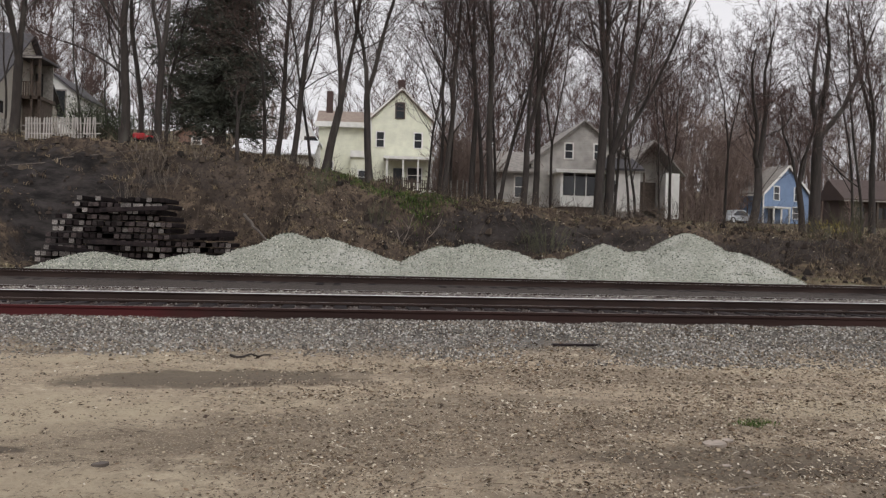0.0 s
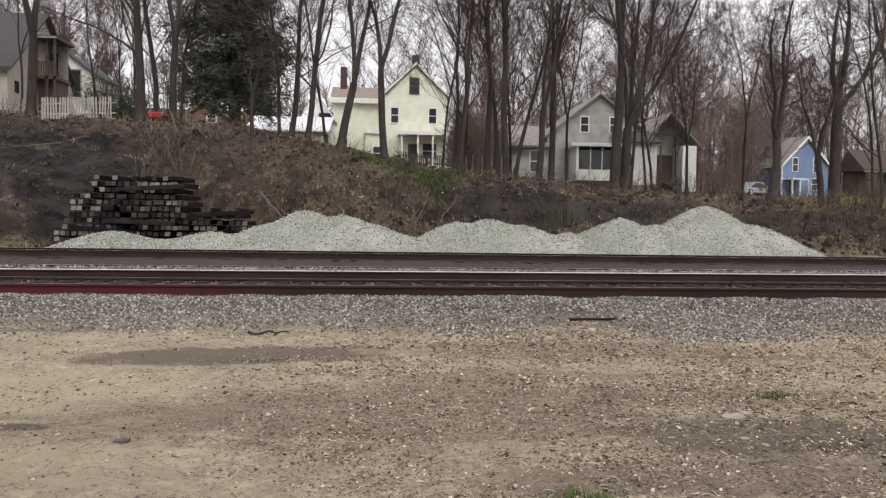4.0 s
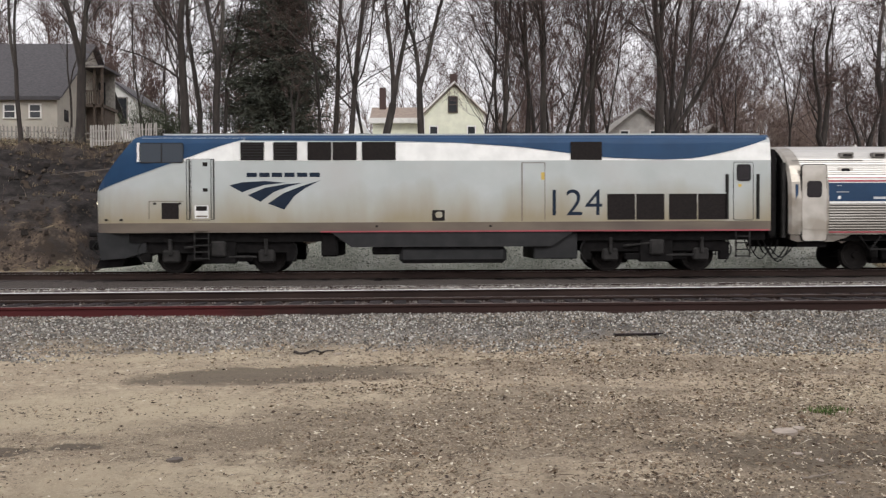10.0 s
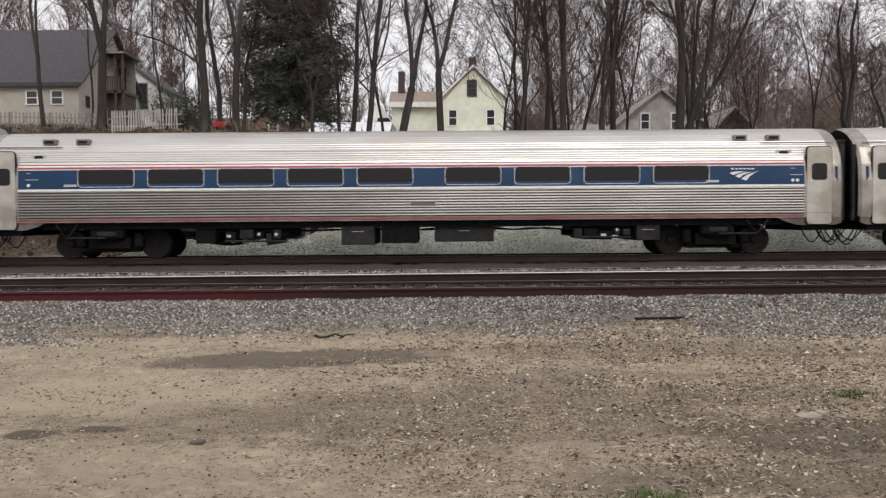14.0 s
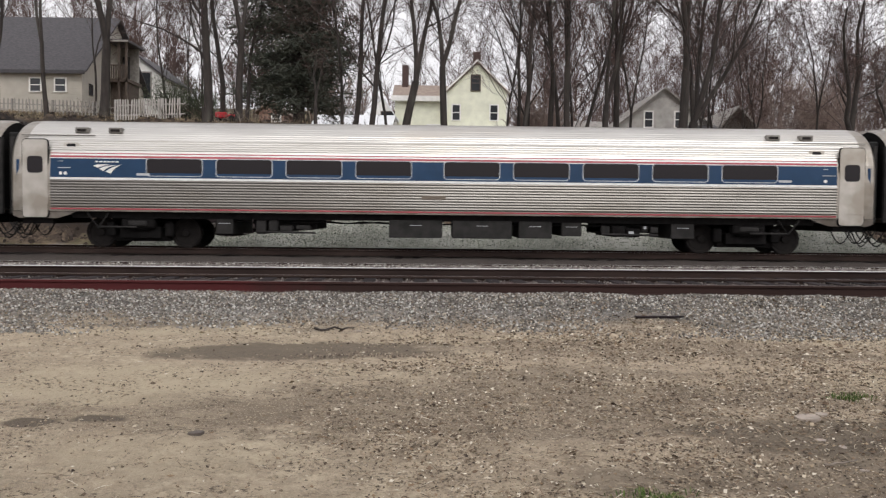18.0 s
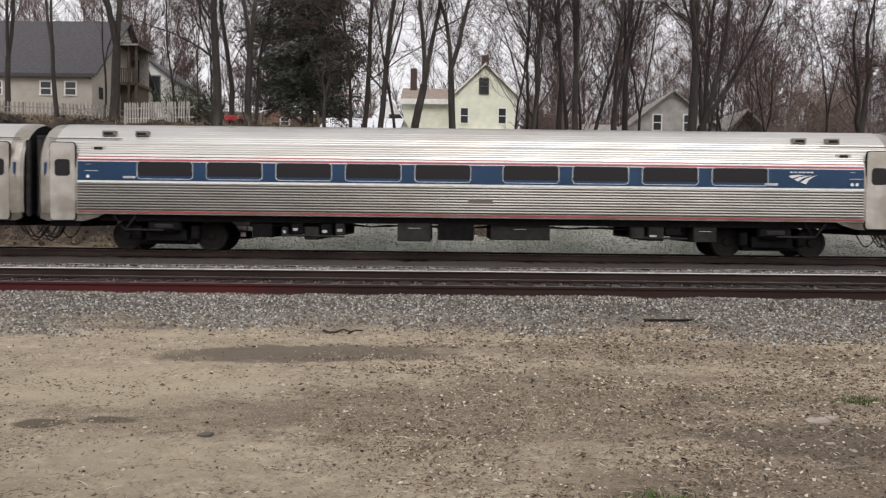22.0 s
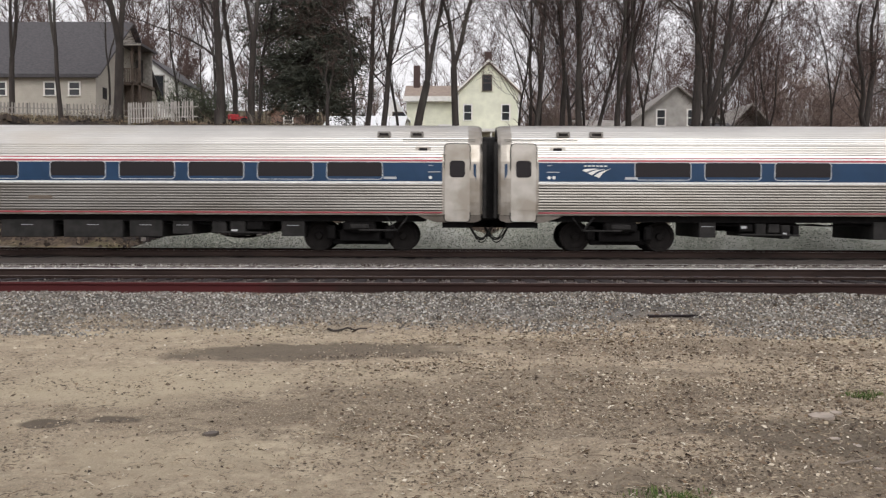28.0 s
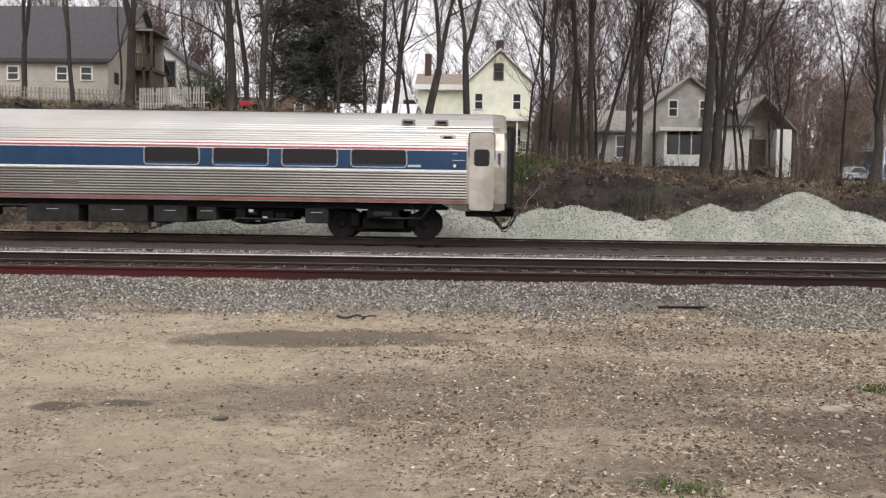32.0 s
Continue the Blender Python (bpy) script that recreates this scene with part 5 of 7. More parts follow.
HEAPS = [
    (-2.0, 32.0, [(-0.67, 0, 1.55, 0.62), (0.7, 0.1, 1.42, 0.6), (1.9, 0, 0.95, 0.5), (3.2, 0, 0.5, 0.4), (-2.2, 0, 0.9, 0.5)], 3, "heap of pale crushed stone with two soft crests"),
    (4.9, 32.0, [(-1.9, 0, 1.2, 0.6), (-0.6, 0, 1.3, 0.58), (0.7, 0, 1.06, 0.55), (2.4, 0, 0.82, 0.5)], 7, "long low heap of pale crushed stone"),
    (9.6, 32.0, [(-0.3, 0, 1.45, 0.62), (1.3, 0, 1.2, 0.6)], 12, "rounded heap of pale crushed stone"),
    (13.2, 32.0, [(-0.55, 0, 1.98, 0.66), (1.4, -0.2, 1.2, 0.55)], 17, "tallest heap of crushed stone, pointed"),
    (-7.6, 31.4, [(-1.9, 0, 0.58, 0.32), (1.5, 0, 0.6, 0.32), (4.0, 0.2, 0.75, 0.4)], 23, "flat spread of crushed stone before the tie stacks"),
]
for h in HEAPS:
    build_heap(*h)


# ---- stacks of old railway ties ----
def tie_mesh(material):
    bm = boxes((-0.1, 0.1, 0.0, 2.59, 0.0, 0.175), bevel=0.014)
    me = bpy.data.meshes.new("tie")
    bm.to_mesh(me)
    bm.free()
    me.materials.append(M["tie"])
    me.materials.append(material)
    for p in me.polygons:
        if p.normal.y < -0.7:
            p.material_index = 1
    return me


TIE_MESHES = [tie_mesh(M["tie_pale"]), tie_mesh(M["tie_mid"]), tie_mesh(M["tie"])]


def build_tie_stack(x0, x1, y0, z0, courses, left_step, seed, label, strays=()):
    """Courses of ties laid side by side, ends to the tracks; strays lie lengthwise on the ledge of a course: x, course."""
    st = empty("tie_stack", pose(0, y0, z0), label, "stack of ties", "stacks of railway ties")
    rng = random.Random(seed)
    z = 0.0
    for r in range(courses):
        a = x0 + left_step(r)
        b = x1 + rng.uniform(-0.35, 0.1) - (0.25 if r > courses - 3 else 0)
        x = a + rng.uniform(0, 0.12)
        pale = rng.random() < 0.4
        out = rng.uniform(-0.12, 0.1)
        while x < b:
            if rng.random() < (0.24 if pale else 0.12):
                pale = not pale
            if rng.random() > (0.05 if r < courses - 1 else 0.4):
                q = rng.random()
                me = TIE_MESHES[0 if q < (0.58 if pale else 0.05) else (1 if q < 0.75 else 2)]
                t = new("tie", me)
                t.parent = st
                t.matrix_local = pose(x, out + rng.uniform(-0.12, 0.12), z + rng.uniform(-0.012, 0.012), rng.uniform(-0.6, 0.6), rng.uniform(-3.5, 3.5), rng.uniform(-1.5, 1.5))
            x += 0.222 + rng.uniform(0, 0.035)
        z += 0.175 + rng.uniform(0.06, 0.085)
    for sx, course in strays:
        t = new("tie", TIE_MESHES[1])
        t.parent = st
        t.matrix_local = pose(sx, -0.26, course * 0.248 + 0.02, rng.uniform(-6, 6), rng.uniform(-2, 2), -90 + rng.uniform(-2, 2))
    return st


build_tie_stack(-12.75, -7.45, 34.4, 0.42, 11, lambda r: 0.0 if r < 2 else (0.4 if r < 5 else (0.75 if r < 8 else 1.35)), 5, "tall stack of old dark creosoted railway ties, uneven", ((-12.1, 2), (-10.6, 3), (-10.2, 8)))
build_tie_stack(-7.3, -4.95, 34.5, 0.42, 6, lambda r: 0.0 if r < 5 else 0.5, 9, "low stack of old dark railway ties", ((-7.4, 1), (-7.5, 4)))


# ---- trees ----
def wander(p, d, length, k, bend, up, rng):
    pts = [p.copy()]
    for _ in range(k):
        d = (d + Vector((rng.gauss(0, bend), rng.gauss(0, bend), rng.gauss(0, bend) + up))).normalized()
        p = p + d * (length / k)
        pts.append(p.copy())
    return pts, d


def limb(store, p, d, length, r, level, rng, spread, kids, top, gnarl=1.0):
    k = (7, 6, 5, 3, 1)[level]
    pts, _ = wander(p, d, length, k, (0.075, 0.13, 0.13, 0.14, 0.14)[level] * (gnarl if level < 2 else 1.0), (0.04, 0.06, 0.06, 0.04, 0.03)[level], rng)
    end = 0.3 if level < 3 else 0.5
    radii = [r * (1 - (1 - end) * i / k) for i in range(k + 1)]
    v, f = store[0 if level == 0 else (1 if level <= 1 else 2)]
    tube(v, f, pts, radii, (9, 6, 4, 3, 3)[level], cap=False)
    if level >= top:
        return
    n = kids[level]
    for i in range(n):
        s = (0.17 if level == 0 else 0.15) + (0.83 if level == 0 else 0.85) * (i + rng.random()) / n
        a = s * k
        j = min(k - 1, int(a))
        q = pts[j].lerp(pts[j + 1], a - j)
        along = (pts[j + 1] - pts[j]).normalized()
        side = along.orthogonal().normalized()
        side.rotate(Matrix.Rotation(rng.uniform(0, 6.283), 3, along))
        tilt = rng.uniform(0.6, 1.4) * spread
        dd = (along * math.cos(tilt) + side * math.sin(tilt)).normalized()
        rad = radii[j] * rng.uniform(0.22, 0.42)
        ll = length * (rng.uniform(0.34, 0.54) if level < 2 else rng.uniform(0.45, 0.72)) * (1.15 - 0.6 * s)
        limb(store, q, dd, ll, max(rad, 0.0095), level + 1, rng, spread, kids, top, gnarl)


def build_tree(x, y, height, r, lean=0.0, arms=(), fork=0.25, seed=1, kids=(16, 7, 4, 3), spread=0.7, label="", gnarl=1.0):
    """A bare broad-leaved tree: trunk, limbs and a crown of fine twigs. arms: how far each leader leans that parts from the trunk."""
    z = ground_z(x, y) - 0.15
    t = empty("tree", pose(x, y, z), label, "tree", "bare trees on the bank")
    rng = random.Random(seed)
    store = [([], []), ([], []), ([], [])]
    d = Vector((lean, 0, 1)).normalized()
    if arms:
        stem, _ = wander(Vector((0, 0, 0)), d, height * fork, 5, 0.025 * gnarl, 0.0, rng)
        tube(*store[0], stem, [r * 1.35, r * 1.06, r, r * 0.97, r * 0.94, r * 0.9], 10, cap=False)
        for k, a in enumerate(arms):
            dd = Vector((a, rng.uniform(-0.12, 0.12), 1)).normalized()
            thick = r * (0.74 if len(arms) == 2 else 0.62) * rng.uniform(0.88, 1.05)
            n0 = max(6, kids[0] - (3 if len(arms) == 2 else 5))
            limb(store, stem[-1] - dd * 0.12, dd, height * (1 - fork) * rng.uniform(0.85, 1.05), thick, 0, rng, spread, (n0,) + kids[1:], 4, gnarl)
    else:
        tube(*store[0], [Vector((0, 0, -0.1)), d * 0.35, d * 0.9], [r * 1.45, r * 1.15, r * 0.97], 10, cap=False)
        limb(store, Vector((0, 0, 0)), d, height, r, 0, rng, spread, kids, 4, gnarl)
    mesh_ob("trunk", *store[0], M["bark"], t, smooth=True)
    mesh_ob("branchwork", *store[1], M["bark"], t, smooth=True)
    mesh_ob("crown", *store[2], M["twig"], t, label="crown of fine bare twigs")
    return t


TREES = [
    # x, y, height, radius, lean, the leaders' leans, where they part
    (-24.5, 47, 18, 0.18, 0.0, (-0.1, 0.1), 0.25), (-19.9, 43, 18, 0.13, -0.05, (-0.08, 0.02), 0.3), (-17.4, 44, 18, 0.27, 0.0, (-0.16, 0.02), 0.3),
    (-14.9, 46, 13, 0.08, -0.08, (), 0), (-11.75, 43, 19, 0.28, -0.13, (), 0), (-11.55, 45, 19, 0.17, -0.01, (), 0),
    (-10.2, 43, 19, 0.2, 0.03, (-0.12, 0.05), 0.32), (-10.5, 46, 18, 0.12, 0.05, (), 0), (-5.85, 40, 6, 0.1, -0.06, (-0.25, 0.12), 0.5),
    (-5.2, 45, 17, 0.11, 0.0, (), 0), (-4.5, 44.5, 19, 0.17, 0.05, (), 0), (-3.5, 42, 19, 0.18, 0.11, (), 0), (-2.8, 46, 18, 0.1, 0.0, (), 0),
    (-1.9, 42, 19, 0.23, 0.12, (-0.04, 0.16), 0.25), (0.3, 42, 18, 0.2, -0.06, (-0.03, 0.3), 0.34), (3.5, 46, 17, 0.08, 0.01, (), 0),
    (4.06, 45, 18, 0.12, -0.01, (), 0), (4.2, 44, 20, 0.18, 0.08, (), 0), (5.8, 45, 19, 0.18, 0.0, (-0.06, 0.07), 0.35), (6.45, 46, 20, 0.15, -0.03, (), 0),
    (6.75, 44, 20, 0.2, -0.05, (-0.1, 0.04), 0.4), (7.4, 45.5, 19, 0.14, 0.05, (), 0), (8.35, 43.5, 18, 0.2, 0.06, (-0.1, 0.08, 0.3), 0.3), (9.5, 46, 20, 0.2, 0.01, (-0.08, 0.1), 0.4),
    (12.1, 42.5, 20, 0.27, -0.05, (-0.1, 0.0), 0.4), (12.62, 42.7, 19, 0.28, 0.05, (0.02, 0.14, 0.3, 0.5), 0.25), (17.4, 48, 14, 0.07, -0.02, (), 0),
    (20.5, 43, 15, 0.25, 0.17, (-0.28, 0.13), 0.33), (23.95, 44, 12, 0.2, -0.1, (-0.4, -0.04, 0.2), 0.32), (24.75, 44.2, 19, 0.33, 0.02, (-0.02, 0.1, 0.75), 0.4),
    (28.6, 46, 19, 0.11, 0.02, (), 0), (30.5, 48, 20, 0.22, 0.0, (-0.1, 0.12), 0.3),
    # a second row behind
    (16.8, 52, 18, 0.1, 0.0, (), 0), (19.2, 58, 19, 0.12, 0.0, (), 0), (5.2, 50, 20, 0.1, 0.0, (-0.1, 0.1), 0.3), (8.2, 52, 21, 0.11, 0.02, (), 0), (11.5, 51, 20, 0.1, 0.0, (-0.1, 0.1), 0.3),
    (15.2, 50, 18, 0.11, 0.02, (-0.12, 0.14), 0.3), (18.3, 49, 17, 0.1, 0.0, (-0.12, 0.1), 0.3), (26.0, 54, 20, 0.11, 0.0, (), 0), (22.6, 51, 18, 0.1, 0.0, (-0.1, 0.12), 0.3), (33.5, 55, 20, 0.12, 0.0, (), 0),
    (-14.5, 52, 16, 0.08, 0.0, (-0.1, 0.12), 0.25), (-21.5, 53, 16, 0.08, 0.0, (-0.1, 0.15), 0.3), (-16.5, 56, 15, 0.07, 0.0, (-0.12, 0.1), 0.3),
]
for i, (tx, ty, th, tr_, tl, arms, fk) in enumerate(TREES):
    th, tr_ = th * 0.74, tr_ * 0.86
    gnarled = tx in (20.5, 23.95, 24.75)
    build_tree(tx, ty, th, tr_, tl, arms, fk, 100 + i, (6, 4, 3, 1) if th < 6 else (16, 7, 4, 3), gnarl=2.1 if gnarled else 0.95, spread=0.8 if gnarled else 0.66,
               label="gnarled bare tree with crooked dark limbs" if gnarled else ("tall bare deciduous tree, forked, with grey-brown bark" if arms else ("slender bare tree with a thin straight trunk" if tr_ < 0.125 else "tall bare deciduous tree with a straight grey-brown trunk")))


def build_spruce(x, y, height, width, seed):
    """A tall dark conifer with drooping, ragged boughs."""
    t = empty("conifer", pose(x, y, ground_z(x, y) - 0.2), "tall dense dark green conifer with ragged boughs", "tree")
    rng = random.Random(seed)
    v, f = [], []
    tube(v, f, [Vector((0, 0, 0)), Vector((0.1, 0, height * 0.5)), Vector((0, 0, height))], [0.35, 0.22, 0.05], 9)
    mesh_ob("trunk", v, f, M["bark"], t, smooth=True)
    bv, bf, nv, nf = [], [], [], []
    for i in range(380):
        s = 0.1 + 0.9 * (i + rng.random()) / 380
        z = height * s
        reach = width * 0.5 * (0.6 + 0.4 * math.sin(math.pi * min(1.0, s * 1.2 + 0.2))) * (1.1 - s ** 3) * rng.uniform(0.6, 1.12)
        a = rng.uniform(0, 6.283)
        d = Vector((math.cos(a), math.sin(a), rng.uniform(-0.2, 0.25))).normalized()
        pts, _ = wander(Vector((0, 0, z)), d, reach, 5, 0.1, -0.05, rng)
        tube(bv, bf, pts, [0.05, 0.04, 0.03, 0.022, 0.015, 0.01], 4, cap=False)
        for _ in range(140):
            q = rng.uniform(0.1, 1.0) ** 0.8 * 5
            j = min(4, int(q))
            p = pts[j].lerp(pts[j + 1], q - j) + Vector((rng.gauss(0, 0.3), rng.gauss(0, 0.3), rng.gauss(-0.12, 0.2)))
            e = Vector((rng.gauss(0, 0.8) + d.x, rng.gauss(0, 0.8) + d.y, rng.gauss(-0.35, 0.5))).normalized()
            w = e.orthogonal().normalized()
            w.rotate(Matrix.Rotation(rng.uniform(0, 6.28), 3, e))
            L, W = rng.uniform(0.16, 0.36), rng.uniform(0.02, 0.045)
            b = len(nv)
            nv += [p - w * W, p + w * W, p + e * L + w * W * 0.4, p + e * L - w * W * 0.4]
            nf.append((b, b + 1, b + 2, b + 3))
    tagged(mesh_ob("branchwork", bv, bf, M["bark"], t), kind="stuff")
    tagged(mesh_ob("crown", nv, nf, M["needle"], t), "dark green needle sprays", kind="stuff")
    return t


build_spruce(-8.1, 48.5, 17, 7.2, 4)


def bare_stand(count, place, heights, thick, twigs, seed):
    """Stems with ascending boughs and fine twigs, joined into one wood."""
    rng = random.Random(seed)
    v, f = [], []
    for n in range(count):
        x, y = place(rng)
        h = rng.uniform(*heights)
        p = Vector((x, y, ground_z(x, y) - 0.3))
        pts, _ = wander(p, Vector((rng.gauss(0, 0.04), 0, 1)), h, 5, 0.05, 0.03, rng)
        r = rng.uniform(*thick)
        tube(v, f, pts, [r, r * 0.85, r * 0.7, r * 0.5, r * 0.3, 0.02], 4, cap=False)
        for i in range(18):
            q = rng.uniform(0.9, 4.9)
            j = int(q)
            o = pts[j].lerp(pts[j + 1], q - j)
            a = rng.uniform(0, 6.28)
            d = Vector((math.cos(a), math.sin(a), rng.uniform(0.6, 1.8))).normalized()
            lp, _ = wander(o, d, h * rng.uniform(0.14, 0.3), 2, 0.12, 0.08, rng)
            tube(v, f, lp, [r * 0.32, r * 0.2, 0.015], 3, cap=False)
            for _ in range(twigs):
                q2 = rng.uniform(0.3, 1.98)
                j2 = int(q2)
                o2 = lp[j2].lerp(lp[j2 + 1], q2 - j2)
                d2 = (d + Vector((rng.gauss(0, 0.6), rng.gauss(0, 0.6), rng.gauss(0.2, 0.4)))).normalized()
                e2 = o2 + d2 * h * rng.uniform(0.05, 0.13)
                w = d2.orthogonal().normalized() * 0.02
                b = len(v)
                v += [o2 - w, o2 + w, e2]
                f.append((b, b + 1, b + 2))
    return v, f


def far_place(rng):
    while True:
        y = rng.uniform(90, 150)
        x = rng.uniform(-0.6, 0.85) * y
        if x < 0.1 * y and rng.random() < 0.72:
            continue
        if not (0.42 < x / y < 0.68 and y < 112) and not (0.0 < x < 8 and y < 96):
            return x, y


def thicket_place(rng):
    y = rng.uniform(87, 97)
    return y * rng.uniform(0.375, 0.487), y


def back_thicket_place(rng):
    y = rng.uniform(112, 135)
    return y * rng.uniform(0.43, 0.72), y


def gap_thicket_place(rng):
    y = rng.uniform(88, 100)
    return y * rng.uniform(-0.17, 0.24), y


def left_thicket_place(rng):
    y = rng.uniform(82, 100)
    return y * rng.uniform(-0.42, -0.13), y


def yard_thicket_place(rng):
    y = rng.uniform(56, 66)
    return y * rng.uniform(0.08, 0.15), y


def low_thicket_place(rng):
    y = rng.uniform(54, 70)
    return y * (rng.uniform(0.4, 0.44) if rng.random() < 0.5 else rng.uniform(0.6, 0.75)), y


tagged(mesh_ob("far_woods", *bare_stand(330, far_place, (15, 23), (0.06, 0.13), 22, 77), M["twig"]), "bare grey-brown woods on the rising ground", "woods", kind="stuff")
tagged(mesh_ob("thicket", *bare_stand(70, thicket_place, (5, 12), (0.04, 0.09), 26, 78), M["thicket"]), "dense reddish-brown thicket of saplings behind the street", "thicket", kind="stuff")
tagged(mesh_ob("thicket", *bare_stand(100, back_thicket_place, (9, 16), (0.05, 0.1), 20, 80), M["thicket"]), "tall dense reddish-brown saplings behind the blue house", "thicket", kind="stuff")
tagged(mesh_ob("thicket", *bare_stand(130, gap_thicket_place, (3, 7.5), (0.03, 0.06), 20, 81), M["thicket"]), "brown undergrowth behind the yellow house", "thicket", kind="stuff")
tagged(mesh_ob("thicket", *bare_stand(70, left_thicket_place, (5, 12), (0.03, 0.07), 20, 83), M["twig"]), "grey-brown bare trees behind the garage", "thicket", kind="stuff")
tagged(mesh_ob("thicket", *bare_stand(60, yard_thicket_place, (2.5, 6), (0.02, 0.05), 16, 84), M["thicket"]), "brown saplings between the yellow and the white house", "thicket", kind="stuff")
tagged(mesh_ob("thicket", *bare_stand(36, low_thicket_place, (1.5, 3.5), (0.02, 0.03), 20, 79), M["thicket"]), "low brown bushes on the bank's top", "thicket", kind="stuff")


def build_shrub(x, y, h, w, seed):
    """A rounded evergreen shrub of small leaf sprays on many stems."""
    s = empty("shrub", pose(x, y, ground_z(x, y)), "grey-green evergreen shrub behind the picket fence", "shrub")
    rng = random.Random(seed)
    bv, bf, nv, nf = [], [], [], []
    for _ in range(60):
        a = rng.uniform(0, 6.28)
        d = Vector((math.cos(a) * w / h * 0.6, math.sin(a) * w / h * 0.6, rng.uniform(0.4, 1.2))).normalized()
        pts, _ = wander(Vector((0, 0, 0)), d, h * rng.uniform(0.6, 1.1), 4, 0.15, 0.0, rng)
        tube(bv, bf, pts, [0.02, 0.016, 0.012, 0.008, 0.005], 3, cap=False)
        for _ in range(60):
            q = rng.uniform(0.8, 3.99)
            j = int(q)
            p = pts[j].lerp(pts[j + 1], q - j) + Vector((rng.gauss(0, 0.13), rng.gauss(0, 0.13), rng.gauss(0, 0.13)))
            e = Vector((rng.gauss(0, 1), rng.gauss(0, 1), rng.gauss(0, 1))).normalized()
            g = e.orthogonal().normalized() * rng.uniform(0.012, 0.025)
            b = len(nv)
            nv += [p - g, p + g, p + e * rng.uniform(0.06, 0.12)]
            nf.append((b, b + 1, b + 2))
    mesh_ob("stem", bv, bf, M["bark"], s)
    mesh_ob("foliage", nv, nf, M["shrub_leaf"], s)


M["shrub_leaf"] = mat("shrub_leaf", (0.05, 0.065, 0.035), (0.085, 0.1, 0.06), 2, 0.8)
build_shrub(-14.2, 46.2, 3.0, 2.6, 3)
build_shrub(-13.0, 46.6, 2.2, 2.2, 4)
build_shrub(-15.2, 47.4, 2.6, 2.2, 5)


# ---- saplings on the bank ----
def build_sapling(x, y, h, w, n, seed, material, name, label):
    """Many thin upright stems from one root."""
    s = empty(name, pose(x, y, ground_z(x, y) - 0.05), label, "shrub", "saplings on the bank")
    rng = random.Random(seed)
    v, f = [], []
    for _ in range(n):
        p = Vector((rng.gauss(0, w * 0.3), rng.gauss(0, w * 0.2), 0))
        pts, e = wander(p, Vector((p.x / h * 1.6 + rng.gauss(0, 0.12), rng.gauss(0, 0.12), 1)).normalized(), h * rng.uniform(0.5, 1.0), 5, 0.07, 0.02, rng)
        r = rng.uniform(0.007, 0.013)
        tube(v, f, pts, [r, r * 0.9, r * 0.8, r * 0.65, r * 0.5, r * 0.3], 3, cap=False)
        for _ in range(7):
            q = rng.uniform(1, 4.9)
            j = int(q)
            o = pts[j].lerp(pts[j + 1], q - j)
            d = (e + Vector((rng.gauss(0, 0.45), rng.gauss(0, 0.45), rng.gauss(0.3, 0.3)))).normalized()
            tube(v, f, [o, o + d * h * rng.uniform(0.1, 0.25)], [r * 0.6, r * 0.35], 3, cap=False)
    mesh_ob("stem", v, f, material, s)
    return s


for k, (sx, sy, sh, sw, sn) in enumerate(((8.2, 36.6, 1.9, 1.0, 26), (7.5, 37.0, 1.4, 0.8, 16), (24.2, 39.5, 2.5, 1.0, 34), (22.0, 38.8, 1.3, 1.0, 22), (-1.9, 38.6, 1.7, 0.7, 22), (0.6, 38.0, 1.2, 0.7, 18))):
    build_sapling(sx, sy, sh, sw, sn, 300 + k, M["willow"], "sapling", "clump of greenish upright sapling stems")
for k, (sx, sy, sh) in enumerate(((-10.3, 38.6, 1.4), (-9.5, 39.0, 1.6), (-8.7, 38.7, 1.5), (-9.9, 39.6, 1.2), (-7.4, 39.4, 1.2))):
    build_sapling(sx, sy, sh, 1.0, 14, 360 + k, M["dry_stem"], "sapling", "clump of thin dry grey-brown stems")
for k, (sx, sy) in enumerate(((25.0, 42.6), (25.9, 42.9), (24.4, 42.4))):
    build_sapling(sx, sy, 1.0, 0.8, 30, 330 + k, M["blossom"], "flowering_shrub", "small shrub with yellow blossom on bare stems")


# ---- houses on the bank ----
def siding(name, c, dark=0.86):
    """Clapboard: paint with fine lap shadows given by relief alone."""
    m = mat(name, c, tuple(v * dark for v in c), 1.5, 0.7, c3=tuple(v * 0.8 for v in c), scale3=0.5, cover=0.62)
    nt = m.node_tree
    b = nt.nodes["Principled BSDF"]
    tc, sep, mth = nt.nodes.new("ShaderNodeTexCoord"), nt.nodes.new("ShaderNodeSeparateXYZ"), nt.nodes.new("ShaderNodeMath")
    nt.links.new(tc.outputs["Object"], sep.inputs[0])
    mth.operation = "FRACT"
    mul = nt.nodes.new("ShaderNodeMath")
    mul.operation = "MULTIPLY"
    mul.inputs[1].default_value = 7.5
    nt.links.new(sep.outputs[2], mul.inputs[0])
    nt.links.new(mul.outputs[0], mth.inputs[0])
    bp = nt.nodes.new("ShaderNodeBump")
    bp.inputs["Distance"].default_value = 0.02
    bp.invert = True
    nt.links.new(mth.outputs[0], bp.inputs["Height"])
    nt.links.new(bp.outputs[0], b.inputs["Normal"])
    return m


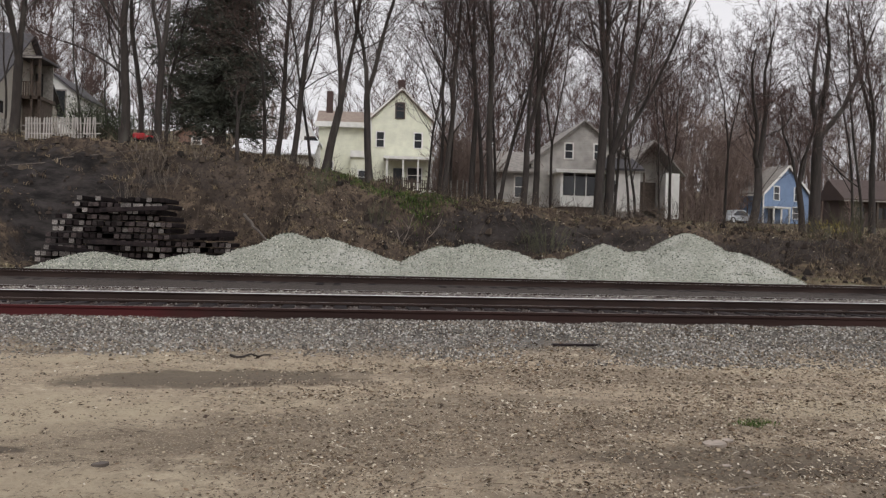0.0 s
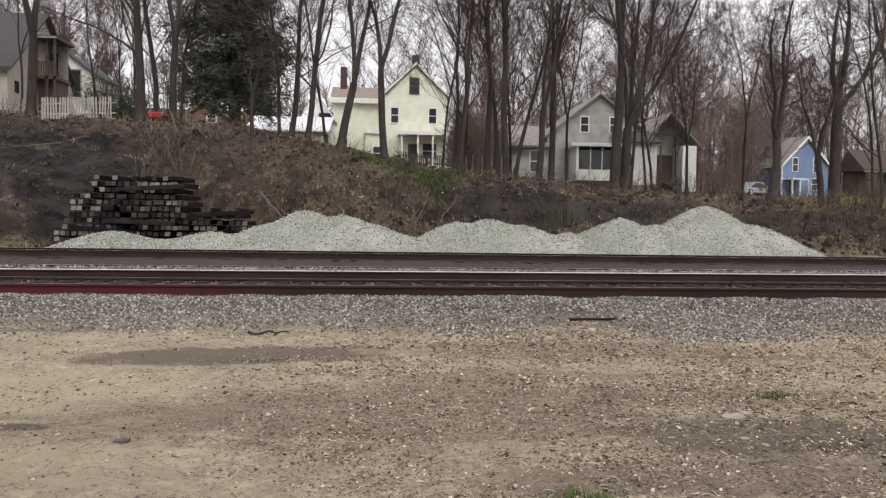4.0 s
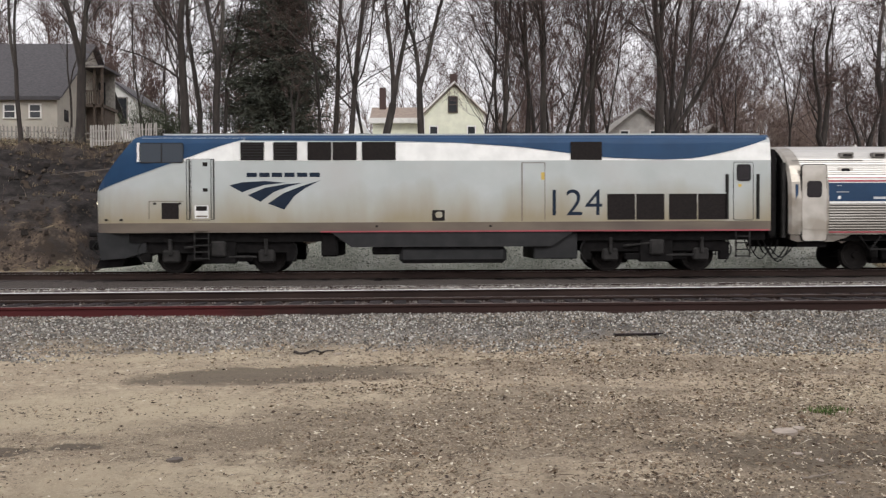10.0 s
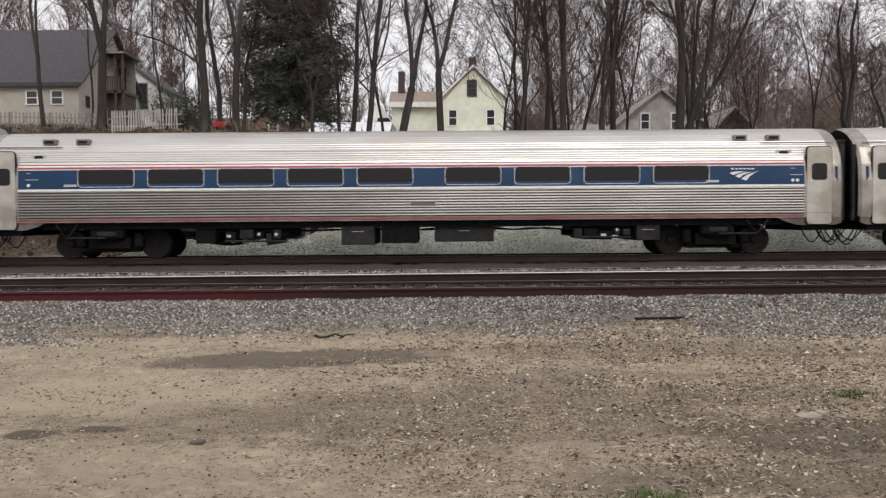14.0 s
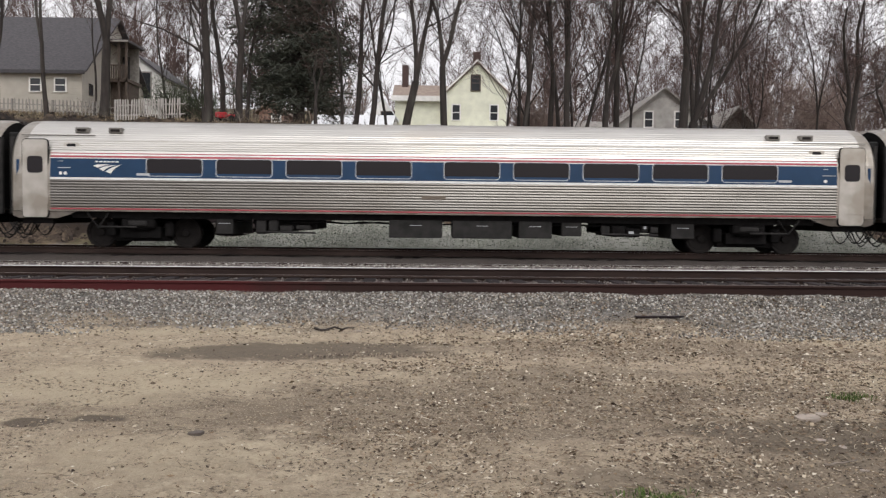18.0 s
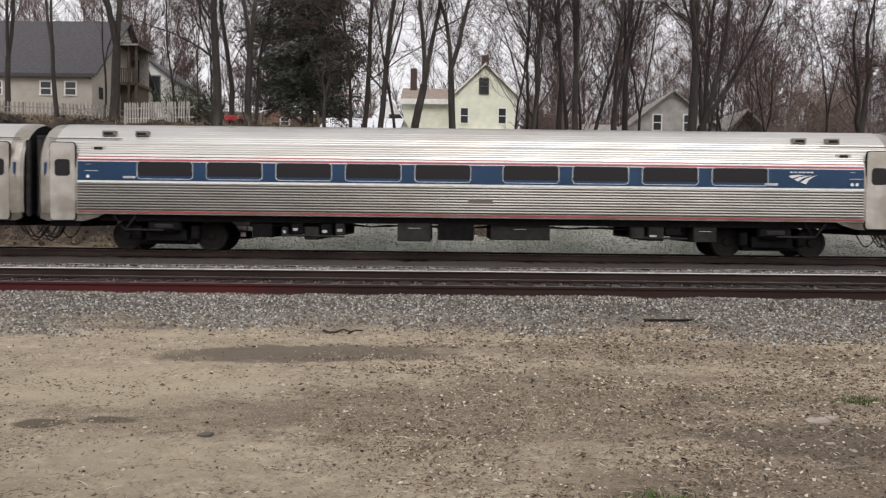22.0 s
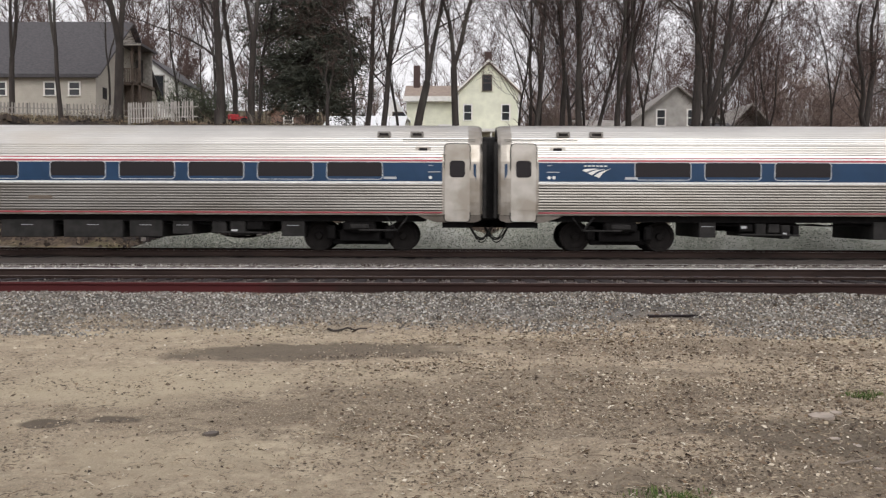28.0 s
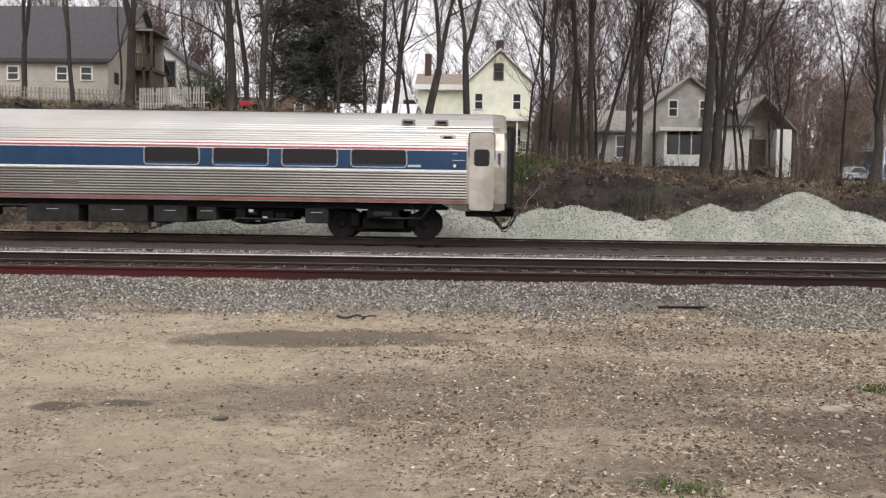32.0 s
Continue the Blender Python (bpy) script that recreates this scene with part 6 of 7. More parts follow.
M["yellow_wall"] = siding("yellow_clapboard", (0.75, 0.755, 0.61))
M["white_wall"] = siding("weathered_white_clapboard", (0.45, 0.425, 0.395), 0.7)
M["annexe_wall"] = siding("peeling_white_clapboard", (0.72, 0.695, 0.66), 0.75)
M["picket_grey"] = mat("grey_weathered_picket", (0.3, 0.28, 0.26), (0.2, 0.185, 0.17), 6, 0.85)
M["cream_wall"] = siding("cream_siding", (0.43, 0.395, 0.34))
M["blue_wall"] = siding("blue_siding", (0.17, 0.245, 0.385))
M["brown_wall"] = siding("brown_siding", (0.06, 0.038, 0.033))
M["tan_wall"] = siding("tan_siding", (0.24, 0.145, 0.11))
M["trim"] = mat("white_trim", (0.76, 0.75, 0.72), (0.66, 0.65, 0.62), 3, 0.6)
M["roof_grey"] = mat("grey_shingles", (0.075, 0.07, 0.075), (0.048, 0.045, 0.05), 5, 0.9, bump=0.01, fine=18, stretch=(1, 1, 3))
M["roof_tan"] = mat("tan_brown_shingles", (0.3, 0.24, 0.2), (0.22, 0.17, 0.14), 4, 0.9, bump=0.01, fine=18)
M["roof_white"] = mat("pale_metal_roof", (0.74, 0.75, 0.77), (0.66, 0.67, 0.69), 2, 0.5)
M["roof_pale"] = mat("worn_pale_shingles", (0.3, 0.275, 0.25), (0.2, 0.185, 0.17), 4, 0.9, bump=0.01)
M["dark_glass"] = glass_mat("dark_house_glass", (0.03, 0.032, 0.036), 0.1)
M["chimney"] = mat("chimney_brick", (0.075, 0.045, 0.04), (0.05, 0.032, 0.03), 8, 0.9, bump=0.01)
M["deck"] = mat("dark_deck_wood", (0.1, 0.075, 0.06), (0.06, 0.045, 0.037), 6, 0.9)
M["picket"] = mat("worn_white_picket", (0.42, 0.395, 0.37), (0.27, 0.25, 0.23), 6, 0.8)


def roof_prism(name, ridge_axis, x0, x1, y0, y1, eave, ridge, material, parent, over=0.3, thick=0.14):
    """Two pitched slabs with eaves. ridge_axis: the way the ridge runs."""
    verts, faces = [], []
    mid = (y0 + y1) / 2 if ridge_axis == "x" else (x0 + x1) / 2
    half = (y1 - y0) / 2 if ridge_axis == "x" else (x1 - x0) / 2
    drop = (ridge - eave) / half * over
    for s in (-1, 1):
        b = len(verts)
        lo, lz = mid + s * (half + over), eave - drop
        ends = (x0 - over, x1 + over) if ridge_axis == "x" else (y0 - over, y1 + over)
        for e in ends:
            for q, z in ((lo, lz), (mid, ridge)):
                for dz in (0.0, thick):
                    verts.append((e, q, z + dz) if ridge_axis == "x" else (q, e, z + dz))
        faces += [tuple(b + k for k in f) for f in ((0, 1, 3, 2), (4, 6, 7, 5), (1, 5, 7, 3), (0, 2, 6, 4), (0, 4, 5, 1), (2, 3, 7, 6))]
    ob = mesh_ob(name, verts, faces, material, parent)
    bm = bmesh.new()
    bm.from_mesh(ob.data)
    bmesh.ops.recalc_face_normals(bm, faces=bm.faces)
    bm.to_mesh(ob.data)
    bm.free()
    return ob


def gable_wall(parent, axis, x0, x1, y0, y1, z0, eave, ridge, material, name="wall"):
    bm = bmesh.new()
    if axis == "y":
        prism(bm, [(x0, z0), (x1, z0), (x1, eave), ((x0 + x1) / 2, ridge), (x0, eave)], y0, y1, "y")
    else:
        prism(bm, [(y0, z0), (y1, z0), (y1, eave), ((y0 + y1) / 2, ridge), (y0, eave)], x0, x1, "x")
    return part(name, bm, material, parent)


def window(parent, x, z, w, h, y, trim=None, mullion=True, out=-1):
    """A sash window in a wall that faces -y: frame, sill, two sashes."""
    trim = trim or M["trim"]
    t = 0.1
    win = part("window", boxes((x - w / 2, x + w / 2, y - 0.02, y + 0.03, z - h / 2, z + h / 2)), M["dark_glass"], parent)
    part("window_frame", boxes((x - w / 2 - t, x - w / 2, y - 0.05, y + 0.02, z - h / 2, z + h / 2 + t), (x + w / 2, x + w / 2 + t, y - 0.05, y + 0.02, z - h / 2, z + h / 2 + t), (x - w / 2, x + w / 2, y - 0.05, y + 0.02, z + h / 2, z + h / 2 + t)), trim, win)
    part("window_sill", boxes((x - w / 2 - t, x + w / 2 + t, y - 0.1, y + 0.02, z - h / 2 - 0.07, z - h / 2)), trim, win)
    if mullion:
        part("sash_bar", boxes((x - w / 2, x + w / 2, y - 0.04, y + 0.02, z - 0.03, z + 0.03)), trim, win)
    return win


def yellow_house():
    h = empty("house", pose(0, 75, 5.6), "pale yellow clapboard house with gable, porch and white trim", "house", "houses on the bank")
    gable_wall(h, "y", 0.46, 6.0, 0, 9, 0, 6.7, 9.35, M["yellow_wall"])
    roof_prism("roof", "y", 0.46, 6.0, 0, 9, 6.7, 9.38, M["roof_tan"], h, 0.28)
    for s, xs in ((-1, (0.18, 3.23)), (1, (3.23, 6.28))):
        bm = bmesh.new()
        p = [(0.14, 6.5), (0.14, 6.68), (3.23, 9.66), (3.23, 9.44)] if s < 0 else [(6.32, 6.5), (6.32, 6.68), (3.23, 9.66), (3.23, 9.44)]
        prism(bm, p, -0.34, -0.29, "y")
        part("rake_board", bm, M["trim"], h)
    window(h, 3.1, 7.6, 0.7, 1.3, 0, M["deck"])
    window(h, 1.4, 5.0, 0.62, 1.3, 0)
    window(h, 4.75, 5.0, 0.62, 1.3, 0)
    for x in (0.52, 5.94):
        part("corner_board", boxes((x - 0.09, x + 0.09, -0.03, 0.05, 0, 6.7)), M["trim"], h)
    part("porch_roof", boxes((1.7, 6.1, -1.9, 0.0, 3.15, 3.4)), M["trim"], h, "shallow white porch roof")
    for x in (2.0, 3.4, 4.7, 5.9):
        part("porch_post", boxes((x - 0.07, x + 0.07, -1.8, -1.66, 0.4, 3.15)), M["trim"], h)
    part("porch_floor", boxes((1.7, 6.1, -1.9, 0.0, 0.2, 0.4)), M["deck"], h)
    part("porch_rail", boxes((1.9, 6.0, -1.76, -1.7, 1.3, 1.36), (1.9, 6.0, -1.76, -1.7, 0.6, 0.66)), M["deck"], h)
    part("door", boxes((2.6, 3.5, -0.03, 0.02, 0.4, 2.5)), M["dark_glass"], h)
    window(h, 4.5, 1.9, 1.2, 1.3, 0)
    # side wing
    part("wing_wall", boxes((-4.1, 0.44, 1.4, 7, 0, 6.3)), M["yellow_wall"], h)
    roof_prism("wing_roof", "x", -4.1, 0.44, 1.4, 9.0, 6.4, 8.0, M["roof_tan"], h, 0.25)
    part("eave_band", boxes((-4.4, 0.44, 0.8, 1.38, 6.1, 6.55)), M["trim"], h, "deep white eave")
    part("sun_porch_roof", boxes((-1.2, 0.44, -0.5, 1.4, 3.3, 3.9)), M["trim"], h)
    part("sun_porch_wall", boxes((-1.15, 0.42, -0.3, 1.38, 0, 3.3)), M["yellow_wall"], h)
    window(h, 0.0, 1.6, 0.9, 1.1, -0.3)
    window(h, -3.2, 2.4, 0.8, 1.2, 1.4)
    part("chimney", boxes((-3.6, -3.0, 4.5, 5.2, 7.2, 9.9), bevel=0.03), M["chimney"], h)
    part("chimney", boxes((3.05, 3.7, 4.2, 4.9, 8.6, 11.15), bevel=0.03), M["chimney"], h)
    return h


def white_barn():
    h = empty("barn", pose(0, 70, 5.3), "low white outbuilding with a pale metal roof", "outbuilding", "houses on the bank")
    part("wall", boxes((-10.6, -4.3, 0, 6, 0, 3.4)), M["cream_wall"], h)
    bm = bmesh.new()
    prism(bm, [(-0.4, 3.15), (-0.4, 3.3), (6.0, 5.1), (6.0, 4.95)], -10.9, -4.0, "x")
    part("roof", bm, M["roof_white"], h, "pale sheet metal roof")
    gable_wall(h, "y", -6.6, -3.9, 6.2, 12, 0, 4.8, 6.8, M["trim"])
    roof_prism("gable_roof", "y", -6.6, -3.9, 6.2, 12, 4.8, 6.82, M["roof_white"], h, 0.2)
    window(h, -4.7, 5.0, 1.1, 0.8, 6.2, M["deck"], False)
    return h


def white_house():
    h = empty("house", pose(-0.35, 62, 3.9), "weathered white wooden house with porches and worn roofs", "house", "houses on the bank")
    gable_wall(h, "y", 12.9, 20.9, 0.6, 9, 0, 3.9, 7.05, M["white_wall"])
    roof_prism("roof", "y", 12.9, 20.9, 0.6, 9, 3.9, 7.08, M["roof_pale"], h, 0.35)
    window(h, 15.75, 4.85, 0.55, 1.1, 0.6)
    window(h, 18.0, 4.85, 0.55, 1.1, 0.6)
    part("left_wing_wall", boxes((10.1, 12.88, 0.2, 6, 0, 3.1)), M["white_wall"], h)
    bm = bmesh.new()
    prism(bm, [(-0.3, 3.0), (-0.3, 3.14), (5.5, 5.2), (5.5, 5.05)], 9.8, 13.2, "x")
    part("left_wing_roof", bm, M["roof_pale"], h)
    window(h, 12.0, 2.0, 0.75, 1.5, 0.2)
    # enclosed porch
    part("porch_wall", boxes((14.6, 17.6, -1.8, 0.58, 0.55, 1.35), (14.6, 14.8, -1.8, 0.58, 1.35, 3.0), (17.4, 17.6, -1.8, 0.58, 1.35, 3.0)), M["trim"], h)
    part("porch_back", boxes((14.85, 17.35, 0.3, 0.5, 1.35, 3.0)), M["deck"], h)
    for i in range(3):
        part("porch_window", boxes((14.85 + 0.85 * i, 15.62 + 0.85 * i, -1.76, -1.72, 1.4, 2.75)), M["dark_glass"], h)
    for i in range(2):
        part("porch_mullion", boxes((15.63 + 0.85 * i, 15.69 + 0.85 * i, -1.8, -1.7, 1.35, 3.0)), M["trim"], h)
    part("porch_roof", boxes((14.2, 17.9, -2.1, 0.6, 3.0, 3.25)), M["trim"], h)
    part("porch_base", boxes((14.8, 17.4, -1.7, 0.5, -0.3, 0.55)), M["deck"], h)
    part("annexe_wall", boxes((18.0, 20.4, -2.0, 0.58, 0.3, 3.3)), M["annexe_wall"], h)
    part("annexe_base", boxes((18.1, 20.3, -1.9, 0.58, -0.6, 0.3)), M["roof_pale"], h)
    bm = bmesh.new()
    prism(bm, [(-2.3, 3.25), (-2.3, 3.4), (0.7, 4.5), (0.7, 4.35)], 17.8, 20.7, "x")
    part("annexe_roof", bm, M["roof_grey"], h)
    window(h, 18.35, 2.1, 0.5, 0.9, -2.0, None, False)
    part("annexe_corner", boxes((20.35, 20.47, -2.05, -1.93, 0.3, 3.3)), M["trim"], h)
    return h


def white_cottage():
    h = empty("house", pose(-0.7, 64, 3.9), "white cottage with open porch, wooden stairs and pale roof", "house", "houses on the bank")
    gable_wall(h, "y", 20.9, 25.2, 1.5, 8, 0, 3.6, 5.9, M["white_wall"])
    roof_prism("roof", "y", 20.9, 25.2, -0.4, 8, 3.6, 5.92, M["roof_pale"], h, 0.3)
    # dark panel on the wall stands in for the shade inside the porch
    part("porch_shade", boxes((21.2, 23.9, 1.38, 1.48, 0.8, 2.9)), M["deck"], h)
    window(h, 22.0, 2.2, 1.0, 0.9, 1.38, None, False)
    part("porch_floor", boxes((20.9, 24.0, -0.6, 1.4, 0.6, 0.8)), M["deck"], h)
    part("corner_wall", boxes((24.0, 25.1, -0.6, 1.45, 0.0, 3.5)), M["trim"], h, "bright white end wall of the porch")
    for x in (21.0, 22.3):
        part("porch_post", boxes((x - 0.06, x + 0.06, -0.55, -0.43, 0.8, 3.5)), M["deck"], h)
    part("porch_rail", boxes((21.0, 22.3, -0.52, -0.46, 1.6, 1.68)), M["deck"], h)
    for i in range(6):
        part("baluster", boxes((21.1 + 0.2 * i, 21.14 + 0.2 * i, -0.51, -0.47, 0.8, 1.6)), M["deck"], h)
    for i in range(6):
        part("stair_step", boxes((22.3 + 0.32 * i, 22.66 + 0.32 * i, -1.5, -0.6, 0.55 - 0.17 * i, 0.6 - 0.17 * i)), M["deck"], h)
    bm = bmesh.new()
    prism(bm, [(22.2, 0.75), (22.2, 0.6), (24.3, -0.5), (24.3, -0.35)], -1.55, -1.5, "y")
    part("stair_stringer", bm, M["deck"], h)
    return h


def blue_house():
    h = empty("house", pose(45.3, 92, 4.5, 0, 0, 25), "small blue house with white trim and a porch", "house", "houses on the bank")
    gable_wall(h, "y", 0, 8, 0, 4.2, 0, 3.8, 6.9, M["blue_wall"])
    roof_prism("roof", "y", 0, 8, 0, 4.2, 3.8, 6.92, M["roof_pale"], h, 0.3)
    for p in ([(-0.34, 3.4), (-0.34, 3.7), (4.0, 7.12), (4.0, 6.8)], [(8.34, 3.4), (8.34, 3.7), (4.0, 7.12), (4.0, 6.8)]):
        bm = bmesh.new()
        prism(bm, p, -0.36, -0.3, "y")
        part("rake_board", bm, M["trim"], h)
    window(h, 2.2, 3.75, 0.85, 1.5, 0)
    window(h, 5.8, 3.75, 0.85, 1.5, 0)
    window(h, 5.6, 1.6, 0.9, 1.3, 0)
    part("porch_roof", boxes((0.1, 3.0, -1.4, 0, 1.95, 2.15)), M["trim"], h)
    for x in (0.2, 1.5, 2.9):
        part("porch_post", boxes((x - 0.08, x + 0.08, -1.35, -1.2, 0, 1.95)), M["trim"], h)
    part("door", boxes((0.8, 1.7, -0.03, 0.02, 0.1, 1.9)), M["dark_glass"], h)
    part("corner_board", boxes((-0.06, 0.1, -0.04, 0.1, 0, 3.8)), M["trim"], h)
    part("eave_board", boxes((-0.4, -0.3, -0.3, 4.5, 3.38, 3.55)), M["trim"], h)
    return h


def brown_house():
    h = empty("house", pose(0, 84, 4.0), "dark brown building with a low roof and deep porch", "house", "houses on the bank")
    part("wall", boxes((49.6, 60, 0, 3, 0, 3.6)), M["brown_wall"], h)
    bm = bmesh.new()
    prism(bm, [(-1.6, 3.0), (-1.6, 3.2), (1.5, 5.4), (3.4, 3.4), (3.4, 3.2)], 49.2, 60.4, "x")
    part("roof", bm, M["brown_wall"], h, "dark red-brown roof")
    part("gutter", boxes((49.2, 60.4, -1.7, -1.6, 2.92, 3.04)), M["roof_pale"], h)
    for x in (50.6, 53.0, 55.5):
        part("porch_post", boxes((x - 0.1, x + 0.1, -1.5, -1.3, 0, 3.0)), M["deck"], h)
    window(h, 51.8, 1.8, 1.2, 1.2, 0, M["deck"], False)
    window(h, 54.4, 1.8, 1.2, 1.2, 0, M["deck"], False)
    return h


def cream_house():
    h = empty("house", pose(0, 58, 7.6), "cream house with grey shingle roof and dark rear balcony", "house", "houses on the bank")
    part("wall", boxes((-40, -24.834, 0, 12, -0.6, 3.6)), M["cream_wall"], h)
    gable_wall(h, "x", -24.83, -24.43, 0, 12, -0.6, 3.6, 8.2, M["cream_wall"], "gable_wall")
    roof_prism("roof", "x", -40, -24.33, 0, 12, 3.62, 8.28, M["roof_grey"], h, 0.35)
    part("eave_board", boxes((-40.3, -24.1, -0.4, -0.34, 3.22, 3.4)), M["roof_grey"], h)
    for x in (-27.6, -25.9, -31.0, -33.5):
        window(h, x, 2.5, 0.68, 0.85, 0)
    # small window in the end wall
    part("end_window", boxes((-24.44, -24.4, 1.1, 1.8, 2.0, 2.8)), M["dark_glass"], h)
    # rear balcony of dark wood under a shed roof, against the end wall
    part("balcony_floor", boxes((-24.4, -22.95, 4.4, 7.4, 3.45, 3.68)), M["deck"], h)
    part("balcony_roof", boxes((-24.4, -22.8, 4.1, 7.7, 6.3, 6.48)), M["roof_grey"], h)
    part("balcony_fascia", boxes((-24.4, -22.8, 4.04, 4.1, 6.28, 6.42)), M["picket_grey"], h)
    for x in (-23.6, -23.05):
        part("balcony_post", boxes((x - 0.08, x + 0.08, 4.4, 4.56, 0.2, 6.3)), M["deck"], h)
    part("balcony_wall", boxes((-24.4, -23.0, 6.9, 7.0, 3.68, 6.3)), M["picket_grey"], h)
    part("balcony_door", boxes((-24.2, -23.7, 6.86, 6.9, 3.68, 5.7)), M["dark_glass"], h)
    # skirt drawn down to the ground as dark fill for the shadow beneath
    part("balcony_skirt", boxes((-24.4, -23.1, 5.0, 7.2, -0.3, 3.45)), M["deck"], h)
    part("balcony_rail", boxes((-24.4, -22.95, 4.42, 4.5, 4.62, 4.7)), M["deck"], h)
    for i in range(9):
        part("baluster", boxes((-24.36 + 0.165 * i, -24.26 + 0.165 * i, 4.43, 4.48, 3.68, 4.62)), M["deck"], h)
    return h


def white_garage():
    h = empty("garage", pose(-0.35, 70, 9.65), "small white garage with grey roof and dark doorway", "garage", "houses on the bank")
    gable_wall(h, "y", -27.1, -22.4, 0, 7, -1.5, 3.0, 4.75, M["trim"])
    roof_prism("roof", "y", -27.1, -22.4, 0, 7, 3.0, 4.78, M["roof_grey"], h, 0.3)
    part("doorway", boxes((-24.25, -23.5, -0.03, 0.02, 1.2, 3.3)), M["dark_glass"], h)
    part("door_trim", boxes((-24.35, -24.25, -0.05, 0.02, 1.2, 3.4), (-23.5, -23.4, -0.05, 0.02, 1.2, 3.4), (-24.25, -23.5, -0.05, 0.02, 3.3, 3.4)), M["picket_grey"], h)
    return h


def tan_cabin():
    h = empty("house", pose(0, 66, 7.4), "small tan wooden house with a low brown roof", "house", "houses on the bank")
    gable_wall(h, "y", -14.1, -12.2, 0, 6, 0, 2.1, 2.8, M["tan_wall"])
    roof_prism("roof", "y", -14.1, -12.2, 0, 6, 2.1, 2.82, M["roof_tan"], h, 0.3)
    window(h, -12.75, 1.5, 0.6, 0.5, 0)
    return h


for build in (yellow_house, white_barn, white_house, white_cottage, blue_house, brown_house, cream_house, white_garage, tan_cabin):
    build()


# ---- picket fence on the crest ----
def build_fence(x0, x1, y, height, gap, label, paint):
    fc = empty("picket_fence", pose(0, y, 0), label, "fence", "fences on the bank")
    bm = bmesh.new()
    prism(bm, [(-0.038, 0), (0.038, 0), (0.038, height - 0.06), (0, height), (-0.038, height - 0.06)], -0.012, 0.012, "y")
    me = bpy.data.meshes.new("picket")
    bm.to_mesh(me)
    bm.free()
    me.materials.append(paint)
    rng = random.Random(int(x0 * 10))
    za, zb = ((ground_z(x, y) + ground_z(x + 0.8, y) + ground_z(x - 0.8, y)) / 3 for x in (x0 + 0.8, x1 - 0.8))

    def level(x):
        return za + (zb - za) * (x - x0) / (x1 - x0)

    n = int((x1 - x0) / gap)
    for i in range(n):
        x = x0 + gap * i
        p = new("picket", me)
        p.parent = fc
        p.matrix_local = pose(x, 0, level(x) + 0.06 + rng.uniform(-0.02, 0.02), 0, rng.uniform(-2.5, 2.5), 0)
    for dz in (0.3, height - 0.25):
        v, f = [], []
        tube(v, f, [Vector((x0 + (x1 - x0) * i / 12, 0.04, level(x0 + (x1 - x0) * i / 12) + dz)) for i in range(13)], [0.035] * 13, 4)
        mesh_ob("fence_rail", v, f, paint, fc)
    for i in range(int((x1 - x0) / 2.2) + 1):
        x = x0 + 2.2 * i
        part("fence_post", boxes((x - 0.05, x + 0.05, 0.02, 0.12, min(level(x), ground_z(x, y)) - 0.2, level(x) + height + 0.03)), paint, fc)
    return fc


build_fence(-16.3, -12.8, 42.6, 1.05, 0.135, "worn white wooden picket fence on the bank's edge", M["picket"])
build_fence(-32.0, -17.6, 46.0, 0.85, 0.2, "weathered grey picket fence before the cream house", M["picket_grey"])


build_fence(1.6, 5.4, 66.0, 1.5, 0.16, "dark wooden yard fence before the yellow house", M["deck"])


def build_post_fence(x0, x1, y, n):
    fc = empty("wire_fence", pose(0, y, 0), "leaning grey posts of a wire fence", "fence", "fences on the bank")
    rng = random.Random(8)
    tops = []
    for i in range(n):
        x = x0 + (x1 - x0) * i / (n - 1)
        z = ground_z(x, y)
        v, f = [], []
        top = Vector((x + rng.uniform(-0.08, 0.08), rng.uniform(-0.05, 0.05), z + 1.35 + rng.uniform(-0.15, 0.1)))
        tube(v, f, [Vector((x, 0, z - 0.1)), top], [0.04, 0.035], 6)
        mesh_ob("fence_post", v, f, M["picket_grey"], fc)
        tops.append(top)
    for drop in (0.1, 0.55, 1.0):
        v, f = [], []
        tube(v, f, [p - Vector((0, 0.04, drop)) for p in tops], [0.006] * n, 3)
        mesh_ob("wire", v, f, M["undergrey"], fc)


build_post_fence(5.2, 7.3, 49.5, 8)


def build_scrap(x, y, n, seed, pale, label):
    s = empty("scrap_pile", pose(x, y, ground_z(x, y)), label, "scrap pile")
    rng = random.Random(seed)
    for i in range(n):
        p = part("board", boxes((-rng.uniform(0.2, 0.6), rng.uniform(0.2, 0.6), -0.07, 0.07, 0, 0.04)), pale if rng.random() < 0.6 else M["deck"], s)
        p.matrix_local = pose(rng.gauss(0, 0.4), rng.gauss(0, 0.2), 0.03 + 0.05 * i, rng.uniform(-12, 12), rng.uniform(-14, 14), rng.uniform(0, 180))


build_scrap(3.2, 46.5, 9, 3, M["trim"], "pile of pale scrap boards on the grass")
build_scrap(9.4, 54.5, 10, 4, M["trim"], "junk and boards heaped beside the white house")
build_scrap(11.6, 54.0, 8, 6, M["picket_grey"], "grey scrap boards beside the white house")


# ---- brush, litter and stones ----
def on_ground(x, y, dz=0.0):
    return Vector((x, y, ground_z(x, y) + dz))


def blade(v, f, p, d, length, width, rng, droop=0.5):
    """A blade of grass or a leaf strip of two quads, bent over."""
    side = Vector((-d.y, d.x, 0)).normalized() * width
    up = Vector((0, 0, 1))
    a = p + (up * 0.75 + d * 0.3) * length * 0.5
    e = a + (up * (0.5 - droop) + d * 0.7) * length * 0.5
    b = len(v)
    v += [p - side, p + side, a + side * 0.8, a - side * 0.8, e]
    f += [(b, b + 1, b + 2, b + 3), (b + 3, b + 2, b + 4)]


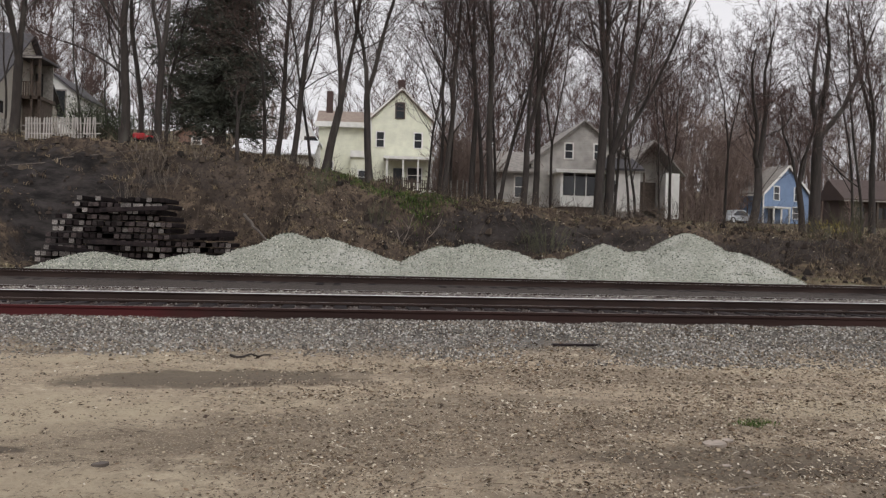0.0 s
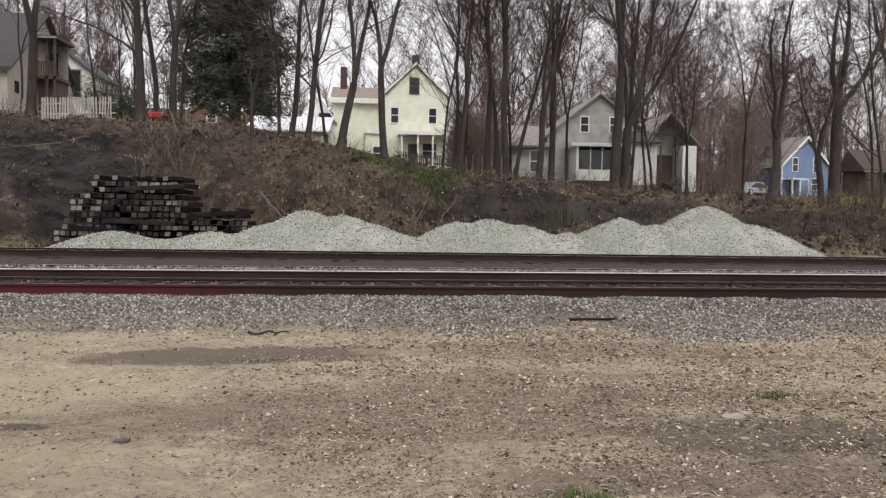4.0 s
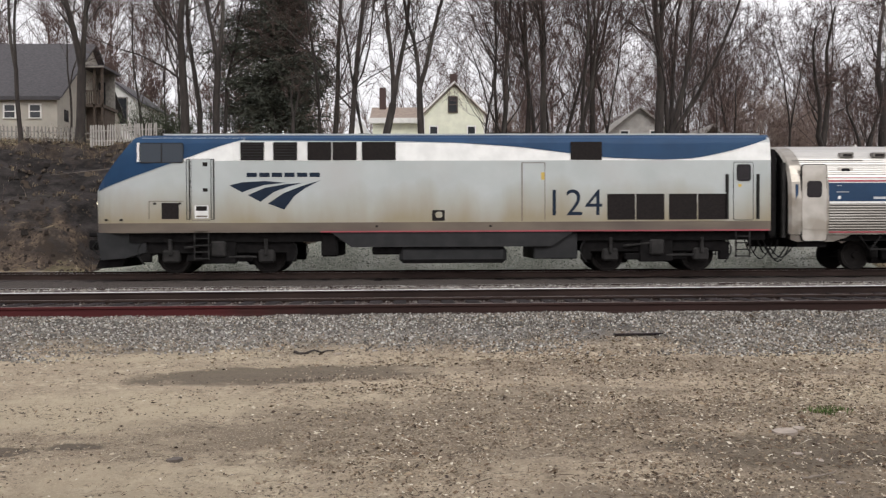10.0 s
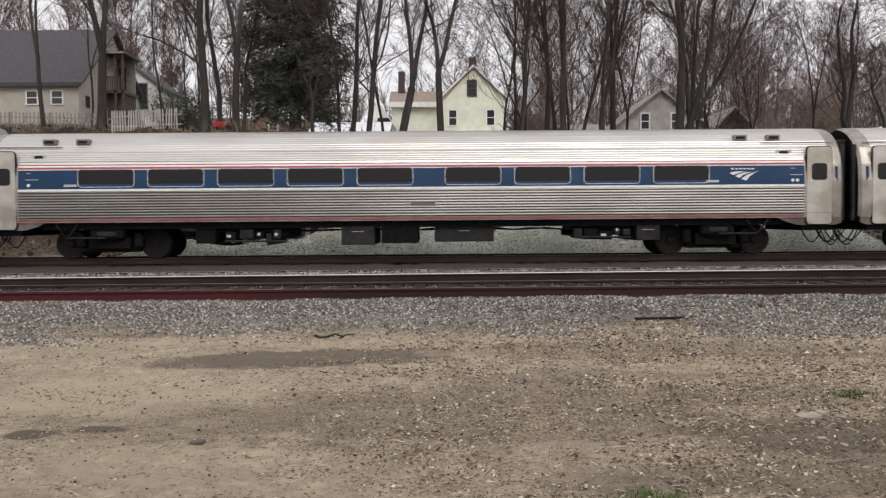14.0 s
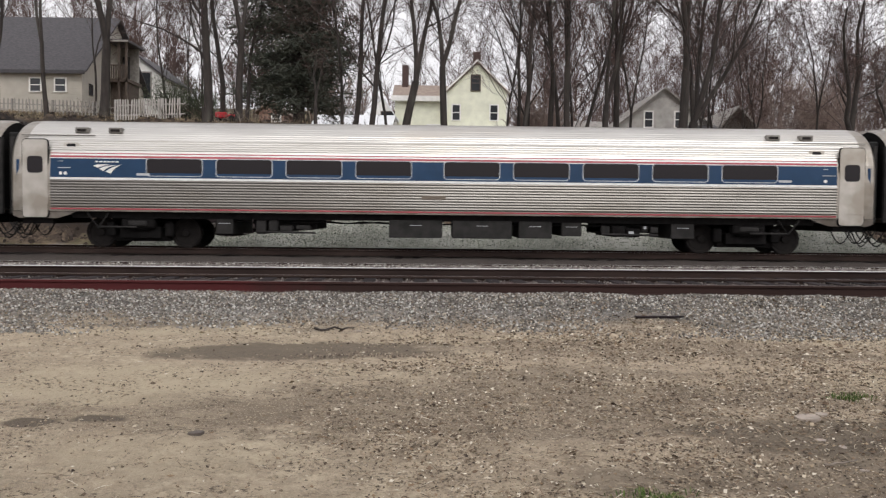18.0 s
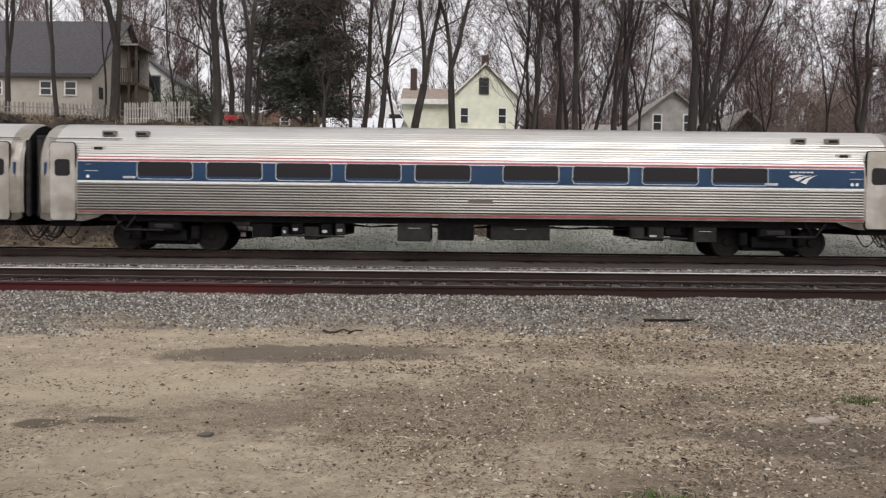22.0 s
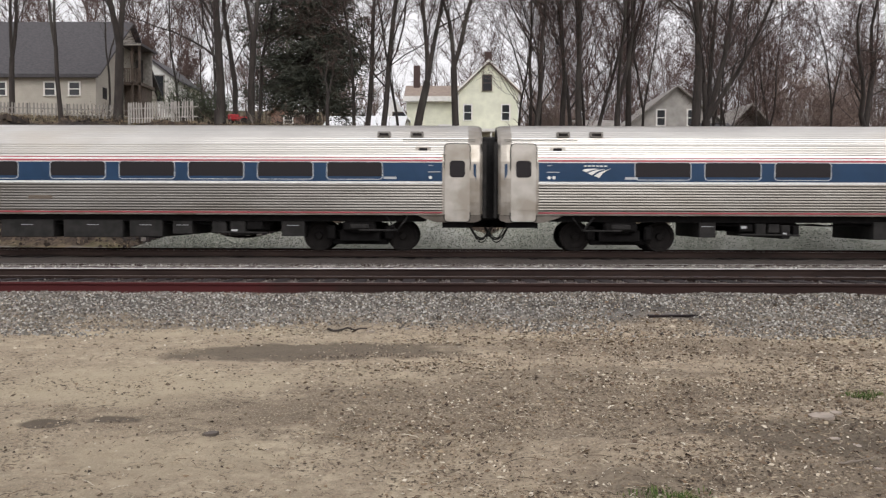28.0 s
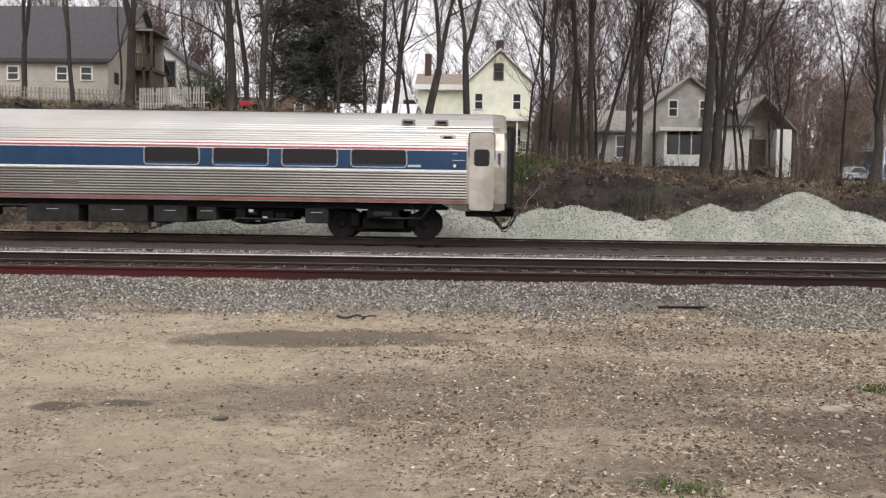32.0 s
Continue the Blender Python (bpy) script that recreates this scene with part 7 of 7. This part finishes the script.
def build_bank_brush():
    rng = random.Random(31)
    v, f = [], []
    for _ in range(8500):
        x, y = rng.uniform(-26, 34), rng.uniform(34.0, 43.5)
        if -13 < x < -4.3 and y < 37.6:
            continue
        if noise.noise((x * 0.35, y * 0.35, 8)) < rng.uniform(-0.5, 0.35) or (x < -11.3 and y < 42.3 and rng.random() < 0.85):
            continue
        h = rng.uniform(0.25, 1.1) * (1.5 if x > 14 else 1.0) * (1.5 if rng.random() < 0.08 else 1)
        d = Vector((rng.gauss(0, 0.5), rng.gauss(-0.2, 0.4), 1)).normalized()
        pts, e = wander(on_ground(x, y, -0.05), d, h, 4, 0.16, -0.06, rng)
        r = rng.uniform(0.005, 0.012)
        tube(v, f, pts, [r, r * 0.9, r * 0.75, r * 0.6, r * 0.4], 3, cap=False)
        for _ in range(3):
            q = rng.uniform(1, 3.9)
            j = int(q)
            o = pts[j].lerp(pts[j + 1], q - j)
            dd = (e + Vector((rng.gauss(0, 0.6), rng.gauss(0, 0.6), rng.gauss(0.2, 0.4)))).normalized()
            tube(v, f, [o, o + dd * h * rng.uniform(0.2, 0.45)], [r * 0.6, r * 0.3], 3, cap=False)
    tagged(mesh_ob("brush", v, f, M["brush"]), "tangled bare brush and saplings on the bank", "brush", kind="stuff")
    v, f = [], []
    for _ in range(9500):
        x, y = rng.uniform(-27, 36), rng.uniform(33.6, 45.5)
        if (-13 < x < -4.3 and y < 37.6) or noise.noise((x * 0.3, y * 0.4, 3)) < rng.uniform(-0.45, 0.45):
            continue
        if (36.6 < y < 39.3 and x > 0 and rng.random() < 0.75) or (x < -11.5 and y < 42.5 and rng.random() < 0.8):
            continue
        p = on_ground(x, y, -0.02)
        for _ in range(7):
            a = rng.uniform(0, 6.28)
            blade(v, f, p + Vector((rng.gauss(0, 0.08), rng.gauss(0, 0.08), 0)), Vector((math.cos(a), math.sin(a), 0)), rng.uniform(0.15, 0.55), rng.uniform(0.006, 0.014), rng, rng.uniform(0.3, 1.1))
    tagged(mesh_ob("dead_grass", v, f, M["dead_grass"]), "bleached dead grass tufts on the bank", "dead grass", kind="stuff")
    v, f = [], []
    for _ in range(9000):
        x, y = rng.uniform(-27, 34), rng.uniform(33.8, 45)
        if x < -11 and y < 42.3 and rng.random() < 0.85:
            continue
        p = on_ground(x, y, 0.02)
        a, s = rng.uniform(0, 6.28), rng.uniform(0.03, 0.08)
        e1, e2 = Vector((math.cos(a), math.sin(a), rng.uniform(-0.5, 0.5))) * s, Vector((-math.sin(a), math.cos(a), rng.uniform(-0.5, 0.8))) * s * 0.7
        b = len(v)
        v += [p - e1, p - e2, p + e1, p + e2]
        f.append((b, b + 1, b + 2, b + 3))
    tagged(mesh_ob("leaf_litter", v, f, M["litter"]), "fallen brown leaves on the bank", "leaves", kind="stuff")
    v, f = [], []
    for _ in range(6500):
        x, y = rng.uniform(-27, 34), rng.uniform(33.8, 43)
        if (-13 < x < -4.3 and y < 37.4):
            continue
        chip(v, f, x, y, ground_z(x, y), rng.uniform(0.04, 0.12) * (2.0 if rng.random() < 0.12 else 1), rng)
    tagged(mesh_ob("soil_clods", v, f, M["clod"]), "dark clods and stones on the broken bank", "soil clods", kind="stuff")
    v, f = [], []
    for cx, cy, n, sp in ((2.4, 39.3, 900, 0.8), (1.2, 40.0, 700, 0.9), (3.6, 40.4, 500, 0.8), (-0.2, 40.6, 400, 0.8), (1.22, 4.56, 170, 0.12), (3.54, 7.23, 160, 0.1), (-0.8, 40.8, 200, 0.9), (20.5, 42.0, 200, 0.9), (28.0, 44.0, 160, 0.8)):
        for _ in range(n):
            x, y = rng.gauss(cx, sp), rng.gauss(cy, sp * 0.6)
            a = rng.uniform(0, 6.28)
            big = cy > 20
            blade(v, f, on_ground(x, y), Vector((math.cos(a), math.sin(a), 0)), rng.uniform(0.2, 0.5) if big else rng.uniform(0.04, 0.1), rng.uniform(0.01, 0.02) if big else 0.004, rng, rng.uniform(0.2, 0.9))
    tagged(mesh_ob("green_grass", v, f, M["grass"]), "patches of new green grass", "grass", kind="stuff")


def build_yard_litter():
    """Leaves, wood chips, clods, pebbles and ballast that lie loose on the yard and the tracks."""
    rng = random.Random(41)

    def strewn(x, y):
        """How thickly the dirt is littered: little on the dry side and on the wet patch."""
        wet = math.hypot((x + 1.4) / 2.1, (y - 9.5 - 0.15 * x) / 0.6)
        k = 0.13 + 0.87 * smooth(-1.7, 0.4, x + 1.2 * noise.noise((x * 0.6, y * 0.6, 31)))
        k = max(k, 0.6 * smooth(10.3, 11.4, y))
        return k * (0.12 if wet < 1 else 1.0)

    v, f = [], []
    for _ in range(130000):
        y = 3.8 + 10.5 * rng.random() ** 1.1
        x = rng.uniform(-0.62, 0.66) * y * 1.03
        if rng.random() > strewn(x, y) or noise.noise((x * 0.7, y * 1.1, 6)) + 0.5 * noise.noise((x * 2.3, y * 2.3, 7)) < rng.uniform(-0.75, 0.6):
            continue
        p = on_ground(x, y, 0.008)
        a, s = rng.uniform(0, 6.28), rng.uniform(0.006, 0.017) * (0.45 + 0.1 * y) * (1.9 if rng.random() < 0.06 else 1)
        thin = rng.uniform(0.12, 0.7)
        e1, e2 = Vector((math.cos(a), math.sin(a), rng.uniform(-0.3, 0.3))) * s, Vector((-math.sin(a), math.cos(a), rng.uniform(-0.2, 1.1))) * s * thin
        b = len(v)
        v += [p - e1, p - e2 * 0.9, p + e1, p + e2]
        f.append((b, b + 1, b + 2, b + 3))
    tagged(mesh_ob("dead_leaves", v, f, M["litter"]), "small dead leaves and wood chips on the dirt", "leaf litter", kind="stuff")
    v, f = [], []
    for _ in range(30000):
        y = 4.0 + 8.6 * rng.random() ** 0.8
        x = rng.uniform(-0.62, 0.65) * y * 1.03
        if rng.random() > strewn(x, y) or noise.noise((x * 0.8, y * 1.2, 16)) + 0.4 * noise.noise((x * 3, y * 3, 17)) < rng.uniform(-0.2, 0.5):
            continue
        r = rng.uniform(0.004, 0.009) * (0.9 + 0.08 * y) * (1.8 if rng.random() < 0.05 else 1)
        chip(v, f, x, y, ground_z(x, y) + 0.001, r, rng, 0.7)
    for _ in range(420):
        x = rng.gauss(-0.55, 0.55)
        y = rng.gauss(9.3, 0.07) + 0.1 * x
        chip(v, f, x, y, ground_z(x, y) + 0.004, rng.uniform(0.008, 0.02), rng)
    tagged(mesh_ob("pebbles", v, f, M["pebble"]), "scattered small pebbles on the dirt", "pebbles", kind="stuff")
    v, f = [], []
    for _ in range(80000):
        y = 4.0 + 8.2 * rng.random()
        x = rng.uniform(-0.62, 0.65) * y * 1.03
        if rng.random() > 0.15 + 0.85 * strewn(x, y) or noise.noise((x * 0.9, y * 0.9, 26)) + 0.6 * noise.noise((x * 2.6, y * 2.6, 27)) < rng.uniform(-0.1, 0.7):
            continue
        chip(v, f, x, y, ground_z(x, y), rng.uniform(0.005, 0.015) * (0.7 + 0.06 * y) * (1.8 if rng.random() < 0.04 else 1), rng, 0.65)
    tagged(mesh_ob("dirt_clods", v, f, M["yard_clod"]), "crumbled clods of brown dirt and bark", "soil clods", kind="stuff")
    v, f = [], []
    for i in range(36000):
        y = rng.uniform(10.6, 14.45)
        x = rng.uniform(-0.62, 0.65) * y * 1.03
        if rng.random() > smooth(10.6, 13.0, y + 2.4 * noise.noise((x * 0.5, y * 0.5, 2))):
            continue
        chip(v, f, x, y, ground_z(x, y) + 0.008, rng.uniform(0.012, 0.03), rng, 0.85)
    tagged(mesh_ob("ballast", v, f, M["ballast_stone"]), "loose grey track ballast", "ballast", kind="stuff")
    v, f = [], []
    for _ in range(4200):
        y = 4.0 + 7.6 * rng.random() ** 1.3
        x = rng.uniform(-0.58, 0.64) * y
        if rng.random() > strewn(x, y) + 0.05:
            continue
        a, L = rng.uniform(0, 3.14), rng.uniform(0.012, 0.05) * (1.8 if rng.random() < 0.06 else 1)
        p = on_ground(x, y, 0.012)
        d = Vector((math.cos(a), math.sin(a), rng.uniform(-0.15, 0.25))) * L
        tube(v, f, [p - d, p + Vector((0, 0, 0.006)), p + d], [0.0014, 0.0024, 0.0012], 3)
    tagged(mesh_ob("twig_litter", v, f, M["litter"]), "broken twigs and straw on the dirt", "twigs", kind="stuff")


def lying_stick(a, b, r, material, name, label, category, bend=0.02, forks=()):
    ob = empty(name, pose(*a), label, category)
    rng = random.Random(int(a[0] * 100) + 7)
    end = Vector(b) - Vector(a)
    n = 6
    pts = [end * i / n + Vector((rng.gauss(0, bend), rng.gauss(0, bend), rng.gauss(0, bend * 0.5))) for i in range(n + 1)]
    v, f = [], []
    tube(v, f, pts, [r * (1 - 0.5 * i / n) for i in range(n + 1)], 7)
    mesh_ob("stem", v, f, material, ob)
    for i, (dx, dy, dz) in enumerate(forks):
        v, f = [], []
        tube(v, f, [pts[3], pts[3] + Vector((dx, dy, dz)) * 0.5 + Vector((0.03, 0, 0.02)), pts[3] + Vector((dx, dy, dz))], [r * 0.6, r * 0.45, r * 0.2], 5)
        mesh_ob("side_branch", v, f, material, ob)
    return ob


def flat_stone(x, y, w, d, h, turn, material, label):
    rng = random.Random(int(x * 1000))
    n = 9
    out = [(0.5 * w * math.cos(6.283 * i / n) * rng.uniform(0.6, 1.2), 0.5 * d * math.sin(6.283 * i / n) * rng.uniform(0.6, 1.2)) for i in range(n)]
    bm = bmesh.new()
    prism(bm, out, -0.01, h, "z")
    me = bpy.data.meshes.new("flat_stone")
    bm.to_mesh(me)
    bm.free()
    me.materials.append(material)
    ob = new("flat_stone", me)
    ob.matrix_world = pose(x, y, ground_z(x, y), 2, -2, turn)
    return tagged(ob, label, "stone", "flat stones in the yard")


M["log_bark"] = mat("weathered_log", (0.12, 0.1, 0.085), (0.07, 0.056, 0.048), 6, 0.9, bump=0.01)


def build_yard_pieces():
    board = empty("board", pose(3.27, 12.43, ground_z(3.33, 12.43) + 0.01, 0, 0, 3), "dark weathered board lying on the ballast", "board")
    part("plank", boxes((-0.36, 0.36, -0.05, 0.05, 0.0, 0.024), bevel=0.006), M["tie"], board)
    for x, y, w, d, h, turn, lab in ((2.86, 6.48, 0.2, 0.16, 0.025, 10, "pale broken stone slab lying on mud"), (3.03, 6.6, 0.12, 0.1, 0.02, 50, "pale flat stone fragment"), (2.69, 5.87, 0.1, 0.06, 0.015, 20, "whitish flat pebble on the mud"), (2.75, 5.67, 0.09, 0.05, 0.012, 80, "whitish flat pebble on the mud"), (2.63, 5.14, 0.06, 0.05, 0.015, 0, "whitish flat pebble on the mud"), (-1.05, 10.98, 0.12, 0.07, 0.03, 0, "white stone by a stick"), (1.77, 10.27, 0.08, 0.06, 0.03, 0, "pale stone on the dirt"), (-1.68, 5.82, 0.11, 0.08, 0.035, 40, "brown clod of earth")):
        flat_stone(x, y, w, d, h * 0.55, turn, M["log_bark"] if "clod" in lab else M["slab"], lab)
    lying_stick((-1.62, 11.1, 0.02), (-1.12, 11.14, 0.03), 0.018, M["bark"], "stick", "dark broken stick on the dirt", "stick")
    lying_stick((2.42, 5.22, 0.01), (2.7, 5.33, 0.014), 0.008, M["pale_branch"], "stick", "pale dry stick on the mud", "stick", 0.004)
    lying_stick((-16.5, 38.0, ground_z(-16.5, 38) + 0.1), (-10.2, 41.0, ground_z(-10.2, 41) + 0.1), 0.035, M["log_bark"], "fallen_branch", "long fallen branch across the bank", "branch", 0.12, ((0.9, 0.1, 0.5),))
    lying_stick((-5.25, 38.0, 2.6), (-3.95, 35.7, 1.48), 0.085, M["log_bark"], "fallen_branch", "fallen grey log beside the tie stack", "branch", 0.03)
    for k, (a, b2) in enumerate((((1.75, 36.2, 0.0), (2.3, 37.6, 1.5)), ((1.9, 36.3, 0.1), (1.4, 37.5, 1.1)), ((2.6, 36.6, 0.2), (3.6, 37.6, 1.4)), ((-9.0, 39.5, 0.0), (-9.8, 40.6, 1.6)), ((-8.2, 39.0, 0.0), (-7.2, 40.2, 1.4)), ((-10.4, 40.2, 0.0), (-10.9, 41.3, 1.5)), ((24.0, 35.5, 0.0), (25.5, 36.5, 0.9)))):
        ga, gb = ground_z(a[0], a[1]), ground_z(a[0], a[1])
        lying_stick((a[0], a[1], ga + 0.02), (b2[0], b2[1], ga + b2[2]), 0.02, M["pale_branch"], "dead_branch", "bare pale dead branch leaning on the bank", "branch", 0.05, ((0.5, -0.1, 0.6), (-0.4, 0.1, 0.5)))


def build_mower(x, y):
    m = empty("lawn_tractor", pose(x, y, ground_z(x, y)), "red lawn tractor standing between the trees", "lawn tractor")
    part("hood", boxes((-0.75, 0.1, -0.25, 0.25, 0.3, 0.75), bevel=0.08), M["mower_red"], m)
    part("fender", boxes((0.1, 0.75, -0.42, 0.42, 0.38, 0.56), bevel=0.05), M["mower_red"], m)
    part("seat", boxes((0.3, 0.65, -0.22, 0.22, 0.56, 0.66), (0.6, 0.7, -0.22, 0.22, 0.6, 1.0), bevel=0.03), M["rubber"], m)
    for dx, r in ((-0.5, 0.18), (0.5, 0.25)):
        for s in (-1, 1):
            v, f = [], []
            tube(v, f, [Vector((dx, s * 0.3, r)), Vector((dx, s * 0.46, r))], [r, r], 14)
            mesh_ob("wheel", v, f, M["rubber"], m)
    v, f = [], []
    tube(v, f, [Vector((0.0, 0, 0.7)), Vector((0.2, 0, 0.95))], [0.02, 0.02], 6)
    mesh_ob("steering_column", v, f, M["rubber"], m)
    m.scale = (0.72, 0.72, 0.72)
    return m


M["mower_red"] = mat("red_enamel", (0.5, 0.02, 0.03), (0.4, 0.02, 0.03), 4, 0.4)
M["car_white"] = mat("white_car_paint", (0.68, 0.69, 0.7), (0.6, 0.61, 0.62), 2, 0.3)
M["car_silver"] = mat("silver_car_paint", (0.42, 0.44, 0.46), (0.36, 0.38, 0.4), 2, 0.3, 0.4)
M["tyre"] = mat("tyre_rubber", (0.02, 0.02, 0.02), (0.03, 0.03, 0.03), 9, 0.85)
ROAD_WHEELS = []


def build_car(name, m, length, height, paint, label, suv):
    """A car that heads along +x: lower body, cabin, glass, lamps, wheels."""
    c = empty(name, m, label, "car")
    L, W = length / 2, 0.9
    belt = height * 0.58
    bm = bmesh.new()
    prism(bm, [(-L, 0.35), (L, 0.35), (L, belt * 0.72), (L * 0.92, belt * 0.86), (L * 0.5, belt), (-L * 0.97, belt), (-L, belt * 0.8)], -W, W, "y")
    body = part("body", bm, paint, c)
    bm = bmesh.new()
    back = -L * 0.95 if suv else -L * 0.7
    prism(bm, [(back, belt), (L * 0.48, belt), (L * 0.16, height), (back + (0.15 if suv else 0.75), height)], -W * 0.88, W * 0.88, "y")
    cab = part("cabin", bm, paint, c)
    for s in (-1, 1):
        bm = bmesh.new()
        prism(bm, [(back + 0.3, belt + 0.03), (L * 0.4, belt + 0.03), (L * 0.14, height - 0.1), (back + (0.36 if suv else 0.85), height - 0.1)], s * W * 0.885, s * (W * 0.885 + 0.008), "y")
        part("side_window", bm, M["dark_glass"], cab)
        part("door_handle", boxes((-0.3, -0.12, s * W, s * (W + 0.03), belt - 0.12, belt - 0.08)), M["rubber"], body)
        part("mirror", boxes((L * 0.36, L * 0.42, s * W, s * (W + 0.16), belt, belt + 0.13), bevel=0.02), paint, body)
    bm = bmesh.new()
    prism(bm, [(L * 0.46, belt + 0.03), (L * 0.47, belt + 0.03), (L * 0.175, height - 0.05), (L * 0.165, height - 0.05)], -W * 0.8, W * 0.8, "y")
    part("windscreen", bm, M["dark_glass"], cab)
    for s in (-0.62, 0.62):
        part("headlight", boxes((L - 0.06, L + 0.012, s - 0.17, s + 0.17, belt * 0.66, belt * 0.78)), M["gasket"], body)
        part("tail_light", boxes((-L - 0.012, -L + 0.05, s - 0.12, s + 0.12, belt * 0.7, belt * 0.9)), M["mower_red"], body)
    for dx in (-L * 0.6, L * 0.62):
        for s in (-1, 1):
            v, f = [], []
            tube(v, f, [Vector((0, -0.1, 0)), Vector((0, 0.1, 0))], [0.35, 0.35], 18)
            f.append(tuple(range(18))[::-1])
            w = mesh_ob("wheel", v, f, M["tyre"], c)
            w.location = (dx, s * 0.83, 0.35)
            v, f = [], []
            tube(v, f, [Vector((0, s * 0.09, 0)), Vector((0, s * 0.115, 0))], [0.22, 0.2], 12)
            f.append(tuple(range(12))[::-1])
            mesh_ob("rim", v, f, M["gasket"], w)
            ROAD_WHEELS.append((c, w, dx, s * 0.83))
    return c


build_bank_brush()
build_yard_litter()
build_yard_pieces()
build_mower(-11.15, 44.2)
parked = build_car("parked_car", pose(38.6, 84.2, ground_z(38.6, 84.2), 0, 0, 20), 4.4, 1.45, M["car_silver"], "silver car parked on the street by the blue house", False)
suv = build_car("suv", pose(18, 79, ground_z(18, 79)), 4.4, 1.75, M["car_white"], "white sport utility car driving along the street", True)


# ---- everything that moves ----
def suv_x(t):
    """The car pulls out of sight behind the houses, drives past the blue house and away."""
    return float(np.interp(t, [0, 2, 3, 4, 5, 5.5, 6.5, 8, 10, 14, 32], [17, 17.5, 19, 22, 28.4, 34.6, 49.3, 71, 95, 118, 118]))


def motions():
    times = [0.5 * i for i in range(65)]
    for thing, off in [(loco, 0.0)] + OFFSETS:
        walk(thing, [(t, pose(train_x(t) + off, TRACK_MID, RAIL_Z)) for t in times])
    walk(suv, [(t, pose(suv_x(t), 79, ground_z(suv_x(t), 79))) for t in times])
    steps = [0.1 * i for i in range(321)]
    for w, x, r in SPINNERS:
        walk(w, [(t, pose(x, 0, r, 0, math.degrees(train_x(t) / r), 0)) for t in steps])
    fine = [0.04 * i for i in range(801)]
    for c, w, dx, y in ROAD_WHEELS:
        if c is suv:
            walk(w, [(t, pose(dx, y, 0.35, 0, math.degrees(suv_x(t) / 0.35), 0)) for t in fine])


motions()
